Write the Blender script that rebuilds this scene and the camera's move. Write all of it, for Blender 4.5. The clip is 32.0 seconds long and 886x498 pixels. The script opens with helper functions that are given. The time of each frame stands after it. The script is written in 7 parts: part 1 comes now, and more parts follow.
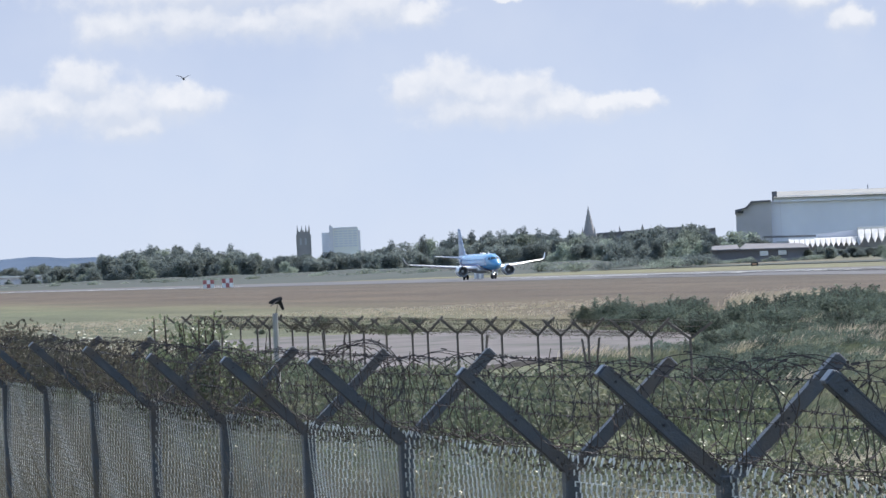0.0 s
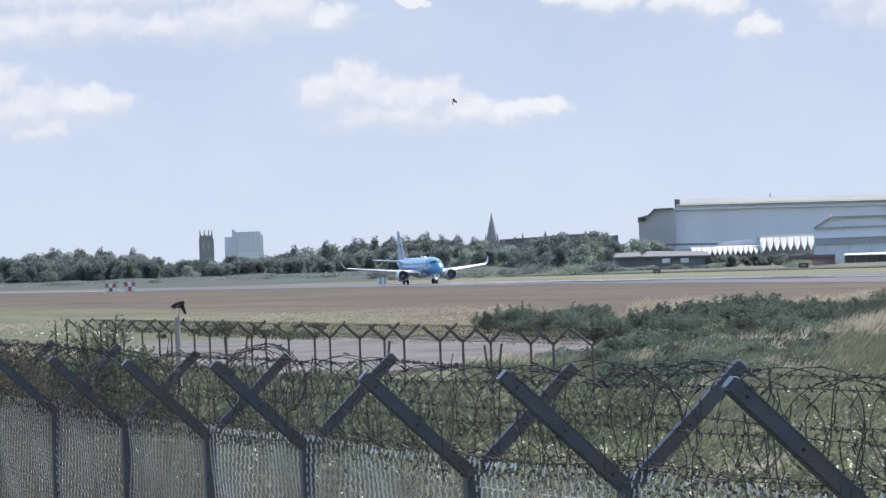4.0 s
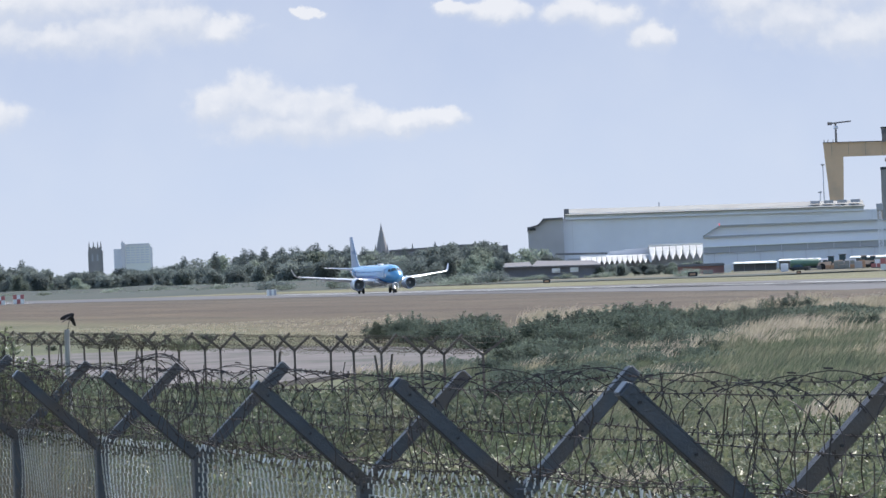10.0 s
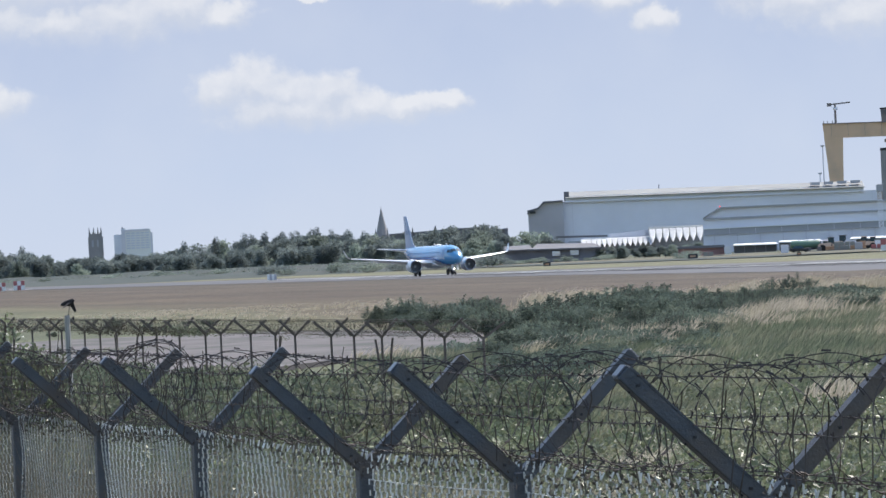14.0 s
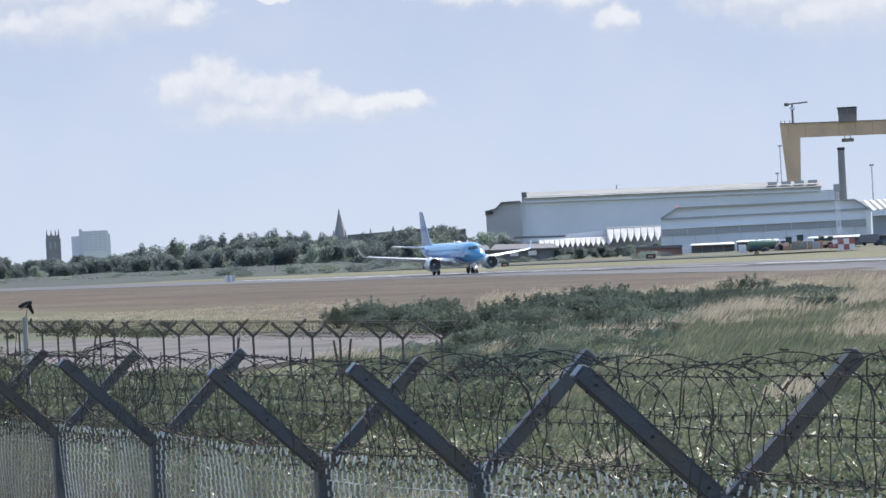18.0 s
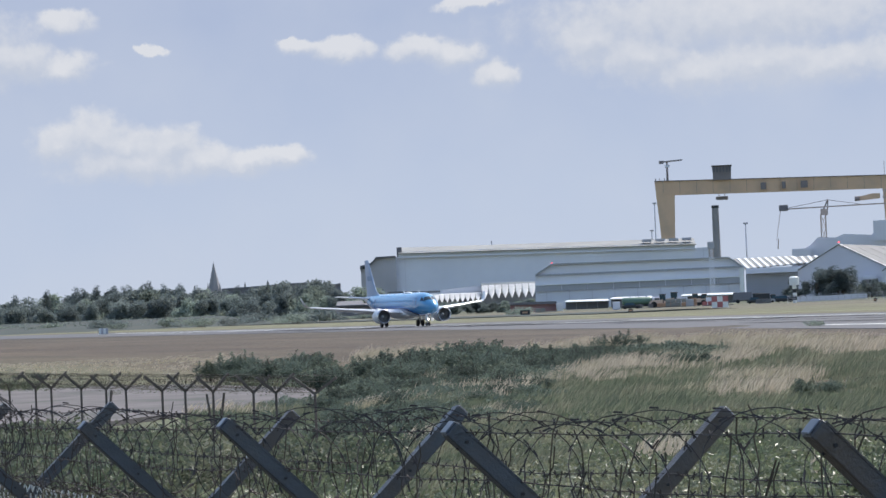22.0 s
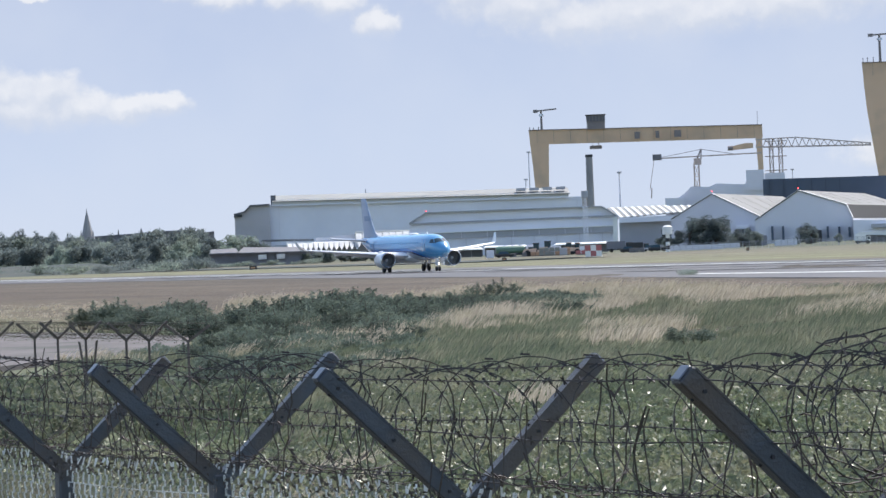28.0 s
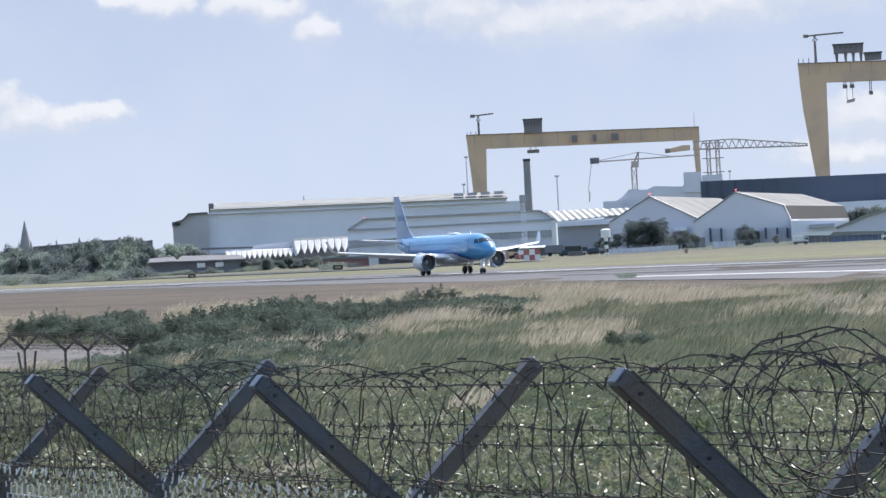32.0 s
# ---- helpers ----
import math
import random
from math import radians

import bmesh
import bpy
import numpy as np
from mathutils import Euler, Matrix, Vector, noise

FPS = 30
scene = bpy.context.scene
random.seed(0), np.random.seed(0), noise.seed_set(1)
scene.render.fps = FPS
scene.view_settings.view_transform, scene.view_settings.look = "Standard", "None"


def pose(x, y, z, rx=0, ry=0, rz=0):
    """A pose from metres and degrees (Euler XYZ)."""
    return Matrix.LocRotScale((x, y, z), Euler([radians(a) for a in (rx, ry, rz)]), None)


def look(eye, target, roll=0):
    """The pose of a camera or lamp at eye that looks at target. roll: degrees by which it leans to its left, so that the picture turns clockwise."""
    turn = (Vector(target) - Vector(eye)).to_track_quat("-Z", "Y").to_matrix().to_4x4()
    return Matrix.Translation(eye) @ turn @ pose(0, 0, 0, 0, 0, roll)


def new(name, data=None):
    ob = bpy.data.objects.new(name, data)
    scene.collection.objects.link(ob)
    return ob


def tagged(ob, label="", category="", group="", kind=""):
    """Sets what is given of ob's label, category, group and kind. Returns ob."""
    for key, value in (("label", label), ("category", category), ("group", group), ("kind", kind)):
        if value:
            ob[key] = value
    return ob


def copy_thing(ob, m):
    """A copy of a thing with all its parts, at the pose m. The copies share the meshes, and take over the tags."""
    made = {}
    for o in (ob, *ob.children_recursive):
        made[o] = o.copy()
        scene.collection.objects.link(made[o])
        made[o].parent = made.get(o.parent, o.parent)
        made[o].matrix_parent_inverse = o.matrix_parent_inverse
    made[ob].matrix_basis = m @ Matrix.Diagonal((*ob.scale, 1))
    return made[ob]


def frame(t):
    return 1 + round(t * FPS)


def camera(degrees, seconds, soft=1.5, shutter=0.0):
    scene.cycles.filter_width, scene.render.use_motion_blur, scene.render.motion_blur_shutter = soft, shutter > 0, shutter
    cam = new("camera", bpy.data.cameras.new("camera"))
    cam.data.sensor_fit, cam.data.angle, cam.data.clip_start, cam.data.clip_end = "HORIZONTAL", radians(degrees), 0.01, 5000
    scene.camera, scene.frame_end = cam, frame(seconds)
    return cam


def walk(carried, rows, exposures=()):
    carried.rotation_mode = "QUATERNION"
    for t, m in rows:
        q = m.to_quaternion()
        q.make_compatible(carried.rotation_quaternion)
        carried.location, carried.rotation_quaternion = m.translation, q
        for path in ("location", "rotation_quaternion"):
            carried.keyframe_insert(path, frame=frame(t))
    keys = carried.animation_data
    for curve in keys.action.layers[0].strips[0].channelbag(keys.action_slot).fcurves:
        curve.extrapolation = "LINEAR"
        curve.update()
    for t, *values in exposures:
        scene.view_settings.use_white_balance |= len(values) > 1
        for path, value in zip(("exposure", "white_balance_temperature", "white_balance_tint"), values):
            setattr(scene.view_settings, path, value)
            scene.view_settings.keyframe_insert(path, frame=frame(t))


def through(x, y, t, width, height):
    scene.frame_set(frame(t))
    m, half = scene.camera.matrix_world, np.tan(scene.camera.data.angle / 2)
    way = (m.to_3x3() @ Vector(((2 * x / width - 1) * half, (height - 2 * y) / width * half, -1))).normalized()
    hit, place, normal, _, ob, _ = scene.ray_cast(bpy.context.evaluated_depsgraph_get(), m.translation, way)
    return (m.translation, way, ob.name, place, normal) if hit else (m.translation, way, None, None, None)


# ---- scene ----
EXPOSURES = ((0, 0.78), (3, 0.79), (9, 0.77), (13, 0.61), (14, 0.66), (17, 0.74), (18, 0.74), (19, 0.61), (20, 0.63), (21, 0.51), (22, 0.50), (23, 0.66), (25, 0.72), (28, 0.73), (32, 0.78))

# The camera stands behind the fence on a rise, 3.06 m above the airfield, and pans to the right.
PATH = [
    (0.0, 0.0013, 0.0, 3.0607, 90.255, 2.536, 6.281), (0.5, 0.0025, 0.0, 3.0616, 90.35, 2.541, 6.306),
    (1.0, 0.0023, 0.0, 3.0619, 90.261, 2.543, 6.219), (1.5, 0.0006, 0.0, 3.0609, 90.097, 2.437, 6.039),
    (2.0, -0.0013, 0.0, 3.0595, 90.008, 2.352, 5.82), (2.5, -0.001, 0.0, 3.0576, 90.051, 2.351, 5.566),
    (3.0, 0.0003, 0.0, 3.0569, 90.124, 2.184, 5.293), (3.5, 0.0003, 0.0, 3.0569, 90.229, 2.125, 5.008),
    (5.5, 0.0014, 0.0, 3.0549, 90.308, 2.095, 3.898), (6.0, -0.0006, 0.0, 3.0553, 90.201, 2.119, 3.561),
    (6.5, -0.0038, 0.0, 3.0552, 90.066, 2.239, 3.323), (7.0, -0.0065, 0.0, 3.0535, 89.986, 2.353, 3.209),
    (7.5, -0.0078, 0.0, 3.0519, 90.058, 2.512, 3.292), (8.0, -0.0088, 0.0, 3.0513, 90.109, 2.468, 3.492),
    (8.5, -0.0103, 0.0, 3.0495, 90.125, 2.474, 3.555), (9.0, -0.0106, 0.0, 3.0479, 90.177, 2.384, 3.417),
    (9.5, -0.0094, 0.0, 3.0462, 90.267, 2.404, 3.165), (10.0, -0.0078, 0.0, 3.0454, 90.38, 2.433, 2.994),
    (10.5, -0.0057, 0.0, 3.0453, 90.497, 2.573, 2.98), (11.0, -0.0048, 0.0, 3.0453, 90.592, 2.643, 3.14),
    (11.5, -0.0039, 0.0, 3.0465, 90.632, 2.797, 3.333), (12.0, -0.0009, 0.0, 3.0485, 90.641, 2.894, 3.455),
    (12.5, 0.0011, 0.0, 3.0488, 90.597, 2.888, 3.428), (13.0, 0.0012, 0.0, 3.0481, 90.457, 2.897, 3.334),
    (13.5, 0.0013, 0.0, 3.0478, 90.303, 2.767, 3.174), (14.0, 0.0019, 0.0, 3.0478, 90.12, 2.792, 2.999),
    (14.5, 0.002, 0.0, 3.0481, 90.017, 2.813, 2.798), (16.5, 0.006, 0.0, 3.0482, 90.014, 2.972, 2.149),
    (17.0, 0.0061, 0.0, 3.048, 89.959, 2.994, 2.105), (17.5, 0.0043, 0.0, 3.0471, 89.987, 2.972, 2.19),
    (18.0, 0.0026, 0.0, 3.0465, 90.099, 2.957, 2.333), (18.5, 0.0029, 0.0, 3.0461, 90.284, 2.975, 2.42),
    (19.0, 0.0052, 0.0, 3.0472, 90.374, 3.059, 2.332), (19.5, 0.008, 0.0, 3.0482, 90.442, 3.049, 2.099),
    (20.0, 0.0085, 0.0, 3.0476, 90.528, 3.046, 1.719), (20.5, 0.008, 0.0, 3.0472, 90.676, 2.847, 1.287),
    (21.0, 0.0095, 0.0, 3.0481, 90.881, 2.764, 0.9), (21.5, 0.0113, 0.0, 3.0494, 90.962, 2.601, 0.58),
    (22.0, 0.0118, 0.0, 3.0495, 90.875, 2.495, 0.343), (22.5, 0.0112, 0.0, 3.0482, 90.673, 2.562, 0.17),
    (23.0, 0.0119, 0.0, 3.0476, 90.45, 2.562, 0.018), (23.5, 0.0148, 0.0, 3.0473, 90.276, 2.599, -0.109),
    (24.0, 0.0182, 0.0, 3.0461, 90.165, 2.797, -0.179), (24.5, 0.0204, 0.0, 3.0449, 90.065, 2.99, -0.244),
    (25.0, 0.0222, 0.0, 3.0449, 89.971, 3.049, -0.331), (25.5, 0.0239, 0.0, 3.0459, 89.922, 2.995, -0.494),
    (27.5, 0.0168, 0.0, 3.0433, 89.986, 2.393, -1.425), (28.0, 0.0189, 0.0, 3.043, 89.973, 2.347, -1.656),
    (28.5, 0.0198, 0.0, 3.0439, 89.96, 2.391, -1.874), (29.0, 0.0209, 0.0, 3.0449, 89.987, 2.521, -2.036),
    (29.5, 0.0233, 0.0, 3.0441, 90.028, 2.653, -2.101), (30.0, 0.0242, 0.0, 3.0428, 90.046, 2.758, -2.154),
    (30.5, 0.023, 0.0, 3.0426, 90.046, 2.832, -2.196), (31.0, 0.0229, 0.0, 3.0415, 90.034, 2.947, -2.291),
    (31.5, 0.026, 0.0, 3.0409, 90.022, 3.041, -2.422), (32.0, 0.0287, 0.0, 3.0417, 90.016, 3.064, -2.627),
]
# (seconds, metres along the runway line) of the airliner's nose
TAXI = [(0, -658.4), (1, -651.2), (2, -644.2), (3, -636.8), (6, -614.3), (7, -606.2), (8, -599.3), (9, -591.7), (10, -584.0), (11, -575.8), (12, -567.2), (13, -558.3), (14, -549.6), (17, -524.7), (18, -516.3), (19, -507.4), (20, -498.8), (21, -489.7), (22, -480.3), (23, -471.3), (24, -462.6), (25, -453.6), (28, -427.0), (29, -417.9), (30, -409.3), (31, -401.3), (32, -392.2)]

cam = camera(13.97, 32.0, soft=1.5)
walk(cam, [(t, pose(*p)) for t, *p in PATH], exposures=EXPOSURES)

# ---- world and sun ----
SUN_AZ, SUN_EL = 38.0, 52.0      # degrees from +y towards +x, and above the horizon
world = bpy.data.worlds.new("sky")
scene.world = world
world.use_nodes = True
wn = world.node_tree.nodes
sky = wn.new("ShaderNodeTexSky")
sky.sky_type, sky.sun_disc = "NISHITA", False
sky.sun_elevation, sky.sun_rotation = radians(SUN_EL), radians(SUN_AZ)
sky.air_density, sky.dust_density, sky.ozone_density = 1.0, 1.5, 1.0
wn["Background"].inputs["Strength"].default_value = 0.15
world.node_tree.links.new(sky.outputs["Color"], wn["Background"].inputs["Color"])
sun = new("sun", bpy.data.lights.new("sun", "SUN"))
sun.data.energy, sun.data.angle, sun.data.color = 2.9, radians(0.55), (1.0, 0.95, 0.86)
sun.matrix_world = look((0, 0, 0), (-math.sin(radians(SUN_AZ)) * math.cos(radians(SUN_EL)), -math.cos(radians(SUN_AZ)) * math.cos(radians(SUN_EL)), -math.sin(radians(SUN_EL))))

# ---- small tools ----
EYE_Z = 3.06


def at(az, dist, z=0.0):
    """The point at a bearing from the camera (degrees, to the right of +y) and a distance."""
    a = radians(az)
    return Vector((math.sin(a) * dist, math.cos(a) * dist, z))


def up(el, dist):
    """The height that stands at an elevation (degrees) seen from the camera."""
    return EYE_Z + dist * math.tan(radians(el))


RUN = Vector((math.sin(radians(160.36)), math.cos(radians(160.36)), 0))   # the way the airliner rolls
OFF = Vector((-RUN.y, RUN.x, 0))                                          # across the runway, away from the camera


def lane(along, across, z=0.0):
    return OFF * across + RUN * along + Vector((0, 0, z))


def smooth(a, b, x):
    k = min(1.0, max(0.0, (x - a) / (b - a)))
    return k * k * (3 - 2 * k)


def ground_z(x, y):
    r = math.hypot(x, y)
    az = math.degrees(math.atan2(x, y))
    dip = smooth(22, 70, r) * (1 - smooth(130, 225, r))
    dip_left = smooth(22, 70, r) * (1 - smooth(214, 240, r))
    left = 1 - smooth(-3, 3, az)
    return -0.25 * (1 - smooth(120, 220, r)) - dip * 0.35 - dip_left * 0.75 * left


def mesh_of(name, verts, faces, mats, smooth_faces=False, slots=None):
    me = bpy.data.meshes.new(name)
    me.from_pydata([tuple(v) for v in verts], [], faces)
    for m in (mats if isinstance(mats, (list, tuple)) else [mats]):
        me.materials.append(m)
    if smooth_faces:
        me.polygons.foreach_set("use_smooth", [True] * len(me.polygons))
    if slots:
        me.polygons.foreach_set("material_index", slots)
    me.update()
    return me


def thing(name, label, category, m=None, group="", kind=""):
    ob = new(name)
    ob.empty_display_size = 0.3
    if m is not None:
        ob.matrix_basis = m
    return tagged(ob, label, category, group, kind)


def part(name, bm, material, parent, label="", flat=False):
    """Links a bmesh as one mesh object under a thing or a part."""
    me = bpy.data.meshes.new(name)
    bm.normal_update()
    bm.to_mesh(me)
    bm.free()
    for m in (material if isinstance(material, (list, tuple)) else [material]):
        me.materials.append(m)
    if not flat:
        me.polygons.foreach_set("use_smooth", [True] * len(me.polygons))
        me.set_sharp_from_angle(angle=radians(35))
    ob = new(name, me)
    ob.parent = parent
    if label:
        ob["label"] = label
    return ob


def child(name, me, parent, m=None, label=""):
    ob = new(name, me)
    ob.parent = parent
    if m is not None:
        ob.matrix_basis = m
    if label:
        ob["label"] = label
    return ob


def box(bm, lo, hi, m=None, bevel=0.0):
    lo, hi = Vector(lo), Vector(hi)
    c, s = (lo + hi) / 2, hi - lo
    g = bmesh.ops.create_cube(bm, size=1.0, matrix=Matrix.Translation(c) @ Matrix.Diagonal((s.x, s.y, s.z, 1)))
    vs = g["verts"]
    if bevel:
        es = list({e for v in vs for e in v.link_edges})
        r = bmesh.ops.bevel(bm, geom=es, offset=bevel, segments=1, affect="EDGES", profile=0.5)
        vs = list({v for f in r["faces"] for v in f.verts} | {v for v in vs if v.is_valid})
    if m is not None:
        bmesh.ops.transform(bm, matrix=m, verts=vs)
    return vs


def rod(bm, a, b, r0, r1=None, n=8, caps=True):
    """A tapered round bar from a to b."""
    a, b = Vector(a), Vector(b)
    d = b - a
    m = Matrix.Translation((a + b) / 2) @ d.to_track_quat("Z", "Y").to_matrix().to_4x4()
    return bmesh.ops.create_cone(bm, cap_ends=caps, segments=n, radius1=r0, radius2=r0 if r1 is None else r1, depth=d.length, matrix=m)["verts"]


def beam(bm, a, b, w, h=None):
    """A square bar from a to b."""
    a, b = Vector(a), Vector(b)
    d = b - a
    q = d.to_track_quat("Z", "X").to_matrix().to_4x4()
    return bmesh.ops.create_cube(bm, size=1.0, matrix=Matrix.Translation((a + b) / 2) @ q @ Matrix.Diagonal((w, h or w, d.length, 1)))["verts"]


def loft(bm, rings, close_ends=True):
    """Skins rings of points of equal count."""
    rows = [[bm.verts.new(p) for p in ring] for ring in rings]
    n = len(rows[0])
    for a, b in zip(rows, rows[1:]):
        for i in range(n):
            bm.faces.new((a[i], a[(i + 1) % n], b[(i + 1) % n], b[i]))
    if close_ends:
        bm.faces.new(rows[0][::-1])
        bm.faces.new(rows[-1])
    return rows


def prism(bm, pts, back):
    """A closed outline of 3D points, extruded by the vector back."""
    a = [bm.verts.new(p) for p in pts]
    b = [bm.verts.new(Vector(p) + Vector(back)) for p in pts]
    n = len(a)
    bm.faces.new(a)
    bm.faces.new(b[::-1])
    for i in range(n):
        bm.faces.new((a[i], b[i], b[(i + 1) % n], a[(i + 1) % n]))
    bmesh.ops.recalc_face_normals(bm, faces=bm.faces)


def bars(segments, radius, sides=3):
    """Vertices and faces of many thin bars, one for each pair of points."""
    vs, fs = [], []
    cs = [(math.cos(2 * math.pi * i / sides), math.sin(2 * math.pi * i / sides)) for i in range(sides)]
    for a, b in segments:
        a, b = Vector(a), Vector(b)
        d = (b - a).normalized()
        u = d.orthogonal().normalized() * radius
        w = d.cross(u)
        k = len(vs)
        for p in (a, b):
            vs.extend(p + u * c + w * s for c, s in cs)
        fs.extend((k + i, k + (i + 1) % sides, k + sides + (i + 1) % sides, k + sides + i) for i in range(sides))
    return vs, fs

# ---- materials ----


def material(name, color, rough=0.6, metal=0.0, vary=0.15, scale=3.0, bump=0.0, bump_scale=40.0, dirt=None, dirt_scale=0.6, island=0.0, emit=None):
    """A surface with fine grain and larger patches, at real size."""
    m = bpy.data.materials.new(name)
    m.use_nodes = True
    nt, b = m.node_tree, m.node_tree.nodes["Principled BSDF"]
    n, l = nt.nodes, nt.links
    tc = n.new("ShaderNodeTexCoord")
    fine = n.new("ShaderNodeTexNoise")
    fine.inputs["Scale"].default_value, fine.inputs["Detail"].default_value = scale, 6
    big = n.new("ShaderNodeTexNoise")
    big.inputs["Scale"].default_value, big.inputs["Detail"].default_value = dirt_scale, 4
    for t in (fine, big):
        l.new(tc.outputs["Object"], t.inputs["Vector"])
    c = [max(0.0, v) for v in color[:3]]
    mix = n.new("ShaderNodeMix")
    mix.data_type = "RGBA"
    mix.inputs[6].default_value = (*[v * (1 - vary) for v in c], 1)
    mix.inputs[7].default_value = (*[min(1, v * (1 + vary)) for v in c], 1)
    l.new(fine.outputs["Fac"], mix.inputs[0])
    out = mix.outputs[2]
    if dirt:
        ramp = n.new("ShaderNodeValToRGB")
        ramp.color_ramp.elements[0].position, ramp.color_ramp.elements[1].position = 0.45, 0.68
        l.new(big.outputs["Fac"], ramp.inputs["Fac"])
        mix2 = n.new("ShaderNodeMix")
        mix2.data_type = "RGBA"
        l.new(ramp.outputs["Color"], mix2.inputs[0])
        l.new(out, mix2.inputs[6])
        mix2.inputs[7].default_value = (*dirt, 1)
        out = mix2.outputs[2]
    if island:
        geo = n.new("ShaderNodeNewGeometry")
        oi = n.new("ShaderNodeObjectInfo")
        add = n.new("ShaderNodeMath")
        add.operation = "ADD"
        l.new(geo.outputs["Random Per Island"], add.inputs[0])
        l.new(oi.outputs["Random"], add.inputs[1])
        rng = n.new("ShaderNodeMapRange")
        rng.inputs["From Max"].default_value = 2.0
        rng.inputs["To Min"].default_value, rng.inputs["To Max"].default_value = 1 - island, 1 + island
        l.new(add.outputs[0], rng.inputs["Value"])
        hsv = n.new("ShaderNodeHueSaturation")
        l.new(rng.outputs["Result"], hsv.inputs["Value"])
        l.new(out, hsv.inputs["Color"])
        out = hsv.outputs["Color"]
    l.new(out, b.inputs["Base Color"])
    b.inputs["Roughness"].default_value, b.inputs["Metallic"].default_value = rough, metal
    if bump:
        bt = n.new("ShaderNodeTexNoise")
        bt.inputs["Scale"].default_value, bt.inputs["Detail"].default_value = bump_scale, 5
        l.new(tc.outputs["Object"], bt.inputs["Vector"])
        bp = n.new("ShaderNodeBump")
        bp.inputs["Strength"].default_value, bp.inputs["Distance"].default_value = bump, 0.02
        l.new(bt.outputs["Fac"], bp.inputs["Height"])
        l.new(bp.outputs["Normal"], b.inputs["Normal"])
    if emit:
        b.inputs["Emission Color"].default_value, b.inputs["Emission Strength"].default_value = (*emit[:3], 1), emit[3]
    return m


def leaf_material(name, color, light, island=0.45, rough=0.55, through=0.35):
    """Leaves and blades: each one its own shade, and light comes through them."""
    m = material(name, color, rough, vary=0.25, scale=0.7, island=island, dirt=light, dirt_scale=0.22)
    nt = m.node_tree
    b, o = nt.nodes["Principled BSDF"], nt.nodes["Material Output"]
    src = b.inputs["Base Color"].links[0].from_socket
    tr, mx = nt.nodes.new("ShaderNodeBsdfTranslucent"), nt.nodes.new("ShaderNodeMixShader")
    nt.links.new(src, tr.inputs["Color"])
    mx.inputs[0].default_value = through
    nt.links.new(b.outputs["BSDF"], mx.inputs[1])
    nt.links.new(tr.outputs["BSDF"], mx.inputs[2])
    nt.links.new(mx.outputs["Shader"], o.inputs["Surface"])
    return m


SKY_GLOW = 0.615
M_steel = material("painted_steel", (0.075, 0.085, 0.10), 0.45, 0.3, 0.25, 14, 0.25, 90, dirt=(0.10, 0.085, 0.075), dirt_scale=3.5)
M_cap = material("arm_cap", (0.16, 0.175, 0.20), 0.4, 0.4, 0.2, 20)
M_bolt = material("bolt_steel", (0.05, 0.05, 0.055), 0.5, 0.7)
# wire glints are painted: near-white zinc for bends, greyer on the farther panels
M_glint_zinc = material("glint_galvanised_wire", (0.78, 0.79, 0.77), 0.4, 0.15, 0.2, 9, dirt=(0.42, 0.43, 0.40), dirt_scale=1.4)
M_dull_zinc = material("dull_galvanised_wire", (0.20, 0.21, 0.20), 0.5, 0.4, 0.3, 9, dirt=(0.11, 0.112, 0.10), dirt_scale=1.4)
M_faint_glint_zinc = material("faint_glint_galvanised_wire", (0.50, 0.51, 0.49), 0.4, 0.2, 0.25, 9, dirt=(0.24, 0.245, 0.23), dirt_scale=1.4)
M_dead = material("dead_stalks", (0.062, 0.052, 0.045), 0.9, 0, 0.4, 6, dirt=(0.09, 0.075, 0.055), dirt_scale=2.0)
M_barb = material("rusty_wire", (0.042, 0.037, 0.038), 0.6, 0.3, 0.4, 8, dirt=(0.07, 0.048, 0.04), dirt_scale=2.0)
M_inner = material("weathered_post", (0.135, 0.112, 0.098), 0.7, 0.2, 0.3, 5)
M_asphalt = material("runway_asphalt", (0.068, 0.068, 0.077), 0.72, 0, 0.25, 0.4, 0.3, 12, dirt=(0.096, 0.095, 0.098), dirt_scale=0.03)
M_concrete = material("pale_concrete", (0.122, 0.106, 0.104), 0.85, 0, 0.45, 0.7, 0.3, 8, dirt=(0.058, 0.058, 0.050), dirt_scale=0.22)
M_paint = material("runway_marking", (0.62, 0.62, 0.60), 0.7, 0, 0.15, 2.0, dirt=(0.4, 0.4, 0.39), dirt_scale=0.15)
M_leaf = leaf_material("weed_leaves", (0.140, 0.170, 0.100), (0.265, 0.262, 0.172), 0.75, 0.38, 0.45)
M_bramble = leaf_material("bramble_leaves", (0.070, 0.068, 0.052), (0.120, 0.098, 0.070), 0.7, 0.9, 0.35)
M_stalk = leaf_material("bleached_stalks", (0.185, 0.165, 0.125), (0.115, 0.115, 0.080), 0.6, 0.8, 0.35)
M_gorse = leaf_material("gorse_leaves", (0.110, 0.138, 0.114), (0.168, 0.190, 0.140), 0.7, 0.95, 0.5)
M_nettle = leaf_material("nettle_leaves", (0.098, 0.122, 0.080), (0.165, 0.170, 0.115), 0.7, 0.6, 0.45)
M_grass = leaf_material("long_grass", (0.122, 0.142, 0.096), (0.235, 0.230, 0.165), 0.6, 0.5, 0.5)
M_dry = leaf_material("dry_grass", (0.50, 0.440, 0.355), (0.38, 0.350, 0.250), 0.45, 0.7, 0.5)
# far foliage: greens lifted and blued, so the colour itself carries distance haze
M_tree = leaf_material("hazy_tree_leaves", (0.180, 0.212, 0.206), (0.218, 0.250, 0.234), 0.5, 0.9, 0.6)
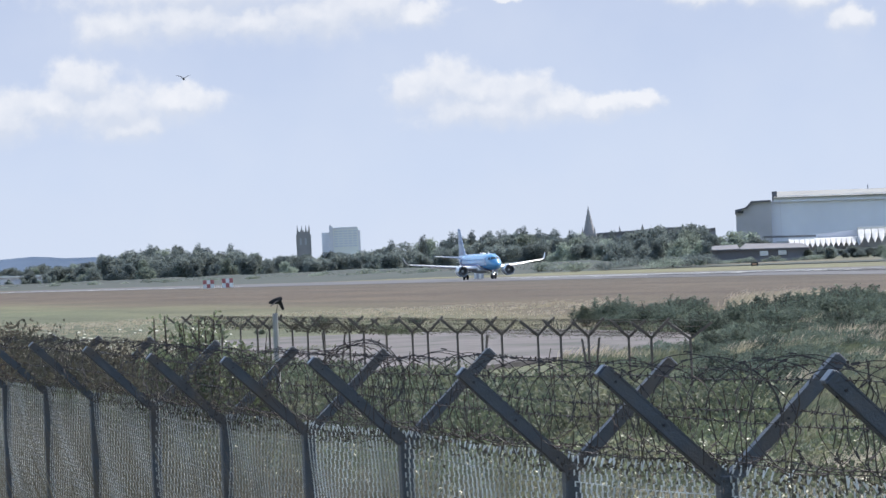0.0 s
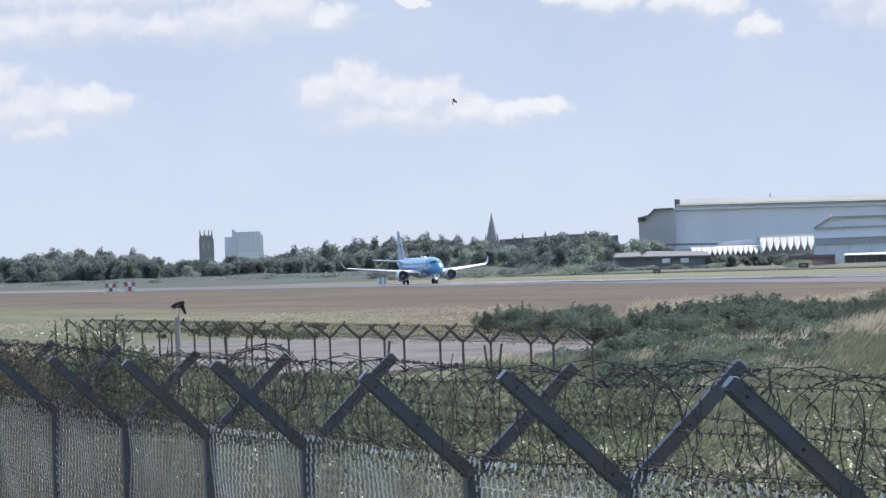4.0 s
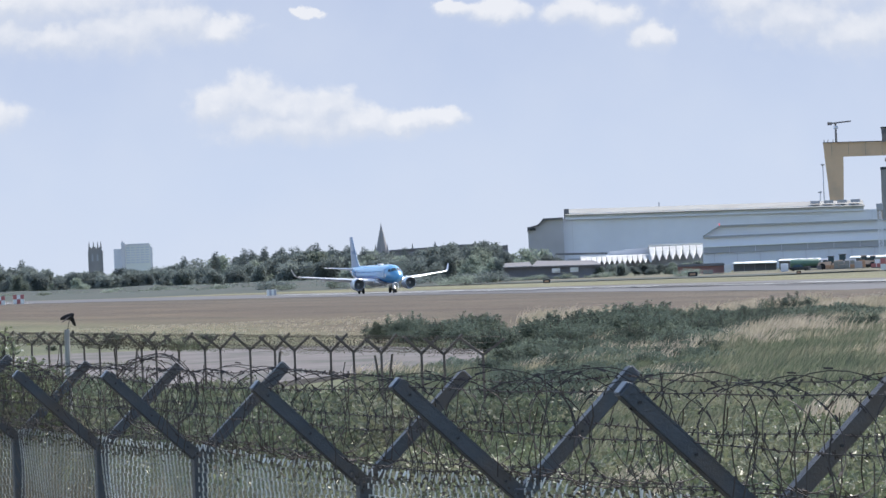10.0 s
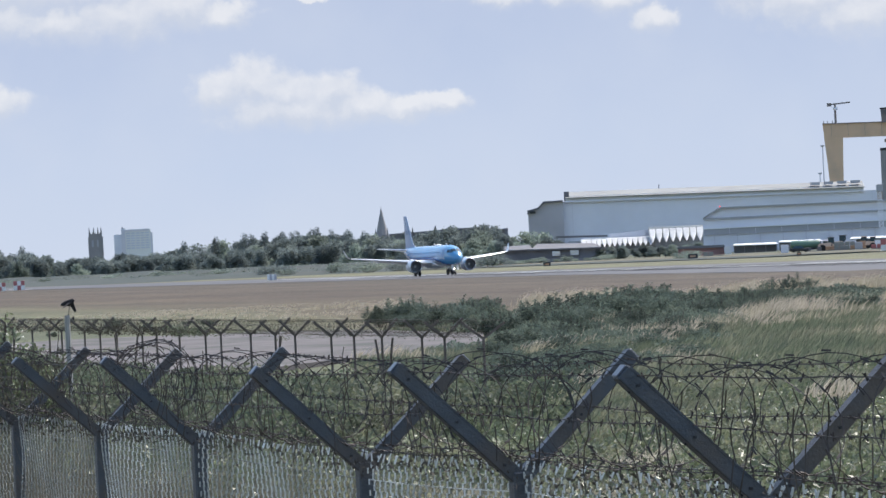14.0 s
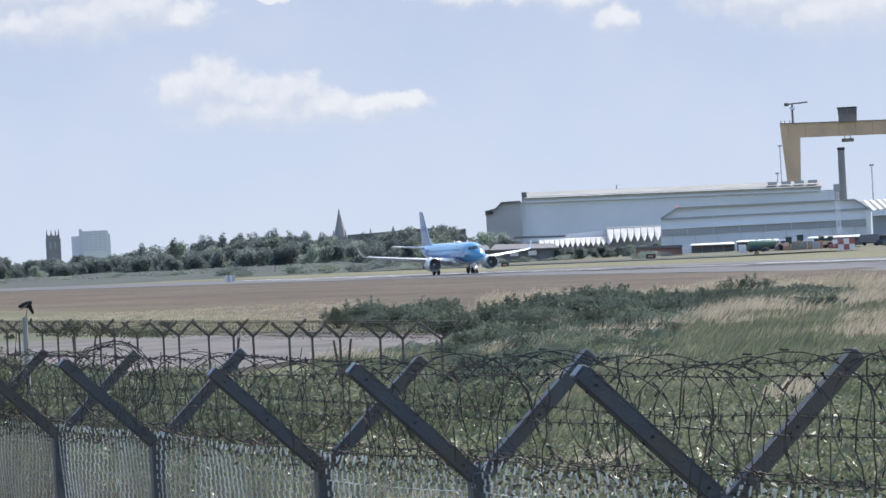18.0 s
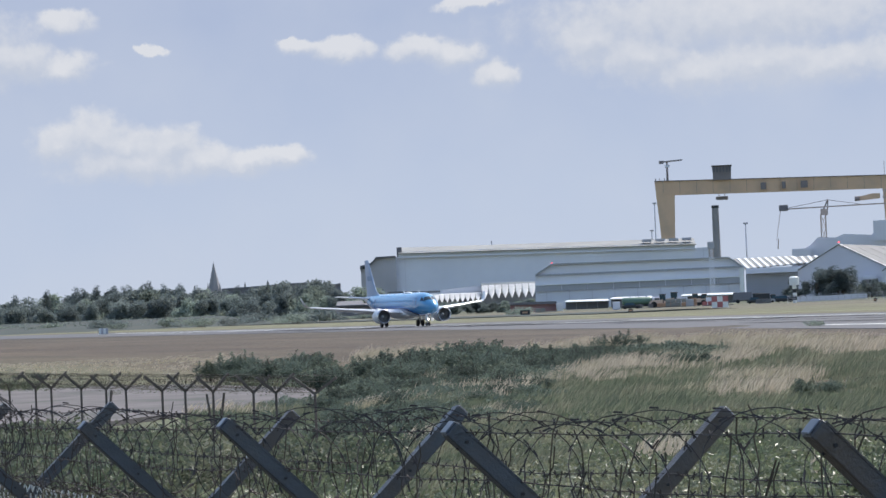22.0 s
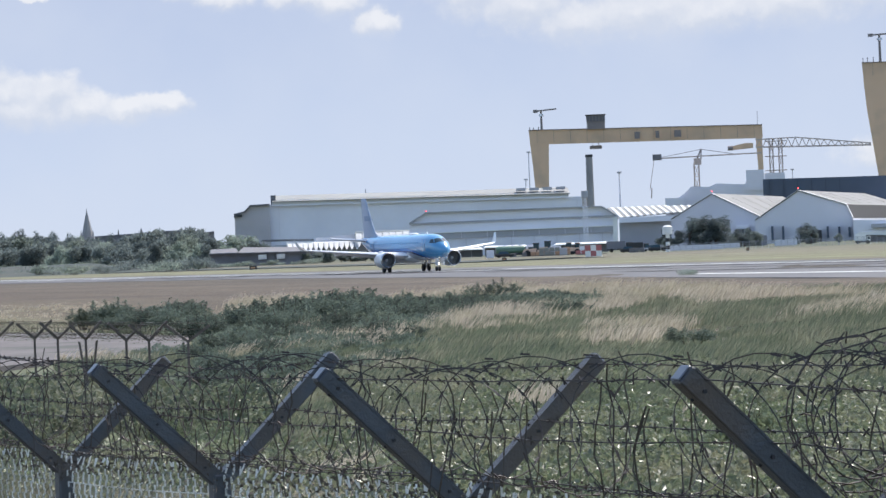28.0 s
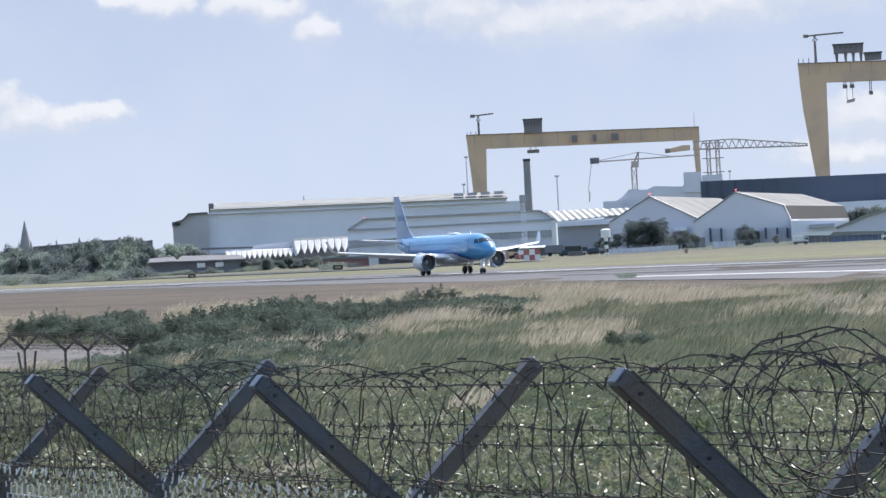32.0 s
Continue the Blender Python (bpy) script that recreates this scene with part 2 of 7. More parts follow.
M_tree2 = leaf_material("hazy_pale_tree_leaves", (0.225, 0.268, 0.230), (0.27, 0.305, 0.258), 0.55, 0.9, 0.6)
M_conifer = leaf_material("hazy_conifer_leaves", (0.138, 0.165, 0.164), (0.164, 0.190, 0.182), 0.55, 0.9, 0.45)
M_bark = material("bark", (0.09, 0.07, 0.055), 0.9, 0, 0.3, 4)
M_flower = material("white_flowers", (0.72, 0.70, 0.60), 0.8, 0, 0.1, 5)
# far wall sheets, base tones raised and blued to stand in for haze
M_clad = material("hazy_pale_cladding", (0.80, 0.80, 0.87), 0.55, 0.0, 0.05, 0.15, dirt=(0.73, 0.73, 0.80), dirt_scale=0.03)
M_clad2 = material("hazy_blue_grey_cladding", (0.70, 0.69, 0.75), 0.55, 0.0, 0.05, 0.15, dirt=(0.62, 0.61, 0.67), dirt_scale=0.03)
# sheet of the hall's end wall, a darker grey than the long wall
M_gable = material("grey_gable_sheet", (0.50, 0.48, 0.51), 0.6, 0.0, 0.1, 0.2, dirt=(0.42, 0.40, 0.42), dirt_scale=0.05)
M_band = material("dark_cladding", (0.40, 0.40, 0.44), 0.5, 0.0, 0.1, 0.2)
M_roof = material("pale_roof_sheet", (0.265, 0.265, 0.25), 0.6, 0.0, 0.10, 0.2, dirt=(0.20, 0.195, 0.18), dirt_scale=0.05)
M_roof2 = material("weathered_roof_sheet", (0.150, 0.150, 0.150), 0.65, 0.0, 0.14, 0.2, dirt=(0.122, 0.12, 0.118), dirt_scale=0.05)
M_clere = material("clerestory_sheet", (0.66, 0.65, 0.67), 0.6, 0.0, 0.1, 0.2, dirt=(0.58, 0.57, 0.58), dirt_scale=0.05)
M_seam = material("navy_seam", (0.045, 0.058, 0.09), 0.5, 0.0, 0.1, 0.2)
M_white = material("white_paint", (0.78, 0.78, 0.77), 0.45, 0, 0.05, 0.8)
M_navy = material("navy_cladding", (0.07, 0.09, 0.135), 0.5, 0.0, 0.1, 0.2)
M_brown = material("brown_roofing", (0.150, 0.148, 0.162), 0.7, 0, 0.15, 0.3)
M_dark = material("dark_opening", (0.03, 0.032, 0.036), 0.6, 0, 0.1, 1)
# sooty stone, its colour lightened to stand in for distance haze
M_stone = material("hazy_sooty_stone", (0.31, 0.295, 0.30), 0.85, 0, 0.10, 0.3, dirt=(0.27, 0.26, 0.265), dirt_scale=0.06)
M_slate = material("dark_slate_sheet", (0.024, 0.022, 0.024), 0.8, 0, 0.15, 0.3)
M_brick = material("dull_brick", (0.205, 0.205, 0.235), 0.85, 0, 0.15, 0.5, dirt=(0.165, 0.165, 0.19), dirt_scale=0.1)
M_glass = material("window_glass", (0.70, 0.73, 0.82), 0.15, 0.1, 0.1, 0.2)
M_pole = material("weathered_pole", (0.36, 0.34, 0.31), 0.8, 0, 0.2, 3)
M_fabric = leaf_material("white_canopy_fabric", (0.80, 0.80, 0.80), (0.72, 0.72, 0.72), 0.04, 0.7, 0.35)
M_redstore = material("faded_red_cladding", (0.34, 0.19, 0.19), 0.7, 0, 0.15, 0.4)
# crane paint, its yellow paled so the colour carries distance haze
M_yellow = material("hazy_crane_yellow", (0.70, 0.48, 0.32), 0.55, 0.0, 0.06, 0.08, dirt=(0.56, 0.40, 0.28), dirt_scale=0.06)
M_grime = material("crane_machinery", (0.22, 0.19, 0.19), 0.6, 0.0, 0.2, 0.3)
M_lattice = material("crane_lattice", (0.46, 0.38, 0.35), 0.6, 0.0, 0.15, 0.3)
M_red = material("signal_red", (0.40, 0.13, 0.13), 0.5, 0, 0.1, 1)
M_orange = material("plant_orange", (0.46, 0.27, 0.17), 0.5, 0, 0.1, 1)
M_green = material("dull_green_paint", (0.11, 0.20, 0.15), 0.5, 0, 0.1, 1)
M_bluep = material("blue_cladding", (0.10, 0.17, 0.36), 0.5, 0, 0.1, 0.4)
M_rubber = material("tyre_rubber", (0.02, 0.02, 0.022), 0.8)
M_beacon = material("red_beacon", (0.6, 0.03, 0.03), 0.4, emit=(1.0, 0.08, 0.10, 3.0))
M_lamp = material("taxi_light", (0.9, 0.9, 0.9), 0.3, emit=(1.0, 0.95, 0.88, 6.0))
M_wing = material("aircraft_grey", (0.78, 0.79, 0.81), 0.28, 0.2, 0.04, 0.6)
M_metal = material("bare_metal", (0.62, 0.63, 0.65), 0.25, 0.9, 0.05, 2)
M_fin = material("fin_paint", (0.30, 0.37, 0.49), 0.3, 0, 0.06, 0.5)
M_finblue = material("fin_blue", (0.15, 0.23, 0.37), 0.3, 0, 0.06, 0.5)
M_cock = material("cockpit_glass", (0.025, 0.055, 0.075), 0.08, 0, 0.1, 1)
M_cabin = material("cabin_window_glass", (0.06, 0.24, 0.48), 0.15, 0, 0.1, 1)
M_fan = material("fan_titanium", (0.17, 0.172, 0.18), 0.4, 0.5, 0.2, 3)
M_bird = material("dark_feathers", (0.03, 0.028, 0.03), 0.7, 0, 0.3, 20)
M_canvas = material("decoy_cloth", (0.025, 0.022, 0.024), 0.85, 0, 0.25, 9)


def livery():
    """Sky blue above, a thin dark line, pale grey belly; the blue sweeps down over the nose."""
    m = material("airliner_livery", (0.5, 0.5, 0.5), 0.22, 0, 0.0)
    nt, b = m.node_tree, m.node_tree.nodes["Principled BSDF"]
    n, l = nt.nodes, nt.links
    tc, sep = n.new("ShaderNodeTexCoord"), n.new("ShaderNodeSeparateXYZ")
    l.new(tc.outputs["Object"], sep.inputs[0])
    bow = n.new("ShaderNodeMapRange")       # how far the edge drops towards the nose
    bow.interpolation_type = "SMOOTHSTEP"
    for k, v in (("From Min", -10.5), ("From Max", -1.8), ("To Min", 0.0), ("To Max", 1.35)):
        bow.inputs[k].default_value = v
    l.new(sep.outputs["X"], bow.inputs["Value"])
    add = n.new("ShaderNodeMath")
    l.new(sep.outputs["Z"], add.inputs[0])
    l.new(bow.outputs["Result"], add.inputs[1])
    rng = n.new("ShaderNodeMapRange")
    rng.inputs["From Min"].default_value, rng.inputs["From Max"].default_value = 1.0, 5.0
    l.new(add.outputs[0], rng.inputs["Value"])
    ramp = n.new("ShaderNodeValToRGB")
    r = ramp.color_ramp
    r.interpolation = "CONSTANT"
    r.elements[0].position, r.elements[0].color = 0.0, (0.50, 0.53, 0.58, 1)
    r.elements[1].position, r.elements[1].color = 0.375, (0.018, 0.06, 0.22, 1)
    # the paler step at window height is a highlight put into the paint
    for p, c in ((0.425, (0.040, 0.175, 0.45, 1)), (0.51, (0.078, 0.30, 0.57, 1)), (0.64, (0.13, 0.36, 0.61, 1)), (0.67, (0.088, 0.32, 0.58, 1))):
        r.elements.new(p).color = c
    l.new(rng.outputs["Result"], ramp.inputs["Fac"])
    noise_n = n.new("ShaderNodeTexNoise")
    noise_n.inputs["Scale"].default_value = 0.8
    l.new(tc.outputs["Object"], noise_n.inputs["Vector"])
    hsv = n.new("ShaderNodeHueSaturation")
    vr = n.new("ShaderNodeMapRange")
    vr.inputs["To Min"].default_value, vr.inputs["To Max"].default_value = 0.93, 1.07
    l.new(noise_n.outputs["Fac"], vr.inputs["Value"])
    l.new(vr.outputs["Result"], hsv.inputs["Value"])
    l.new(ramp.outputs["Color"], hsv.inputs["Color"])
    l.new(hsv.outputs["Color"], b.inputs["Base Color"])
    b.inputs["Coat Weight"].default_value, b.inputs["Coat Roughness"].default_value = 0.5, 0.08
    return m


M_tyre_mark = material("tyre_marks", (0.030, 0.030, 0.033), 0.75, 0, 0.35, 0.6, dirt=(0.055, 0.055, 0.058), dirt_scale=0.12)
M_livery = livery()


def ground_material():
    """Grass of several kinds in strips along the runway, with bare and worn patches."""
    m = material("ground_cover", (0.1, 0.12, 0.05), 0.95, 0, 0.0)
    nt, b = m.node_tree, m.node_tree.nodes["Principled BSDF"]
    n, l = nt.nodes, nt.links
    tc = n.new("ShaderNodeTexCoord")
    pos = tc.outputs["Object"]
    wob = n.new("ShaderNodeTexNoise")
    wob.inputs["Scale"].default_value, wob.inputs["Detail"].default_value = 0.02, 5
    l.new(pos, wob.inputs["Vector"])
    dot = n.new("ShaderNodeVectorMath")
    dot.operation = "DOT_PRODUCT"
    dot.inputs[1].default_value = OFF
    l.new(pos, dot.inputs[0])
    w = n.new("ShaderNodeMath")
    w.operation = "MULTIPLY_ADD"
    w.inputs[1].default_value, w.inputs[2].default_value = 26.0, -13.0
    l.new(wob.outputs["Fac"], w.inputs[0])
    add = n.new("ShaderNodeMath")
    l.new(dot.outputs["Value"], add.inputs[0])
    l.new(w.outputs[0], add.inputs[1])
    rng = n.new("ShaderNodeMapRange")
    rng.inputs["From Max"].default_value = 400.0
    l.new(add.outputs[0], rng.inputs["Value"])
    ramp = n.new("ShaderNodeValToRGB")
    r = ramp.color_ramp
    r.elements[0].position, r.elements[0].color = 0.0, (0.058, 0.055, 0.040, 1)
    r.elements[1].position, r.elements[1].color = 1.0, (0.085, 0.095, 0.055, 1)
    for p, c in ((0.10, (0.090, 0.100, 0.052, 1)), (0.13, (0.108, 0.106, 0.056, 1)), (0.155, (0.086, 0.068, 0.041, 1)), (0.20, (0.074, 0.053, 0.035, 1)), (0.29, (0.074, 0.055, 0.038, 1)), (0.36, (0.060, 0.047, 0.035, 1)),
                 (0.45, (0.100, 0.082, 0.058, 1)), (0.48, (0.135, 0.128, 0.075, 1)), (0.52, (0.152, 0.150, 0.080, 1)), (0.62, (0.140, 0.134, 0.078, 1)), (0.72, (0.14, 0.125, 0.085, 1))):
        e = r.elements.new(p)
        e.color = c
    l.new(rng.outputs["Result"], ramp.inputs["Fac"])
    fine = n.new("ShaderNodeTexNoise")
    fine.inputs["Scale"].default_value, fine.inputs["Detail"].default_value = 0.35, 8
    l.new(pos, fine.inputs["Vector"])
    vr = n.new("ShaderNodeMapRange")
    vr.inputs["From Min"].default_value, vr.inputs["From Max"].default_value = 0.3, 0.7
    vr.inputs["To Min"].default_value, vr.inputs["To Max"].default_value = 0.72, 1.28
    l.new(fine.outputs["Fac"], vr.inputs["Value"])
    # mown and worn streaks that run along the runway
    dot2 = n.new("ShaderNodeVectorMath")
    dot2.operation = "DOT_PRODUCT"
    dot2.inputs[1].default_value = RUN
    l.new(pos, dot2.inputs[0])
    pair_ = n.new("ShaderNodeCombineXYZ")
    m1, m2 = n.new("ShaderNodeMath"), n.new("ShaderNodeMath")
    m1.operation = m2.operation = "MULTIPLY"
    m1.inputs[1].default_value, m2.inputs[1].default_value = 0.012, 0.11
    l.new(dot2.outputs["Value"], m1.inputs[0])
    l.new(dot.outputs["Value"], m2.inputs[0])
    l.new(m1.outputs[0], pair_.inputs[0])
    l.new(m2.outputs[0], pair_.inputs[1])
    streak = n.new("ShaderNodeTexNoise")
    streak.inputs["Scale"].default_value, streak.inputs["Detail"].default_value = 1.0, 6
    l.new(pair_.outputs[0], streak.inputs["Vector"])
    sr = n.new("ShaderNodeMapRange")
    sr.inputs["From Min"].default_value, sr.inputs["From Max"].default_value = 0.3, 0.7
    sr.inputs["To Min"].default_value, sr.inputs["To Max"].default_value = 0.70, 1.30
    l.new(streak.outputs["Fac"], sr.inputs["Value"])
    both = n.new("ShaderNodeMath")
    both.operation = "MULTIPLY"
    l.new(vr.outputs["Result"], both.inputs[0])
    l.new(sr.outputs["Result"], both.inputs[1])
    hsv = n.new("ShaderNodeHueSaturation")
    l.new(both.outputs[0], hsv.inputs["Value"])
    l.new(ramp.outputs["Color"], hsv.inputs["Color"])
    l.new(hsv.outputs["Color"], b.inputs["Base Color"])
    bt = n.new("ShaderNodeTexNoise")
    bt.inputs["Scale"].default_value, bt.inputs["Detail"].default_value = 2.5, 6
    l.new(pos, bt.inputs["Vector"])
    bp = n.new("ShaderNodeBump")
    bp.inputs["Strength"].default_value, bp.inputs["Distance"].default_value = 0.8, 0.15
    l.new(bt.outputs["Fac"], bp.inputs["Height"])
    l.new(bp.outputs["Normal"], b.inputs["Normal"])
    return m


M_ground = ground_material()

# clouds: bearing, elevation, half width and half height in degrees
LEFT_HEAPS = [
    (-11.65, 3.12, 0.55, 0.36), (-11.2, 2.68, 0.80, 0.42), (-12.2, 2.76, 0.75, 0.32), (-13.1, 2.6, 0.8, 0.40), (-10.2, 2.74, 0.70, 0.27), (-11.0, 2.40, 0.6, 0.22), (-14.0, 2.5, 0.9, 0.4),
    (-11.0, 3.98, 0.75, 0.33), (-10.0, 4.03, 0.85, 0.32), (-8.9, 3.93, 0.75, 0.30), (-7.9, 4.00, 0.75, 0.40), (-7.1, 4.10, 0.65, 0.34), (-9.5, 4.5, 2.4, 0.36),
    (-6.3, 4.68, 0.45, 0.18), (-6.35, 3.98, 0.45, 0.20), (-4.95, 4.2, 0.22, 0.08),
]
MIDDLE_HEAPS = [
    (-6.42, 2.76, 0.46, 0.30), (-5.88, 2.86, 0.50, 0.36), (-5.35, 2.66, 0.55, 0.32), (-4.68, 2.66, 0.46, 0.31), (-4.2, 2.46, 0.60, 0.25), (-3.45, 2.38, 0.58, 0.19), (-2.95, 2.42, 0.42, 0.17), (-5.3, 2.42, 1.2, 0.28),
    (-1.95, 4.07, 0.48, 0.17), (-2.6, 4.15, 0.35, 0.13), (-0.70, 4.02, 0.55, 0.20), (-0.15, 3.93, 0.45, 0.20), (0.50, 3.60, 0.36, 0.19), (0.1, 4.75, 0.45, 0.10),
]
RIGHT_HEAPS = [
    (2.0, 4.05, 0.60, 0.40), (2.8, 3.78, 0.80, 0.42), (3.7, 3.52, 0.80, 0.34), (4.7, 3.62, 0.95, 0.42), (5.8, 3.56, 0.95, 0.34), (7.0, 3.66, 1.0, 0.38), (8.3, 3.80, 1.1, 0.36), (9.6, 4.0, 1.2, 0.4), (4.4, 4.35, 3.2, 0.5),
    (9.2, 1.75, 0.8, 0.35), (10.2, 1.6, 0.9, 0.5), (8.9, 1.2, 1.0, 0.22),
]
CLOUDS = LEFT_HEAPS + MIDDLE_HEAPS + RIGHT_HEAPS


def sky_material():
    """The hazy summer sky and its heaps of cloud, far away; it gives off the sky's light."""
    m = bpy.data.materials.new("sky_backdrop")
    m.use_nodes = True
    n, l = m.node_tree.nodes, m.node_tree.links
    n.remove(n["Principled BSDF"])
    uv = n.new("ShaderNodeUVMap")
    uv.uv_map = "bearing"
    warp = n.new("ShaderNodeTexNoise")
    warp.inputs["Scale"].default_value, warp.inputs["Detail"].default_value, warp.inputs["Roughness"].default_value = 2.3, 6, 0.55
    l.new(uv.outputs["UV"], warp.inputs["Vector"])

    def vmath(op, a, b, c=None):
        v = n.new("ShaderNodeVectorMath")
        v.operation = op
        for i, s in enumerate((a, b, c)):
            if s is None:
                continue
            if isinstance(s, (tuple, list)):
                v.inputs[i].default_value = s
            else:
                l.new(s, v.inputs[i])
        return v.outputs["Value" if op == "LENGTH" else "Vector"]

    def smath(op, a, b, c=None, clamp=False):
        v = n.new("ShaderNodeMath")
        v.operation, v.use_clamp = op, clamp
        for i, s in enumerate((a, b, c)):
            if s is None:
                continue
            if isinstance(s, (int, float)):
                v.inputs[i].default_value = s
            else:
                l.new(s, v.inputs[i])
        return v.outputs[0]

    shift = vmath("SUBTRACT", warp.outputs["Color"], (0.5, 0.5, 0.5))
    p = vmath("MULTIPLY_ADD", shift, (0.70, 0.42, 0.0), uv.outputs["UV"])

    def cover(q):
        total = None
        for az, el, sx, sy in CLOUDS:
            d = vmath("MULTIPLY", vmath("SUBTRACT", q, (az, el, 0)), (0.78 / sx, 0.76 / sy, 0))
            v = smath("SUBTRACT", 1.0, vmath("LENGTH", d, None))
            total = v if total is None else smath("SMOOTH_MAX", total, v, 0.35)
        return total

    d0 = cover(p)
    above = cover(vmath("ADD", p, (-0.03, 0.16, 0.0)))
    puff = n.new("ShaderNodeTexNoise")
    puff.inputs["Scale"].default_value, puff.inputs["Detail"].default_value = 3.4, 8
    puff.inputs["Roughness"].default_value = 0.56
    l.new(uv.outputs["UV"], puff.inputs["Vector"])
    dens = smath("ADD", d0, smath("MULTIPLY_ADD", puff.outputs["Fac"], 0.8, -0.36))
    rim = smath("SUBTRACT", d0, above)      # the sunlit upper side
    veil = n.new("ShaderNodeTexNoise")
    veil.inputs["Scale"].default_value, veil.inputs["Detail"].default_value = 0.45, 6
    l.new(uv.outputs["UV"], veil.inputs["Vector"])
    edge = smath("MULTIPLY_ADD", rim, -0.55, 0.68)
    alpha = n.new("ShaderNodeMapRange")
    alpha.interpolation_type = "SMOOTHSTEP"
    alpha.inputs["From Min"].default_value = -0.12
    l.new(edge, alpha.inputs["From Max"])
    l.new(dens, alpha.inputs["Value"])
    sep = n.new("ShaderNodeSeparateXYZ")
    l.new(uv.outputs["UV"], sep.inputs[0])
    height = n.new("ShaderNodeMapRange")
    height.inputs["From Min"].default_value, height.inputs["From Max"].default_value = 0.0, 4.6
    l.new(sep.outputs["Y"], height.inputs["Value"])
    clear = n.new("ShaderNodeValToRGB")
    r = clear.color_ramp
    r.elements[0].position, r.elements[0].color = 0.0, (0.625, 0.705, 0.862, 1)
    r.elements[1].position, r.elements[1].color = 1.0, (0.487, 0.575, 0.782, 1)
    e = r.elements.new(0.35)
    e.color = (0.578, 0.670, 0.852, 1)
    l.new(height.outputs["Result"], clear.inputs["Fac"])
    hz = n.new("ShaderNodeMix")
    hz.data_type = "RGBA"
    l.new(smath("MULTIPLY_ADD", veil.outputs["Fac"], 0.9, -0.32, True), hz.inputs[0])
    l.new(clear.outputs["Color"], hz.inputs[6])
    hz.inputs[7].default_value = (0.68, 0.74, 0.86, 1)
    lit = n.new("ShaderNodeMix")
    lit.data_type = "RGBA"
    lit.inputs[6].default_value, lit.inputs[7].default_value = (0.665, 0.712, 0.81, 1), (0.90, 0.905, 0.93, 1)
    l.new(smath("MULTIPLY_ADD", rim, 1.25, smath("MULTIPLY_ADD", puff.outputs["Fac"], 1.1, -0.26), True), lit.inputs[0])
    fin = n.new("ShaderNodeMix")
    fin.data_type = "RGBA"
    l.new(smath("MULTIPLY", alpha.outputs["Result"], 0.76), fin.inputs[0])
    l.new(hz.outputs[2], fin.inputs[6])
    l.new(lit.outputs[2], fin.inputs[7])
    em = n.new("ShaderNodeEmission")
    l.new(fin.outputs[2], em.inputs["Color"])
    em.inputs["Strength"].default_value = SKY_GLOW
    l.new(em.outputs["Emission"], n["Material Output"].inputs["Surface"])
    return m

# ---- sky, ground and paving ----


def backdrop_sky():
    """A band of sky 4.6 km off round the front of the view."""
    cols, rows_ = 90, 24
    verts, uvs, faces = [], [], []
    for j in range(rows_ + 1):
        el = -0.6 + j * (9.6 / rows_)
        for i in range(cols + 1):
            az = -45 + i * (90 / cols)
            verts.append(at(az, 4600, up(el, 4600)))
            uvs.append((az, el))
    w = cols + 1
    for j in range(rows_):
        for i in range(cols):
            a = j * w + i
            faces.append((a, a + 1, a + w + 1, a + w))
    me = mesh_of("backdrop", verts, faces, sky_material())
    layer = me.uv_layers.new(name="bearing")
    layer.data.foreach_set("uv", [c for lp in me.loops for c in uvs[lp.vertex_index]])
    return tagged(new("backdrop", me), "hazy pale blue summer sky with heaped white clouds", "sky", kind="structure")


sky_sheet = backdrop_sky()


def ground_sheet():
    radii = [0.0] + [3 * 1.085 ** i for i in range(91)]
    radii = [r for r in radii if r < 4900] + [4900]
    angs = [-30 + 60 * i / 150 for i in range(151)] + [30 + 300 * i / 40 for i in range(1, 40)]
    n = len(angs)
    verts, faces = [(0, 0, -0.25)], []
    for r in radii[1:]:
        for a in angs:
            p = at(a, r)
            rough = 0.0 if r > 400 else 0.10 * smooth(30, 60, r) * noise.noise((p.x * 0.13, p.y * 0.13, 0.3))
            verts.append((p.x, p.y, ground_z(p.x, p.y) + rough))
    for i in range(n):
        faces.append((0, 1 + (i + 1) % n, 1 + i))
    for k in range(len(radii) - 2):
        a, b = 1 + k * n, 1 + (k + 1) * n
        for i in range(n):
            j = (i + 1) % n
            faces.append((a + i, a + j, b + j, b + i))
    me = mesh_of("ground", verts, faces, M_ground, True)
    return tagged(new("ground", me), "rough airfield grass, brown and green in strips, out to the horizon", "ground", kind="structure")


ground_sheet()


def paving(name, outline, z, mat, label, category):
    bm = bmesh.new()
    prism(bm, [Vector((p.x, p.y, (z(p) if callable(z) else z) - 0.4)) for p in outline], (0, 0, 0.4))
    me = bpy.data.meshes.new(name)
    bm.to_mesh(me)
    bm.free()
    me.materials.append(mat)
    return tagged(new(name, me), label, category, kind="structure")


# the runway: its near edge opens out where a taxiway joins it
near_edge = [(-1500, 148), (-860, 148), (-600, 149), (-430, 144), (-312, 129), (-231, 113), (-189, 106), (-90, 97), (60, 92)]
far_edge = [(60, 178), (-190, 176), (-296, 176), (-372, 182), (-457, 190), (-600, 184), (-1500, 184)]
paving("runway", [lane(s, p) for s, p in near_edge + far_edge], 0.03, M_asphalt, "grey asphalt runway with worn white edge lines", "runway")


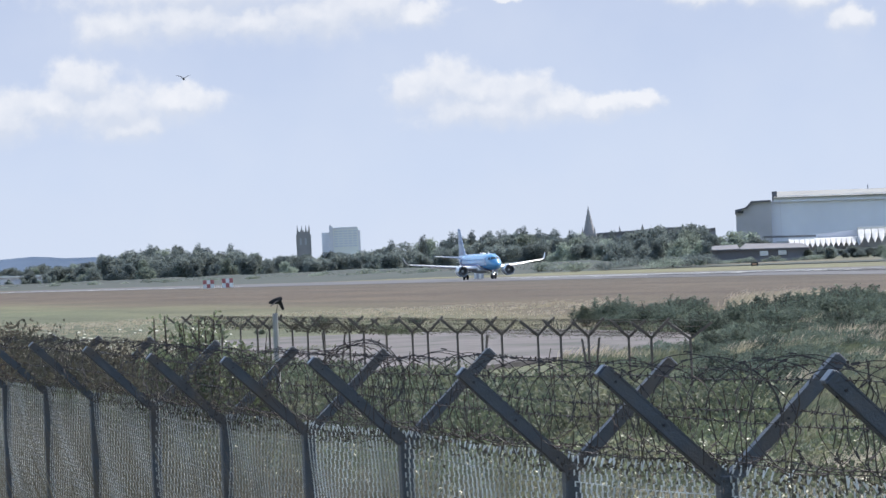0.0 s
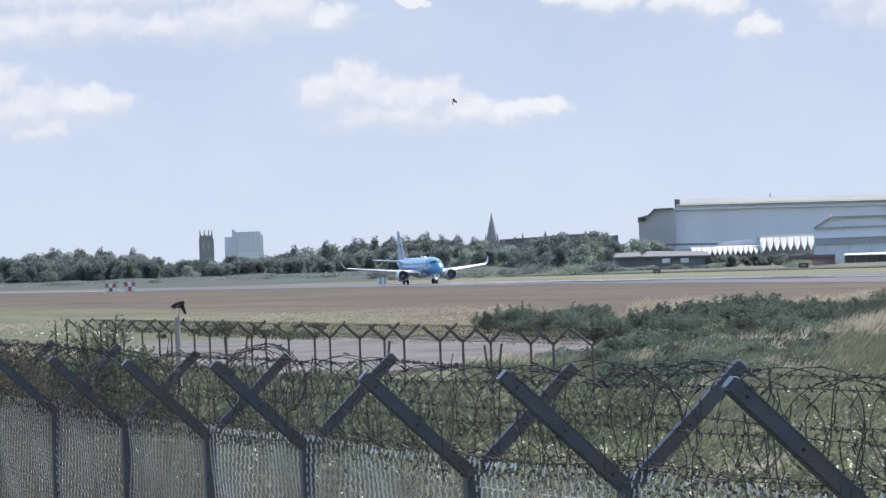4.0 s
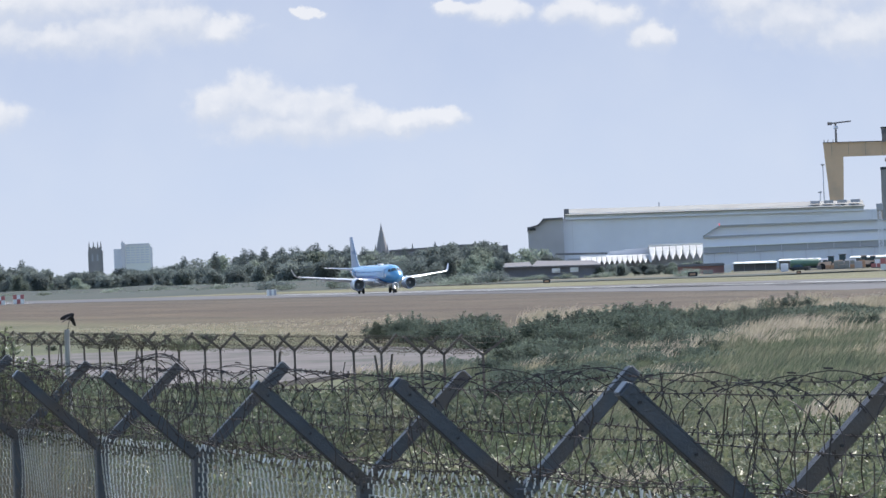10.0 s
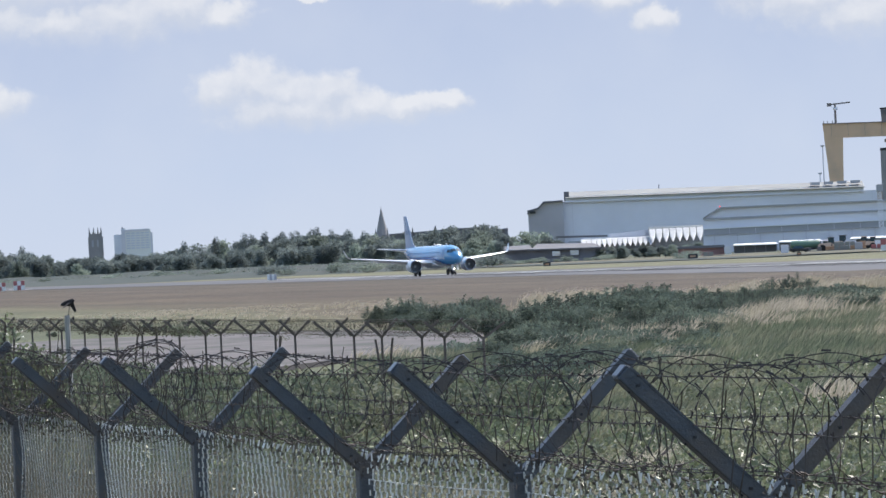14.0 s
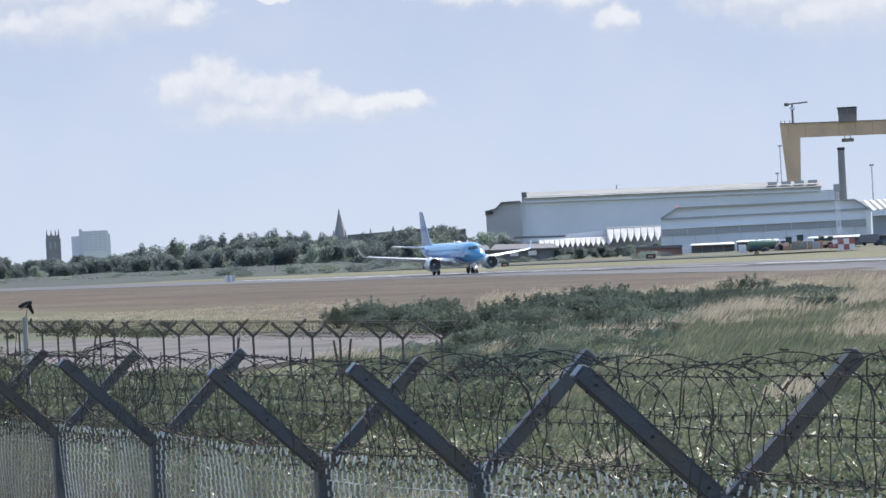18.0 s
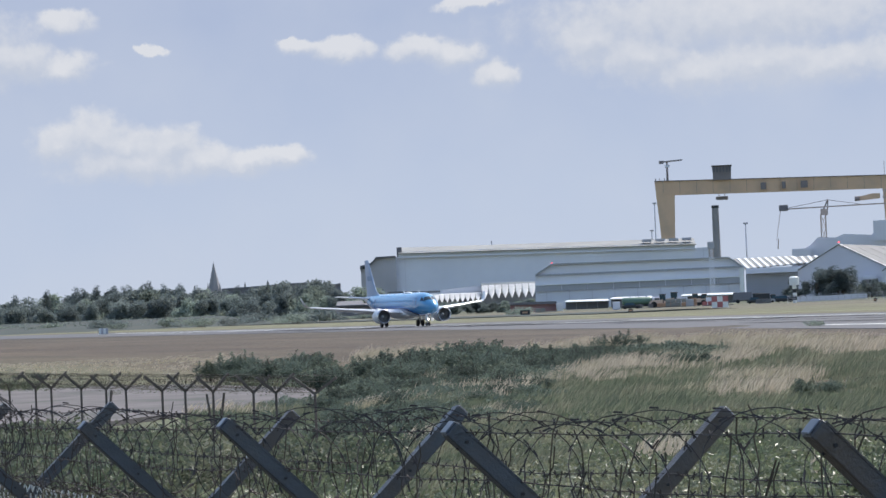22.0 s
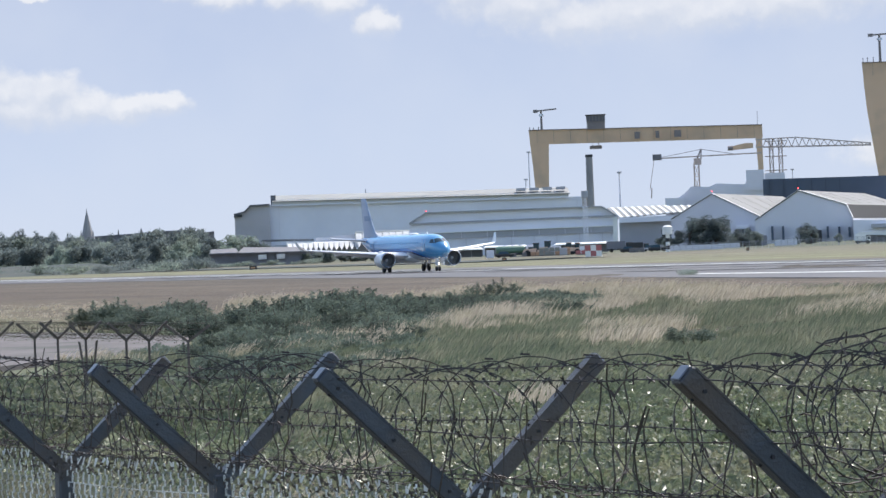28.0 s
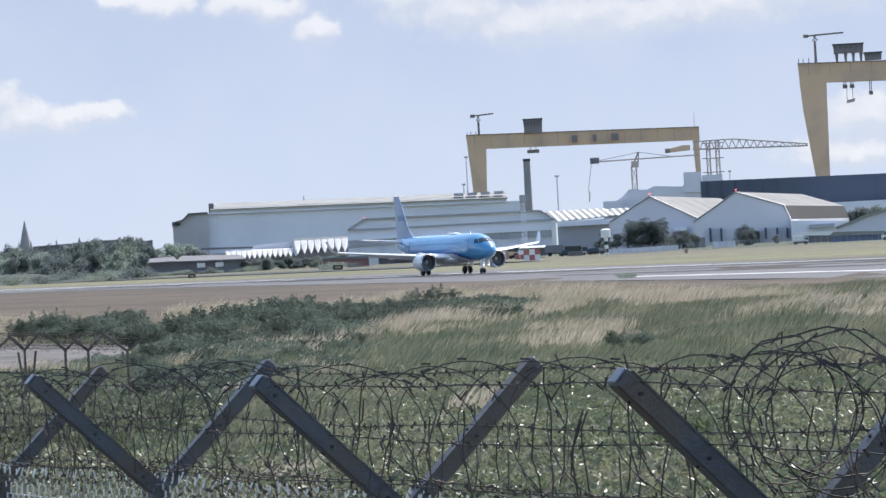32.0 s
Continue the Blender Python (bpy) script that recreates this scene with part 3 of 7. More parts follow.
def stripe(name, a, b, width, label, mat=None):
    d = (b - a).normalized()
    w = Vector((-d.y, d.x, 0)) * width / 2
    bm = bmesh.new()
    prism(bm, [a - w, b - w, b + w, a + w], (0, 0, 0.012))
    me = bpy.data.meshes.new(name)
    bm.to_mesh(me)
    bm.free()
    me.materials.append(mat or M_paint)
    return tagged(new(name, me), label, "marking", kind="structure")


stripe("runway_marking", lane(-268, 126.7, 0.032), lane(60, 101, 0.032), 1.8, "worn white edge line on the runway")
stripe("runway_marking", lane(-700, 176, 0.032), lane(60, 163, 0.032), 1.5, "worn white edge line on the runway")
stripe("runway_marking", lane(-1400, 151.5, 0.032), lane(-850, 151.5, 0.032), 2.0, "worn white edge line on the runway")
for k in range(12):
    s0 = -640 + 50 * k
    stripe("runway_marking", lane(s0, 166.5, 0.032), lane(s0 + 30, 166.5, 0.032), 0.9, "broken white centre line on the runway")
# rubber laid down along the wheel tracks
mark_rng = random.Random(14)
for k in range(34):
    s0 = -560 + mark_rng.uniform(0, 430)
    c0 = mark_rng.choice((158, 160, 163, 170, 173, 152, 146, 140)) + mark_rng.uniform(-1.2, 1.2)
    if s0 < -360 and c0 < 150:
        continue
    stripe("tyre_mark", lane(s0, c0, 0.031), lane(s0 + mark_rng.uniform(40, 130), c0 + mark_rng.uniform(-0.8, 0.8), 0.031), mark_rng.uniform(0.5, 2.2), "dark rubber tyre mark on the runway", M_tyre_mark).location.z = 0.0012 * k
# the old concrete apron behind the second fence
apron = [at(-2.42, 151), at(-4.6, 153), at(-6.5, 142), at(-7.5, 137), at(-9.9, 128), at(-10.4, 216), at(-6.5, 207), at(-4.5, 200), at(-2.42, 180)]
paving("pavement", apron, lambda p: -1.24 + 0.52 * smooth(112, 208, p.length), M_concrete, "stained pale concrete apron with pinkish patches", "pavement")
# a low dark earth bank along the far side of the runway
def far_bank():
    bm = bmesh.new()
    rings = []
    for i in range(210):
        s = -2700 + i * 10
        k = 1 - smooth(-960, -840, s)
        h = 0.25 + k * (2.2 + 0.7 * noise.noise((s * 0.02, 0, 0)) + 0.4 * noise.noise((s * 0.09, 3, 0)))
        w = 188 + 48 * (1 - k)
        rings.append([lane(s, w, -0.1), lane(s, w + 8, 0.05 + 0.15 * k), lane(s, 243, h * 0.6), lane(s, 252, h), lane(s, 262, h * 1.05), lane(s, 275, -0.1)])
    loft(bm, rings)
    me = bpy.data.meshes.new("bank")
    bm.to_mesh(me)
    bm.free()
    me.materials.append(material("bank_scrub", (0.042, 0.055, 0.049), 0.95, 0, 0.25, 0.15, 0.6, 1.2, dirt=(0.058, 0.063, 0.054), dirt_scale=0.05))
    tagged(new("bank", me), "low weedy earth bank beyond the runway", "bank", kind="structure")


far_bank()

# ---- the near security fence ----


def leaf_cloud(points, size, rng_, flat_up=0.3):
    """Small folded leaves at the points."""
    vs, fs = [], []
    for p in points:
        s = size * rng_.uniform(0.6, 1.3)
        d = Vector((rng_.gauss(0, 1), rng_.gauss(0, 1), rng_.gauss(0, 1) * 0.7 + flat_up)).normalized()
        u = d.orthogonal().normalized()
        u.rotate(Matrix.Rotation(rng_.uniform(0, 6.28), 3, d))
        w = d.cross(u)
        k = len(vs)
        p = Vector(p)
        vs.extend((p - u * s, p + w * s * 0.45 + d * s * 0.12, p + u * s, p - w * s * 0.45 + d * s * 0.12))
        fs.append((k, k + 1, k + 2))
        fs.append((k, k + 2, k + 3))
    return vs, fs


def pipe(pts, radius, sides):
    """Vertices and faces of one continuous wire through the points."""
    vs, fs = [], []
    d = (pts[-1] - pts[0]).normalized()
    u = d.orthogonal().normalized() * radius
    w = d.cross(u)
    for k, p in enumerate(pts):
        vs.extend(p + u * math.cos(2 * math.pi * i / sides) + w * math.sin(2 * math.pi * i / sides) for i in range(sides))
        if k:
            j = (k - 1) * sides
            fs.extend((j + i, j + (i + 1) % sides, j + sides + (i + 1) % sides, j + sides + i) for i in range(sides))
    return vs, fs


F_DIR = Vector((math.sin(radians(-20.81)), math.cos(radians(-20.81)), 0))
F_OUT = Vector((-F_DIR.y, F_DIR.x, 0))
F_ORG = Vector((-0.476, 14.022, 0))
POSTS = [(-7.6, 0.03), (-5.07, 0.031), (-2.46, 0.005), (0.0, 0.0), (2.12, -0.028), (5.17, 0.0), (7.56, -0.012), (10.1, -0.008), (12.78, 0.030), (15.59, 0.055),
         (18.2, 0.06), (20.9, 0.07), (23.4, 0.08), (26.1, 0.09), (28.7, 0.1), (31.4, 0.1), (34.2, 0.12)]
ARM_OUT, ARM_UP = 0.488, 0.45


def f_at(s, out=0.0, z=0.0):
    return F_ORG + F_DIR * s + F_OUT * out + Vector((0, 0, z))


def joint_z(s):
    """The height at which posts fork, along the fence."""
    for (s0, d0), (s1, d1) in zip(POSTS, POSTS[1:]):
        if s <= s1:
            k = (s - s0) / (s1 - s0)
            return 2.181 - 0.0074 * s + d0 + (d1 - d0) * min(1, max(0, k))
    return 2.181 - 0.0074 * s + POSTS[-1][1]


fence = thing("security_fence", "chain-link security fence with forked steel posts and razor wire", "fence", pose(F_ORG.x, F_ORG.y, 0, 0, 0, 20.81))
# inside the fence's own space: y runs along it, x to the inner side
rng = random.Random(5)


def fence_post(s, dz):
    zj = 2.181 - 0.0074 * s + dz
    bm = bmesh.new()
    w = 0.036
    base = -0.55
    box(bm, (-w, s - w, base), (w, s + w, zj + 0.02), bevel=0.006)
    post = part("post", bm, M_steel, fence)
    for side in (-1, 1):
        bm = bmesh.new()
        a, b = Vector((0.0, s, zj - 0.015)), Vector((side * ARM_OUT, s, zj + ARM_UP))
        d = (b - a)
        lean = (rng.uniform(-0.012, 0.012))
        m = Matrix.Translation(a) @ Matrix.Rotation(math.atan2(d.x, d.z), 4, "Y") @ Matrix.Rotation(lean, 4, "X")
        box(bm, (-0.028, -0.028, 0.0), (0.028, 0.028, d.length), m, 0.004)
        # the rolled edge of the section
        box(bm, (-side * 0.028 - 0.003, -0.030, 0.02), (-side * 0.028 + 0.003, -0.021, d.length - 0.01), m)
        arm = part("arm", bm, M_steel, post)
        bm = bmesh.new()
        box(bm, (-0.025, -0.025, d.length + 0.001), (0.025, 0.025, d.length + 0.007), m, 0.003)
        part("end_cap", bm, M_cap, post)
        for fr in (0.14, 0.52, 0.90):
            bm = bmesh.new()
            v = rod(bm, (0, -0.034, d.length * fr), (0, 0.034, d.length * fr), 0.006, n=6)
            bmesh.ops.transform(bm, matrix=m, verts=v)
            v = rod(bm, (-0.034, 0, d.length * fr), (0.034, 0, d.length * fr), 0.005, n=6)
            bmesh.ops.transform(bm, matrix=m, verts=v)
            part("bolt", bm, M_bolt, post)


for s, dz in POSTS:
    fence_post(s, dz)


def link_panel(s0, s1):
    """Diamond mesh: zigzag wires hooked into their neighbours, with twisted tips at the top."""
    pitch = 0.046 if s0 < 10 else 0.055
    rows_ = 27
    step = pitch * 0.54
    segs, tips = [], []
    n = int((s1 - s0) / pitch)
    for i in range(n):
        y = s0 + (i + 0.5) * (s1 - s0) / n
        side = 1 if i % 2 else -1
        top = joint_z(y) + 0.030 - 0.012 * math.sin(math.pi * (y - s0) / (s1 - s0)) + rng.uniform(-0.006, 0.006)
        pts = []
        for k in range(2 * rows_):
            off = pitch * 0.52 * (1 if k % 2 else -1) * side
            bulge = 0.012 * math.sin(y * 3.1 + k * 0.2)
            pts.append(Vector((bulge + (0.004 if k % 2 else -0.004), y + off, top - k * step)))
        segs.extend(zip(pts, pts[1:]))
        # the bends, hooked over one another, with their sun glint painted as whiter zinc
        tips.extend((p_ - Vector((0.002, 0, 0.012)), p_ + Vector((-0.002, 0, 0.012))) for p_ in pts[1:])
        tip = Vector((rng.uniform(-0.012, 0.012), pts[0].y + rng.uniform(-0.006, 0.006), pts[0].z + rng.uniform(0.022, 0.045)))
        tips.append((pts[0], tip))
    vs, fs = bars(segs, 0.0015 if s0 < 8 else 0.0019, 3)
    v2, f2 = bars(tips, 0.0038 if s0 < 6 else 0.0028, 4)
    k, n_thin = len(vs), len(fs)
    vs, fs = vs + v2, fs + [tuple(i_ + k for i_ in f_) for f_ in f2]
    child("chain_link_panel", mesh_of("chain_link_panel", vs, fs, [M_dull_zinc, M_glint_zinc if s0 < 6 else M_faint_glint_zinc], slots=[0] * n_thin + [1] * len(f2)), fence)
    # two line wires hold the mesh up
    for dz in (0.06, 0.75):
        pts = [Vector((0.006, s0 + (s1 - s0) * k / 8, joint_z(s0 + (s1 - s0) * k / 8) - dz - 0.008 * math.sin(math.pi * k / 8))) for k in range(9)]
        vs, fs = pipe(pts, 0.0026, 4)
        child("line_wire", mesh_of("line_wire", vs, fs, M_glint_zinc if s0 < 1 else M_dull_zinc), fence)


for (s0, _), (s1, _) in zip(POSTS, POSTS[1:]):
    link_panel(s0, s1)


def barbed_strand(side, fr, s0, s1):
    pts, segs = [], []
    n = 14
    sag = rng.uniform(0.005, 0.025)
    for k in range(n + 1):
        y = s0 + (s1 - s0) * k / n
        zj = joint_z(y)
        pts.append(Vector((side * (ARM_OUT * fr + 0.0) + rng.uniform(-0.004, 0.004), y, zj + ARM_UP * fr - sag * math.sin(math.pi * k / n) + 0.03 + rng.uniform(-0.003, 0.003))))
    segs.extend(zip(pts, pts[1:]))
    length = s1 - s0
    for b in range(int(length / 0.11)):
        k = (b + 0.5) * 0.11 / length * n
        i = min(n - 1, int(k))
        p = pts[i].lerp(pts[i + 1], k - i)
        for _ in range(2):
            d = Vector((rng.uniform(-1, 1), rng.uniform(-0.5, 0.5), rng.uniform(-1, 1))).normalized() * 0.014
            segs.append((p - d, p + d))
    vs, fs = bars(segs, 0.0026, 4)
    child("barbed_wire", mesh_of("barbed_wire", vs, fs, M_barb), fence)


for (s0, _), (s1, _) in zip(POSTS[:13], POSTS[1:14]):
    for side in (-1, 1):
        for fr in (0.14, 0.52, 0.90):
            barbed_strand(side, fr, s0, s1)


def razor_coil(s0, s1):
    """Loops of barbed tape lying in the fork of the posts."""
    segs, blades = [], []
    turns = (s1 - s0) * (3.3 if s0 < 2 else 3.6 if s0 < 9 else 4.6)
    n = int(turns * 26)
    prev = None
    for i in range(n + 1):
        k = i / n
        a = 2 * math.pi * turns * k
        y = s0 + (s1 - s0) * k
        big = 1.0
        r = (0.195 + 0.05 * noise.noise((y * 1.7, 0.2, 0)) + 0.03 * noise.noise((y * 9.0, a * 0.3, 4))) * big
        wob = 0.26 * noise.noise((a * 0.16, 3.1, y * 0.5)) + 0.10 * math.sin(a + 2 * noise.noise((y, 1, 1)))
        p = Vector((r * 1.15 * math.cos(a) + 0.05 * noise.noise((y * 0.8, 7, 0)), y + wob, joint_z(y) + 0.27 + r * math.sin(a)))
        if prev is not None:
            segs.append((prev, p))
            if i % 4 == 0 or rng.random() < 0.15:
                d = (p - prev).normalized()
                o = d.orthogonal().normalized()
                o.rotate(Matrix.Rotation(rng.uniform(0, 6.28), 3, d))
                q = p + o * 0.008
                blades.append((q - d * 0.015, q + d * 0.015))
        prev = p
    vs, fs = bars(segs, 0.0021, 3)
    v2, f2 = bars(blades, 0.0036, 3)
    k = len(vs)
    fs.extend(tuple(i + k for i in f) for f in f2)
    child("razor_wire_coil", mesh_of("razor_wire_coil", vs + v2, fs, M_barb), fence)["kind"] = "stuff"
    # dead stalks and rags of weed caught in the wire
    segs = []
    for _ in range(int((s1 - s0) * 9)):
        y, x = rng.uniform(s0, s1), rng.uniform(-0.38, 0.38)
        p = Vector((x, y, joint_z(y) + rng.uniform(-0.02, 0.12)))
        for _k in range(rng.choice((2, 4, 5, 6))):
            q = p + Vector((rng.uniform(-0.02, 0.02), rng.uniform(-0.045, 0.045), rng.uniform(0.04, 0.09)))
            segs.append((p, q))
            p = q
    vs, fs = bars(segs, 0.003, 3)
    child("caught_stalk_tangle", mesh_of("caught_stalk_tangle", vs, fs, M_dead), fence)["kind"] = "stuff"


for (s0, _), (s1, _) in zip(POSTS[:15], POSTS[1:16]):
    razor_coil(s0, s1)


def coil_bundle(y0, width, loops, radius):
    """Loops of the tape bunched together where a roll was tied off."""
    segs = []
    for j in range(loops):
        r = radius * rng.uniform(0.74, 1.06)
        yc, ph = y0 + rng.uniform(-width, width), rng.uniform(-0.45, 0.45)
        pts = [Vector((r * 1.05 * math.cos(a), yc + ph * r * math.cos(a) + 0.03 * noise.noise((a, j, 0)), joint_z(y0) + 0.33 + r * math.sin(a) + 0.02 * noise.noise((a * 2, j, 5)))) for a in (2 * math.pi * k / 32 for k in range(33))]
        segs.extend(zip(pts, pts[1:]))
        for p_ in pts[::2]:
            d = Vector((rng.uniform(-1, 1), rng.uniform(-1, 1), rng.uniform(-1, 1))).normalized() * 0.02
            segs.append((p_ - d, p_ + d))
    vs, fs = bars(segs, 0.0026, 3)
    child("razor_wire_coil", mesh_of("razor_wire_coil", vs, fs, M_barb), fence)["kind"] = "stuff"


coil_bundle(-5.2, 0.16, 6, 0.20)
coil_bundle(-6.3, 0.4, 6, 0.21)
coil_bundle(6.3, 0.3, 6, 0.22)


def bramble(s0, s1, n, size, mat, z0, z1, label):
    """Dead and living bramble grown through the wire."""
    pts = []
    for _ in range(n):
        y = rng.uniform(s0, s1)
        k = noise.noise((y * 0.8, 1.5, 0))
        pts.append((rng.gauss(0.06, 0.15), y, joint_z(y) + z0 + (z1 - z0) * rng.random() * (0.75 + 0.5 * k)))
    vs, fs = leaf_cloud(pts, size, rng)
    child("bramble", mesh_of("bramble", vs, fs, mat), fence, None, label)["kind"] = "stuff"


bramble(9.0, 32.0, 8500, 0.014, M_bramble, 0.06, 0.50, "dark dead bramble in the wire")
bramble(14.0, 33.0, 7000, 0.026, M_bramble, 0.08, 0.58, "green bramble leaves in the wire")
bramble(-8.0, 15.0, 4200, 0.012, M_dead, -0.02, 0.09, "dark dead bramble in the wire")

# ---- the second fence, inside the field ----
inner = thing("inner_fence", "weathered inner fence of thin forked posts with wire", "fence")
I_DIR = Vector((-0.92, 2.13, 0))
I_OUT = Vector((-I_DIR.y, I_DIR.x, 0)).normalized()


def inner_at(k):
    p = Vector((-3.59, 84.9, 0)) + I_DIR * k
    return p, 1.08 + 0.004 * k


for k in range(24):
    p, zj = inner_at(k + (0.18 * math.sin(k * 2.3) if k else 0))
    out = I_OUT if k else Vector((-0.998, 0.05, 0))
    reach, lift = (0.52, 0.39) if k == 0 else (0.46 + 0.03 * math.sin(k * 1.7), 0.42)
    bm = bmesh.new()
    beam(bm, (p.x, p.y, ground_z(p.x, p.y) - 0.3), (p.x, p.y, zj + 0.02), 0.06)
    post = part("post", bm, M_inner, inner, flat=True)
    for side in (-1, 1):
        bm = bmesh.new()
        q = p + out * side * reach
        beam(bm, (p.x, p.y, zj), (q.x, q.y, zj + lift + 0.03 * math.sin(k * 3.1 + side)), 0.062)
        part("arm", bm, M_inner, post, flat=True)
for fr in (0.3, 0.65, 0.98):
    for side in (-1, 1):
        pts = []
        for k in range(24):
            p, z0 = inner_at(k)
            pts.append(p + I_OUT * side * 0.46 * fr + Vector((0, 0, z0 + 0.42 * fr)))
        vs, fs = pipe(pts, 0.005, 3)
        child("barbed_wire", mesh_of("barbed_wire", vs, fs, M_inner), inner)
def inner_coil(k0, k1, radius, lift, pitch, seed):
    """A loose rusty coil lying in the forks."""
    r_ = random.Random(seed)
    turns = int((k1 - k0) * I_DIR.length / pitch)
    pts = []
    for i in range(turns * 10):
        k = k0 + (k1 - k0) * i / (turns * 10)
        p, z0 = inner_at(k)
        sag = 1.0 + 0.16 * noise.noise((k * 0.9, seed, 0)) + r_.uniform(-0.07, 0.07)
        a = 2 * math.pi * i / 10
        pts.append(p + I_OUT * radius * 1.15 * sag * math.cos(a) + Vector((0, 0, z0 + lift + radius * sag * math.sin(a))))
    vs, fs = pipe(pts, 0.0045, 3)
    child("barbed_coil", mesh_of("barbed_coil", vs, fs, M_bramble), inner, None, "rusty barbed wire coil")


inner_coil(0.2, 22.5, 0.20, 0.22, 0.24, 3)
inner_coil(0.3, 22.0, 0.15, 0.25, 0.34, 4)


def inner_bramble(k0, k1, n, size, mat, z0, z1, label):
    """Growth that has climbed into the forks."""
    r_ = random.Random(int(k0 * 10) + n)
    pts = []
    for _ in range(n):
        k = r_.uniform(k0, k1)
        p, zj = inner_at(k)
        v = 0.7 + 0.6 * noise.noise((k * 0.8, 2.5, 0))
        p = p + I_OUT * r_.gauss(0, 0.16)
        pts.append((p.x, p.y, zj + z0 + (z1 - z0) * r_.random() * v))
    vs, fs = leaf_cloud(pts, size, r_)
    child("bramble", mesh_of("bramble", vs, fs, mat), inner, None, label)["kind"] = "stuff"


inner_bramble(0.3, 22.0, 4800, 0.020, M_bramble, -0.05, 0.50, "brown dead growth in the wire")
inner_bramble(9.8, 11.4, 620, 0.040, M_nettle, -0.06, 0.48, "dark green bramble in the wire")
inner_bramble(10.8, 16.0, 1300, 0.040, M_bramble, -0.08, 0.30, "dark brown bramble in the wire")
for k in (2.9, 3.2, 7.05, 7.2, 13.6, 13.9):
    p, zj = inner_at(k)
    bm = bmesh.new()
    beam(bm, (p.x, p.y, ground_z(p.x, p.y) - 0.2), (p.x + rng.choice((-0.32, -0.2, 0.22, 0.35)), p.y, zj - 0.05), 0.055)
    part("brace", bm, M_inner, inner, flat=True)

def bird_scarer():
    """A dark hawk-shaped decoy that hangs from a wire over a pale pole."""
    p = at(-8.97, 99)
    g = ground_z(p.x, p.y)
    t = thing("bird_scarer", "dark hawk-shaped cloth decoy above a pale wooden pole", "bird scarer", Matrix.Translation((p.x, p.y, g)))
    bm = bmesh.new()
    rod(bm, (0, 0, -0.2), (0, 0, 1.95 - g), 0.085, 0.075, 8)
    part("pole", bm, M_pole, t)
    bm = bmesh.new()
    rod(bm, (0.02, 0, 1.9 - g), (0.10, 0, 2.28 - g), 0.012, n=5)
    part("wire_arm", bm, M_inner, t)
    bm = bmesh.new()
    z = 2.24 - g
    rings = [[Vector((x, r * math.cos(a) * 0.7, z + dz + r * math.sin(a))) for a in (i * math.pi / 4 for i in range(8))] for x, dz, r in ((-0.16, 0.0, 0.03), (-0.05, 0.03, 0.07), (0.08, 0.05, 0.09), (0.17, 0.09, 0.07), (0.22, 0.10, 0.02))]
    loft(bm, rings)
    part("body", bm, M_canvas, t)
    for side, tip in ((-1, (-0.14, -0.25, -0.16)), (1, (0.14, 0.1, -0.27))):
        bm = bmesh.new()
        r = Vector((0.04, 0.05 * side, z + 0.05))
        pts = [r, r + Vector((0.13, 0.0, 0.03)), r + Vector(tip) + Vector((0.06, 0, 0.02)), r + Vector(tip)]
        prism(bm, pts, (0.0, 0.025, 0.008))
        part("wing", bm, M_canvas, t, flat=True)
    bm = bmesh.new()
    box(bm, (0.15, -0.01, z - 0.42), (0.19, 0.01, z - 0.33))
    part("tail_rag", bm, M_canvas, t, flat=True)


bird_scarer()

# ---- the airliner: nose at the origin, x forward, z up from the tarmac ----
plane = thing("airliner", "twin-engined regional jet, sky blue over pale grey", "airplane")


def ellipse(x, zc, ry, rz, n=28, low=1.0):
    ring = []
    for i in range(n):
        a = 2 * math.pi * i / n
        s = math.sin(a)
        ring.append(Vector((x, ry * math.cos(a), zc + rz * s * (low if s < 0 else 1.0))))
    return ring


STATIONS = [(-0.02, 2.62, 0.05, 0.05), (-0.12, 2.63, 0.28, 0.26), (-0.4, 2.66, 0.52, 0.50), (-0.9, 2.72, 0.80, 0.80), (-1.5, 2.82, 1.04, 1.08), (-2.2, 2.95, 1.22, 1.32),
            (-3.0, 3.05, 1.35, 1.52), (-4.0, 3.11, 1.45, 1.65), (-5.2, 3.13, 1.50, 1.70), (-8, 3.13, 1.505, 1.72), (-12, 3.13, 1.505, 1.72), (-16, 3.13, 1.505, 1.72), (-20, 3.13, 1.505, 1.72),
            (-22.5, 3.20, 1.46, 1.64), (-25, 3.42, 1.24, 1.40), (-27.5, 3.74, 0.92, 1.04), (-29.5, 4.02, 0.60, 0.68), (-30.9, 4.22, 0.34, 0.38), (-31.6, 4.32, 0.16, 0.18)]


def nose_skin(x, ang, side, grow):
    """A point of the fuselage's skin: ang degrees up from its side."""
    for (x0, *a), (x1, *b) in zip(STATIONS, STATIONS[1:]):
        if x >= x1:
            zc, ry, rz = (p + (q - p) * (x - x0) / (x1 - x0) for p, q in zip(a, b))
            return Vector((x, side * ry * grow * math.cos(radians(ang)), zc + rz * grow * math.sin(radians(ang))))


def fuselage():
    bm = bmesh.new()
    loft(bm, [ellipse(*s) for s in STATIONS][::-1])
    part("fuselage", bm, M_livery, plane)
    # belly fairing at the wing root
    bm = bmesh.new()
    loft(bm, [ellipse(x, 1.85, ry, rz, 16) for x, ry, rz in ((-18.6, 0.3, 0.15), (-17.5, 1.1, 0.5), (-15.5, 1.55, 0.72), (-13, 1.65, 0.78), (-11, 1.5, 0.66), (-9.6, 0.9, 0.4), (-8.9, 0.3, 0.12))])
    part("belly_fairing", bm, M_wing, plane, "pale grey wing-root fairing")


fuselage()


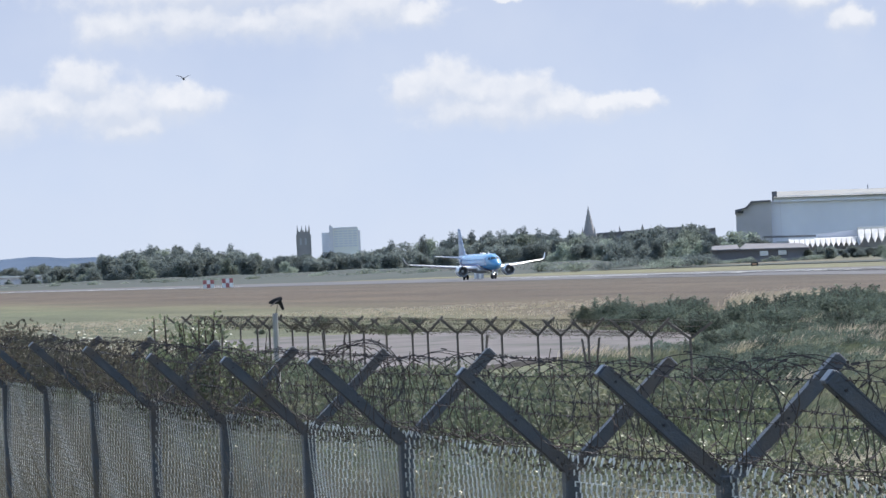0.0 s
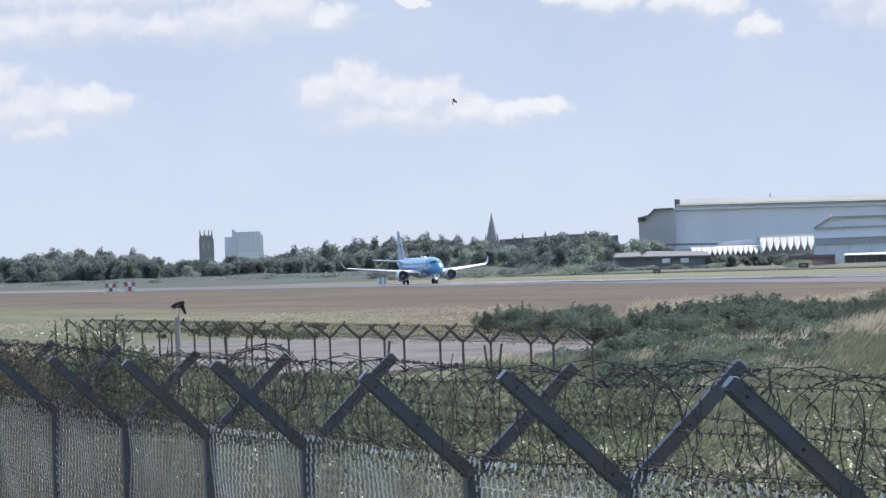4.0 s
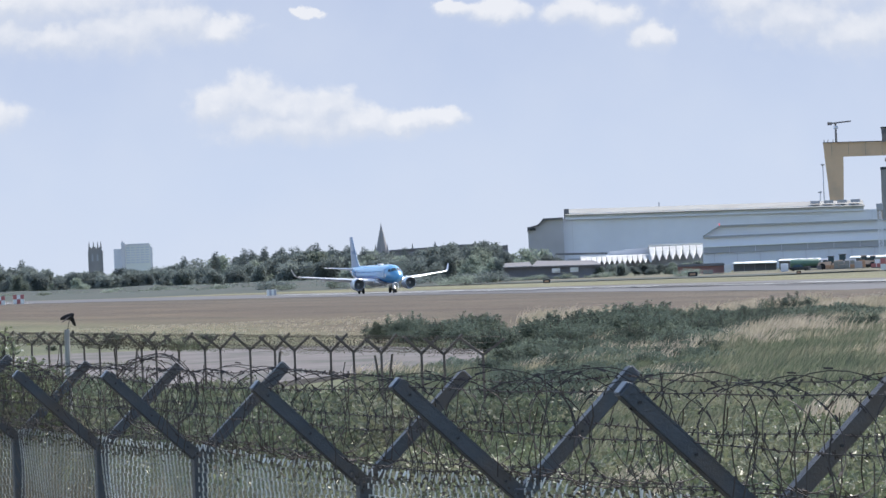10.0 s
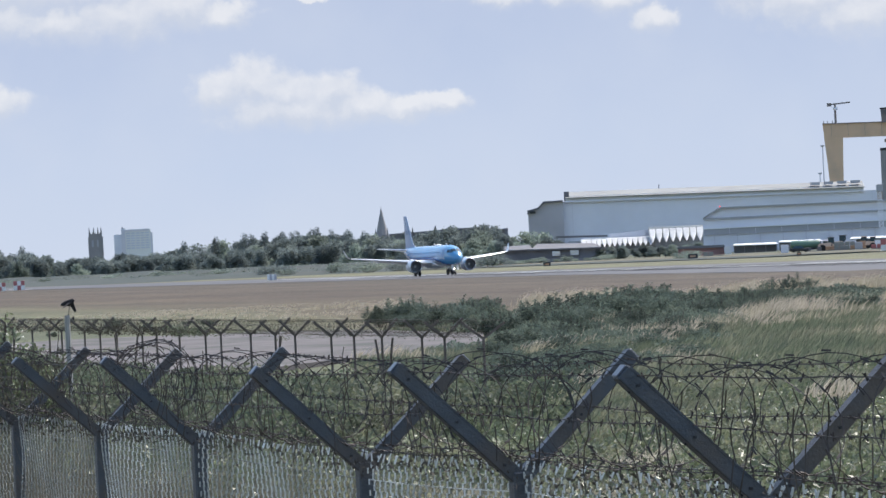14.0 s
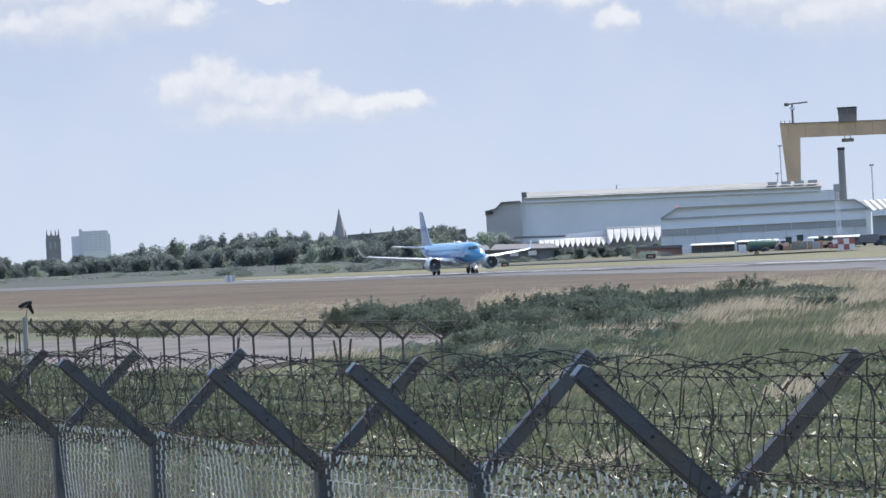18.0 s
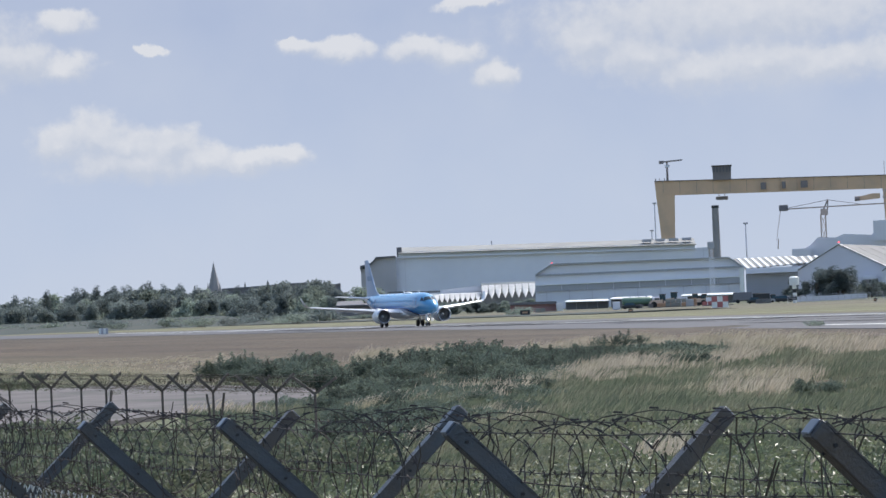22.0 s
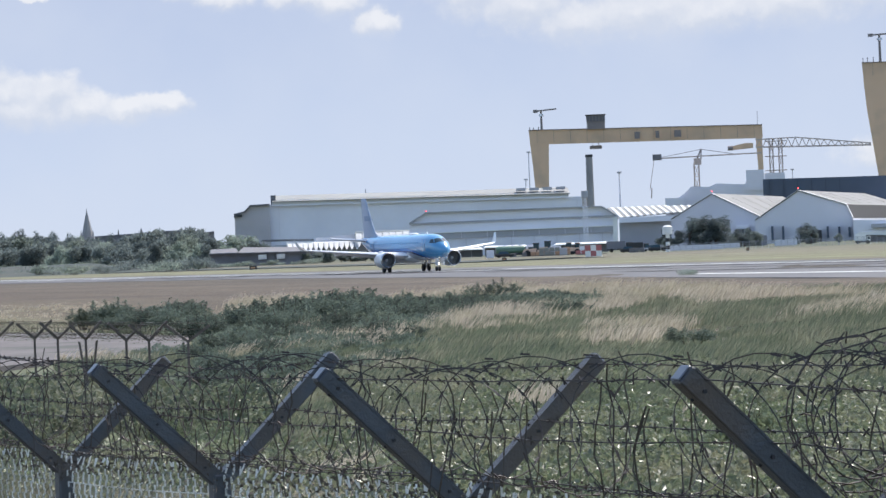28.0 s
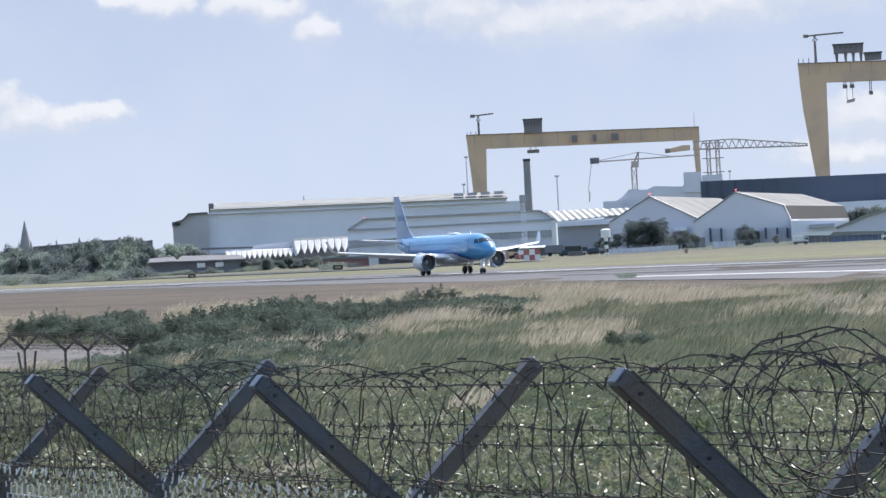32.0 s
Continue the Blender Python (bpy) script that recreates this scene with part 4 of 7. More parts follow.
def section(le, chord, y, z, thick, twist=0.0, vertical=False, n=9):
    """A wing section's outline: leading edge at x = le, running aft."""
    pts = []
    for k in range(n):
        u = (1 - math.cos(math.pi * k / (n - 1))) / 2
        pts.append((u, thick * 2.6 * (math.sqrt(u) * (1 - u)) * 0.72 + 0.004))
    ring = [(u, h) for u, h in pts] + [(u, -h * 0.72) for u, h in pts[::-1][1:-1]]
    if vertical:
        return [Vector((le - u * chord, y + h * chord, z)) for u, h in ring]
    return [Vector((le - u * chord, y, z + h * chord - twist * u * chord)) for u, h in ring]


for side in (-1, 1):
    bm = bmesh.new()
    loft(bm, [section(-10.2, 6.2, side * 0.9, 2.00, 0.13), section(-10.75, 5.5, side * 1.6, 2.06, 0.13), section(-12.25, 3.75, side * 4.7, 2.38, 0.11), section(-14.3, 2.7, side * 9.0, 2.83, 0.10), section(-16.35, 1.75, side * 13.0, 3.27, 0.10)])
    bmesh.ops.recalc_face_normals(bm, faces=bm.faces)
    wing = part("wing", bm, M_wing, plane, "pale grey swept wing")
    bm = bmesh.new()
    rr = []
    for a, b, le, ch in ((0, 0, -16.35, 1.75), (0.30, 0.05, -16.6, 1.6), (0.62, 0.30, -16.95, 1.35), (0.85, 0.75, -17.4, 1.05), (1.08, 1.42, -18.0, 0.62)):
        rr.append([Vector((le - u * ch, side * (13.0 + a) + h * side * 0.0, 3.27 + b + h)) for u, h in ((0, 0), (0.3, 0.06), (1, 0), (0.4, -0.05))])
    loft(bm, rr)
    bmesh.ops.recalc_face_normals(bm, faces=bm.faces)
    part("winglet", bm, M_white, wing)
    bm = bmesh.new()
    loft(bm, [section(-15.0, 0.9, side * 2.2, 1.93, 0.10, 0.25), section(-15.2, 0.8, side * 4.9, 2.25, 0.10, 0.25), section(-16.2, 0.6, side * 9.4, 2.78, 0.10, 0.25)])
    bmesh.ops.recalc_face_normals(bm, faces=bm.faces)
    part("flap", bm, M_wing, wing)
    for y in (3.4, 6.3, 8.6):
        bm = bmesh.new()
        x0 = -12.9 - (y - 1.6) * 0.36
        z0 = 1.93 + (y - 1.6) * 0.106
        loft(bm, [[Vector((x0 - u, side * y + r * math.cos(a), z0 + dz + r * 1.3 * math.sin(a))) for a in (k * math.pi / 4 for k in range(8))] for u, r, dz in ((0, 0.03, 0), (0.8, 0.13, -0.05), (2.0, 0.14, -0.12), (3.1, 0.03, -0.22))])
        part("flap_fairing", bm, M_wing, wing)
    # the engine with its pylon
    yc, zc = side * 4.55, 1.62
    bm = bmesh.new()
    prof = [(-9.25, 0.86), (-9.12, 0.93), (-9.2, 0.99), (-9.7, 1.06), (-10.6, 1.07), (-11.6, 0.98), (-12.4, 0.80), (-12.45, 0.74), (-11.8, 0.7)]
    rings = [[Vector((x, yc + r * math.cos(a), zc + r * math.sin(a))) for a in (k * 2 * math.pi / 28 for k in range(28))] for x, r in prof]
    loft(bm, rings, False)
    engine = part("engine", bm, M_wing, plane, "pale grey engine cowling")
    bm = bmesh.new()
    loft(bm, [[Vector((x, yc + r * math.cos(a), zc + r * math.sin(a))) for a in (k * 2 * math.pi / 28 for k in range(28))] for x, r in ((-9.26, 0.855), (-9.115, 0.90), (-9.10, 0.94), (-9.17, 1.0), (-9.3, 1.025))], False)
    part("intake_lip", bm, M_metal, engine, "bare metal intake lip")
    bm = bmesh.new()
    loft(bm, [[Vector((x, yc + r * math.cos(a), zc + r * math.sin(a))) for a in (k * 2 * math.pi / 28 for k in range(28))] for x, r in ((-9.25, 0.85), (-9.6, 0.80), (-10.0, 0.79))], False)
    part("intake_duct", bm, M_fan, engine, "dark intake duct")
    bm = bmesh.new()
    bmesh.ops.create_circle(bm, cap_ends=True, segments=28, radius=0.80, matrix=Matrix.Translation((-9.98, yc, zc)) @ Matrix.Rotation(math.pi / 2, 4, "Y"))
    for k in range(20):
        a = k * 2 * math.pi / 20
        m = Matrix.Translation((-9.9, yc, zc)) @ Matrix.Rotation(a, 4, "X")
        box(bm, (-0.02, -0.05, 0.2), (0.02, 0.05, 0.78), m @ Matrix.Rotation(0.5, 4, "Z"))
    part("fan", bm, M_fan, engine, "dark fan blades")
    bm = bmesh.new()
    rod(bm, (-9.95, yc, zc), (-9.55, yc, zc), 0.24, 0.03, 14)
    part("spinner", bm, M_wing, engine)
    bm = bmesh.new()
    rod(bm, (-11.8, yc, zc), (-13.3, yc, zc), 0.62, 0.30, 18)
    part("exhaust", bm, M_metal, engine)
    bm = bmesh.new()
    prism(bm, [Vector((-10.0, yc - 0.14, zc + 0.95)), Vector((-12.4, yc - 0.14, zc + 0.75)), Vector((-13.6, yc - 0.14, zc + 0.72)), Vector((-12.0, yc - 0.14, zc + 1.2))], (0, 0.28, 0))
    part("pylon", bm, M_wing, engine)
    # main gear
    bm = bmesh.new()
    yg = side * 2.75
    rod(bm, (-14.75, yg, 0.5), (-14.75, yg, 2.1), 0.13, n=10)
    rod(bm, (-14.75, yg, 0.95), (-14.75, yg - side * 1.3, 1.9), 0.08, n=8)
    rod(bm, (-14.75, yg - 0.5, 0.47), (-14.75, yg + 0.5, 0.47), 0.09, n=8)
    gear = part("main_gear", bm, M_metal, plane)
    for dy in (-0.36, 0.36):
        bm = bmesh.new()
        loft(bm, [[Vector((-14.75 + r * math.cos(a), yg + dy + w, 0.47 + r * math.sin(a))) for a in (k * 2 * math.pi / 20 for k in range(20))] for w, r in ((-0.16, 0.30), (-0.15, 0.42), (-0.08, 0.47), (0.08, 0.47), (0.15, 0.42), (0.16, 0.30))])
        part("wheel", bm, M_rubber, gear, "black tyre")
    bm = bmesh.new()
    prism(bm, [Vector((-14.2, yg + side * 0.55, 1.0)), Vector((-15.3, yg + side * 0.55, 1.0)), Vector((-15.4, yg + side * 0.5, 2.0)), Vector((-14.1, yg + side * 0.5, 2.0))], (0, side * 0.04, 0))
    part("gear_door", bm, M_wing, gear, flat=True)
    # tailplane
    bm = bmesh.new()
    loft(bm, [section(-26.9, 3.4, side * 0.35, 4.25, 0.10), section(-27.3, 3.1, side * 1.0, 4.30, 0.10), section(-29.6, 1.25, side * 5.0, 4.72, 0.09)])
    bmesh.ops.recalc_face_normals(bm, faces=bm.faces)
    part("tailplane", bm, M_wing, plane, "pale grey tailplane")
    # landing light in the wing root
    bm = bmesh.new()
    bmesh.ops.create_uvsphere(bm, u_segments=10, v_segments=6, radius=0.06, matrix=Matrix.Translation((-10.62, side * 1.72, 2.05)))
    part("landing_light", bm, M_cock, plane, "unlit landing light")
    # cockpit glass: panes that follow the skin of the nose
    for corners in (((-1.15, 87), (-1.75, 35), (-2.45, 52), (-2.0, 87)), ((-1.86, 33), (-2.9, 22), (-3.0, 42), (-2.56, 50))):
        bm = bmesh.new()
        grid = []
        for i in range(5):
            u, row = i / 4, []
            for k in range(5):
                v = k / 4
                x, ang = (sum(w_ * c_[j] for w_, c_ in zip(((1 - u) * (1 - v), u * (1 - v), u * v, (1 - u) * v), corners)) for j in (0, 1))
                row.append(bm.verts.new(nose_skin(x, ang, side, 1.012)))
            grid.append(row)
        for i in range(4):
            for k in range(4):
                bm.faces.new((grid[i][k], grid[i + 1][k], grid[i + 1][k + 1], grid[i][k + 1]))
        bmesh.ops.recalc_face_normals(bm, faces=bm.faces)
        part("cockpit_window", bm, M_cock, plane, "dark cockpit window")
    # cabin windows and doors
    for k in range(24):
        x = -6.6 - k * 0.79
        if -25 < x:
            bm = bmesh.new()
            zz = 3.62
            yy = 1.505 * math.sqrt(max(0, 1 - ((zz - 3.13) / 1.72) ** 2)) * (1 if x > -20.5 else 1 - (-20.5 - x) * 0.022)
            box(bm, (x - 0.13, min(side * (yy - 0.05), side * (yy + 0.008)), zz - 0.19), (x + 0.13, max(side * (yy - 0.05), side * (yy + 0.008)), zz + 0.19), bevel=0.004)
            part("cabin_window", bm, M_cabin, plane)
    for x in (-4.6, -22.8):
        bm = bmesh.new()
        for dx in (-0.42, 0.42):
            for zz in (2.5, 2.9, 3.3, 3.7):
                yy = 1.47 * math.sqrt(max(0, 1 - ((zz + 0.2 - 3.13) / 1.72) ** 2)) * (0.985 if x < -20 else 1.0)
                box(bm, (x + dx - 0.015, side * yy - 0.03, zz), (x + dx + 0.015, side * yy + 0.03, zz + 0.42))
        part("door_seam", bm, M_finblue, plane)

# the fin
bm = bmesh.new()
loft(bm, [section(-24.0, 6.8, 0, 4.6, 0.055, vertical=True), section(-25.9, 4.7, 0, 5.2, 0.08, vertical=True), section(-26.9, 3.9, 0, 6.3, 0.085, vertical=True), section(-29.2, 1.95, 0, 9.8, 0.085, vertical=True), section(-29.5, 1.6, 0, 9.98, 0.06, vertical=True)])
bmesh.ops.recalc_face_normals(bm, faces=bm.faces)
fin = part("fin", bm, M_fin, plane, "pale blue-grey tail fin")
for side in (-1, 1):
    bm = bmesh.new()
    y = side * 0.20
    prism(bm, [Vector((-27.5, y, 6.9)), Vector((-29.3, y, 6.9)), Vector((-29.6, y * 0.82, 7.6)), Vector((-28.0, y * 0.82, 7.6))], (0, side * 0.03, 0))
    part("fin_mark", bm, M_finblue, fin, "plain blue mark on the fin", flat=True)
bm = bmesh.new()
loft(bm, [section(-29.1, 1.25, 0, 5.3, 0.06, vertical=True), section(-30.3, 0.75, 0, 9.3, 0.06, vertical=True)])
bmesh.ops.recalc_face_normals(bm, faces=bm.faces)
part("rudder", bm, M_finblue, fin)
# nose gear with the taxi light
bm = bmesh.new()
rod(bm, (-3.4, 0, 0.35), (-3.3, 0, 1.7), 0.085, n=10)
rod(bm, (-3.4, -0.25, 0.3), (-3.4, 0.25, 0.3), 0.06, n=8)
rod(bm, (-3.4, 0, 0.8), (-2.5, 0, 1.6), 0.05, n=8)
nose_gear = part("nose_gear", bm, M_metal, plane)
for dy in (-0.2, 0.2):
    bm = bmesh.new()
    loft(bm, [[Vector((-3.4 + r * math.cos(a), dy + w, 0.31 + r * math.sin(a))) for a in (k * 2 * math.pi / 18 for k in range(18))] for w, r in ((-0.1, 0.2), (-0.09, 0.28), (-0.05, 0.31), (0.05, 0.31), (0.09, 0.28), (0.1, 0.2))])
    part("wheel", bm, M_rubber, nose_gear, "black tyre")
bm = bmesh.new()
bmesh.ops.create_uvsphere(bm, u_segments=12, v_segments=8, radius=0.12, matrix=Matrix.Translation((-3.2, 0.0, 1.0)))
part("taxi_light", bm, M_lamp, nose_gear, "glowing white taxi light")
for side in (-1, 1):
    bm = bmesh.new()
    box(bm, (-3.1, side * 0.42 - 0.02, 0.75), (-2.2, side * 0.42 + 0.02, 1.65))
    part("gear_door", bm, M_wing, nose_gear, flat=True)
# blade aerials and the beacon
for x, z, h in ((-6.5, 4.83, 0.3), (-13.0, 4.83, 0.35)):
    bm = bmesh.new()
    prism(bm, [Vector((x, -0.03, z)), Vector((x - 0.5, -0.03, z)), Vector((x - 0.6, -0.03, z + h)), Vector((x - 0.4, -0.03, z + h))], (0, 0.06, 0))
    part("aerial", bm, M_wing, plane, flat=True)
bm = bmesh.new()
loft(bm, [ellipse(x, 4.82, ry, rz, 12) for x, ry, rz in ((-12.6, 0.05, 0.02), (-12.2, 0.4, 0.16), (-11.2, 0.5, 0.22), (-10.4, 0.3, 0.12), (-10.1, 0.05, 0.02))])
part("aerial_dome", bm, M_white, plane, "white dome on the roof")

# ---- buildings beyond the runway ----


def facade(dist, outline, deep):
    """An outline of (bearing, elevation) at one distance as 3D points, and the vector away from the camera."""
    pts = [at(az, dist, up(el, dist) if el is not None else -0.3) for az, el in outline]
    mid = sum((p for p in pts), Vector()) / len(pts)
    away = Vector((mid.x, mid.y, 0)).normalized() * deep
    return pts, away


def block(name, parent, dist, outline, deep, mat, label="", back=None):
    pts, away = facade(dist, outline, deep)
    bm = bmesh.new()
    prism(bm, pts, back if back is not None else away)
    return part(name, bm, mat, parent, label, flat=True)


def sloped(name, parent, d0, d1, low, high, mat, label="", thick=0.4):
    """A roof plane from its lower edge ((bearing, elevation) twice, at d0) to its upper edge at d1."""
    a, b = (at(az_, d0, up(e, d0)) for az_, e in low)
    c, d = (at(az_, d1, up(e, d1)) for az_, e in high)
    bm = bmesh.new()
    prism(bm, [a, b, d, c], (0, 0, -thick))
    return part(name, bm, mat, parent, label, flat=True)


def slab(az0, az1, el0, el1):
    return [(az0, el0), (az1, el0), (az1, el1), (az0, el1)]


def building(name, label, category="building"):
    return thing(name, label, category)


# the great assembly hall
hall = building("assembly_hall", "huge pale blue-grey shipyard hall with a raised roof light", "industrial hall")
block("wall", hall, 1900, [(-1.06, None), (3.95, None), (3.95, 0.715), (-1.06, 0.775)], 70, M_clad)
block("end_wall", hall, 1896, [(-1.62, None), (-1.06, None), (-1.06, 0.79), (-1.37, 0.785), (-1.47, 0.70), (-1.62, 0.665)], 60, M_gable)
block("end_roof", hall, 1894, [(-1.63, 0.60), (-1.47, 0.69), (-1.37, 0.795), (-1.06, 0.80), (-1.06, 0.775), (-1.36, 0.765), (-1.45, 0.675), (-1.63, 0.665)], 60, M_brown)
block("end_window", hall, 1893, slab(-1.59, -1.5, 0.61, 0.65), 1.5, M_dark)
block("roof_light", hall, 1903, [(-1.02, 0.77), (3.68, 0.71), (3.68, 0.80), (-1.02, 0.857)], 30, M_clere)
sloped("roof_light_cover", hall, 1896.6, 1938, ((-1.02, 0.835), (3.70, 0.778)), ((-0.98, 0.924), (3.66, 0.87)), M_roof, "pale sheet roof")
block("ridge_end", hall, 1902, slab(-1.04, -0.96, 0.78, 0.93), 6, M_brown)
block("eave_trim", hall, 1897.6, [(-1.02, 0.758), (3.68, 0.702), (3.68, 0.722), (-1.02, 0.782)], 2, M_clad)
block("clerestory", hall, 1898, [(-1.02, 0.78), (3.68, 0.72), (3.68, 0.778), (-1.02, 0.834)], 6, M_clere, "dull grey clerestory strip")
for k in range(6):
    a = -0.1 + k * 0.62
    sloped("roof_rib", hall, 1896, 1937, ((a, 0.840 - (a + 1.02) * 0.0121), (a + 0.02, 0.840 - (a + 1.02) * 0.0121)), ((a, 0.926 - (a + 1.02) * 0.0115), (a + 0.02, 0.926 - (a + 1.02) * 0.0115)), M_roof, "", 0.2)
for k in range(4):
    a = 2.85 + k * 0.21
    block("roof_vent", hall, 1902, slab(a, a + 0.15, 0.845, 0.885), 12, M_band)
block("roof_post", hall, 1902, slab(0.46, 0.475, 0.90, 0.97), 1, M_band)
for k in range(22):
    a = -0.92 + k * 0.225
    block("cladding_seam", hall, 1899.6, slab(a, a + 0.006, None, 0.765 - (a + 1.06) * 0.012), 0.8, M_clad2)

# the lower hangar in front of it, in pale and dark bands
hangar = building("banded_hangar", "wide pale hangar with dark horizontal bands", "hangar")
D2 = 1150
block("wall", hangar, D2, [(1.13, None), (4.43, None), (4.44, 0.375), (4.19, 0.545), (1.41, 0.558), (1.15, 0.415)], 55, M_clad)
block("roof_edge", hangar, D2 - 1.5, [(1.13, 0.405), (1.15, 0.40), (1.415, 0.548), (4.185, 0.535), (4.44, 0.365), (4.46, 0.375), (4.20, 0.553), (1.405, 0.567)], 50, M_band)
for lo, hi, mt, nm in ((0.375, 0.402, M_band, "band"), (0.13, 0.225, M_band, "window_band")):
    for k in range(8):
        a0 = 1.14 + k * 0.4105
        block(nm, hangar, D2 - 1.0, slab(a0, a0 + 0.404, lo, hi), 1.2, mt)
block("band", hangar, D2 - 1.2, slab(1.14, 4.42, 0.225, 0.24), 1.2, M_white)
block("end_panel", hangar, D2 - 2, slab(4.36, 4.43, None, 0.37), 2, M_white)
for k in range(9):
    a0 = 1.3 + k * 0.36
    block("door_post", hangar, D2 - 1.4, slab(a0, a0 + 0.012, None, 0.13), 1, M_clad2)
bm = bmesh.new()
bmesh.ops.create_uvsphere(bm, u_segments=8, v_segments=6, radius=0.2, matrix=Matrix.Translation(at(1.41, D2 - 1, up(0.578, D2))))
part("obstacle_light", bm, M_beacon, hangar, "red obstacle light")

# the row of white pointed canopies
canopy = building("canopy_row", "long low building with a row of white pointed canopies", "building")
D3 = 1420
block("wall", canopy, D3 + 4, [(-1.0, None), (1.13, None), (1.13, 0.27), (0.27, 0.285), (0.27, 0.13), (-1.0, 0.14)], 25, M_band)
block("upper_wall", canopy, D3 + 3.5, [(-0.35, 0.10), (0.30, 0.10), (0.30, 0.27), (-0.35, 0.225)], 20, M_clad2)
block("parapet", canopy, D3 + 5, [(-1.2, 0.205), (-0.38, 0.19), (-0.38, 0.215), (-1.2, 0.235)], 20, M_brown)
block("fascia", canopy, D3, [(-0.82, 0.085), (-0.40, 0.085), (-0.40, 0.165), (-0.82, 0.165)], 0.15, M_white)
def awning(az0, width, top, mid, tip):
    """A white fabric point that leans out from the wall."""
    pts = [at(az0 + width * x, D3 - 1 - out, up(e, D3 - 1 - out)) for x, e, out in ((0, top, 0), (1, top, 0), (0.95, mid, 6.0), (0.5, tip, 12.0), (0.05, mid, 6.0))]
    bm = bmesh.new()
    prism(bm, pts, (0, 0.08, 0.08))
    part("canopy", bm, M_fabric, canopy, "white pointed canopy", flat=True)


for k in range(14):
    a = -0.80 + k * 0.0815
    awning(a, 0.076, 0.150, 0.08, 0.02)
block("fascia", canopy, D3, [(0.27, 0.20), (1.13, 0.195), (1.13, 0.285), (0.27, 0.30)], 0.15, M_white)
for k in range(8):
    a = 0.28 + k * 0.107
    awning(a, 0.100, 0.270, 0.15, 0.05)
sloped("canopy_roof", canopy, D3 - 1, D3 + 3, ((0.27, 0.272), (1.13, 0.268)), ((0.27, 0.306), (1.13, 0.296)), M_roof, "pale weathered sheet roof")
sloped("canopy_roof", canopy, D3 - 1, D3 + 3, ((-0.82, 0.150), (0.27, 0.146)), ((-0.82, 0.168), (0.27, 0.164)), M_white, "white sheet roof")
block("annex", canopy, D3 - 20, [(-1.45, None), (-0.85, None), (-0.85, 0.12), (-1.45, 0.14)], 15, M_band)

# the dark low shed
shed = building("brick_shed", "long low dark brick shed with pale windows", "shed")
D4 = 1010
block("wall", shed, D4, [(-2.06, None), (-0.50, None), (-0.50, 0.04), (-2.06, 0.055)], 14, M_brick)
sloped("roof", shed, D4 - 1.5, D4 + 7, ((-2.08, 0.05), (-1.58, 0.05)), ((-2.02, 0.112), (-1.62, 0.118)), M_brown)
sloped("roof", shed, D4 - 1.5, D4 + 7, ((-1.60, 0.045), (-0.48, 0.03)), ((-1.50, 0.128), (-0.60, 0.098)), M_brown)
for a in (-1.27, -0.98):
    w = block("window", shed, D4 - 0.8, slab(a, a + 0.13, -0.075, 0.0), 1, M_clad)
    block("pane", w, D4 - 1.2, slab(a + 0.01, a + 0.12, -0.05, -0.01), 0.5, M_white)
for k in range(7):
    a = -2.0 + k * 0.1
    block("pillar", shed, D4 - 0.6, slab(a, a + 0.012, None, 0.05), 0.7, M_brick)

# sheds on the right
wshed = building("striped_shed", "low shed with a white striped sheet roof", "shed")
block("wall", wshed, 1320, slab(4.46, 5.45, None, 0.27), 20, M_band)
sloped("roof", wshed, 1318, 1345, ((4.44, 0.355), (5.42, 0.41)), ((4.28, 0.515), (5.18, 0.525)), M_roof)
for k in range(9):
    a = 4.36 + k * 0.105
    sloped("roof_sheet", wshed, 1317, 1344, ((a + 0.12, 0.362 + k * 0.006), (a + 0.165, 0.362 + k * 0.006)), ((a - 0.03, 0.522), (a + 0.015, 0.522)), M_white)
block("fascia", wshed, 1316, [(4.46, 0.27), (5.45, 0.27), (5.42, 0.36), (4.46, 0.352)], 2, M_clad)
ws2 = building("striped_shed", "low shed with a white striped sheet roof", "shed")
block("wall", ws2, 1340, slab(5.2, 5.75, None, 0.40), 20, M_clad2)
sloped("roof", ws2, 1338, 1362, ((5.27, 0.40), (5.80, 0.40)), ((5.17, 0.51), (5.62, 0.50)), M_roof)
for k in range(4):
    a = 5.21 + k * 0.11
    sloped("roof_sheet", ws2, 1337, 1361, ((a + 0.09, 0.406), (a + 0.135, 0.406)), ((a, 0.512), (a + 0.045, 0.512)), M_white)


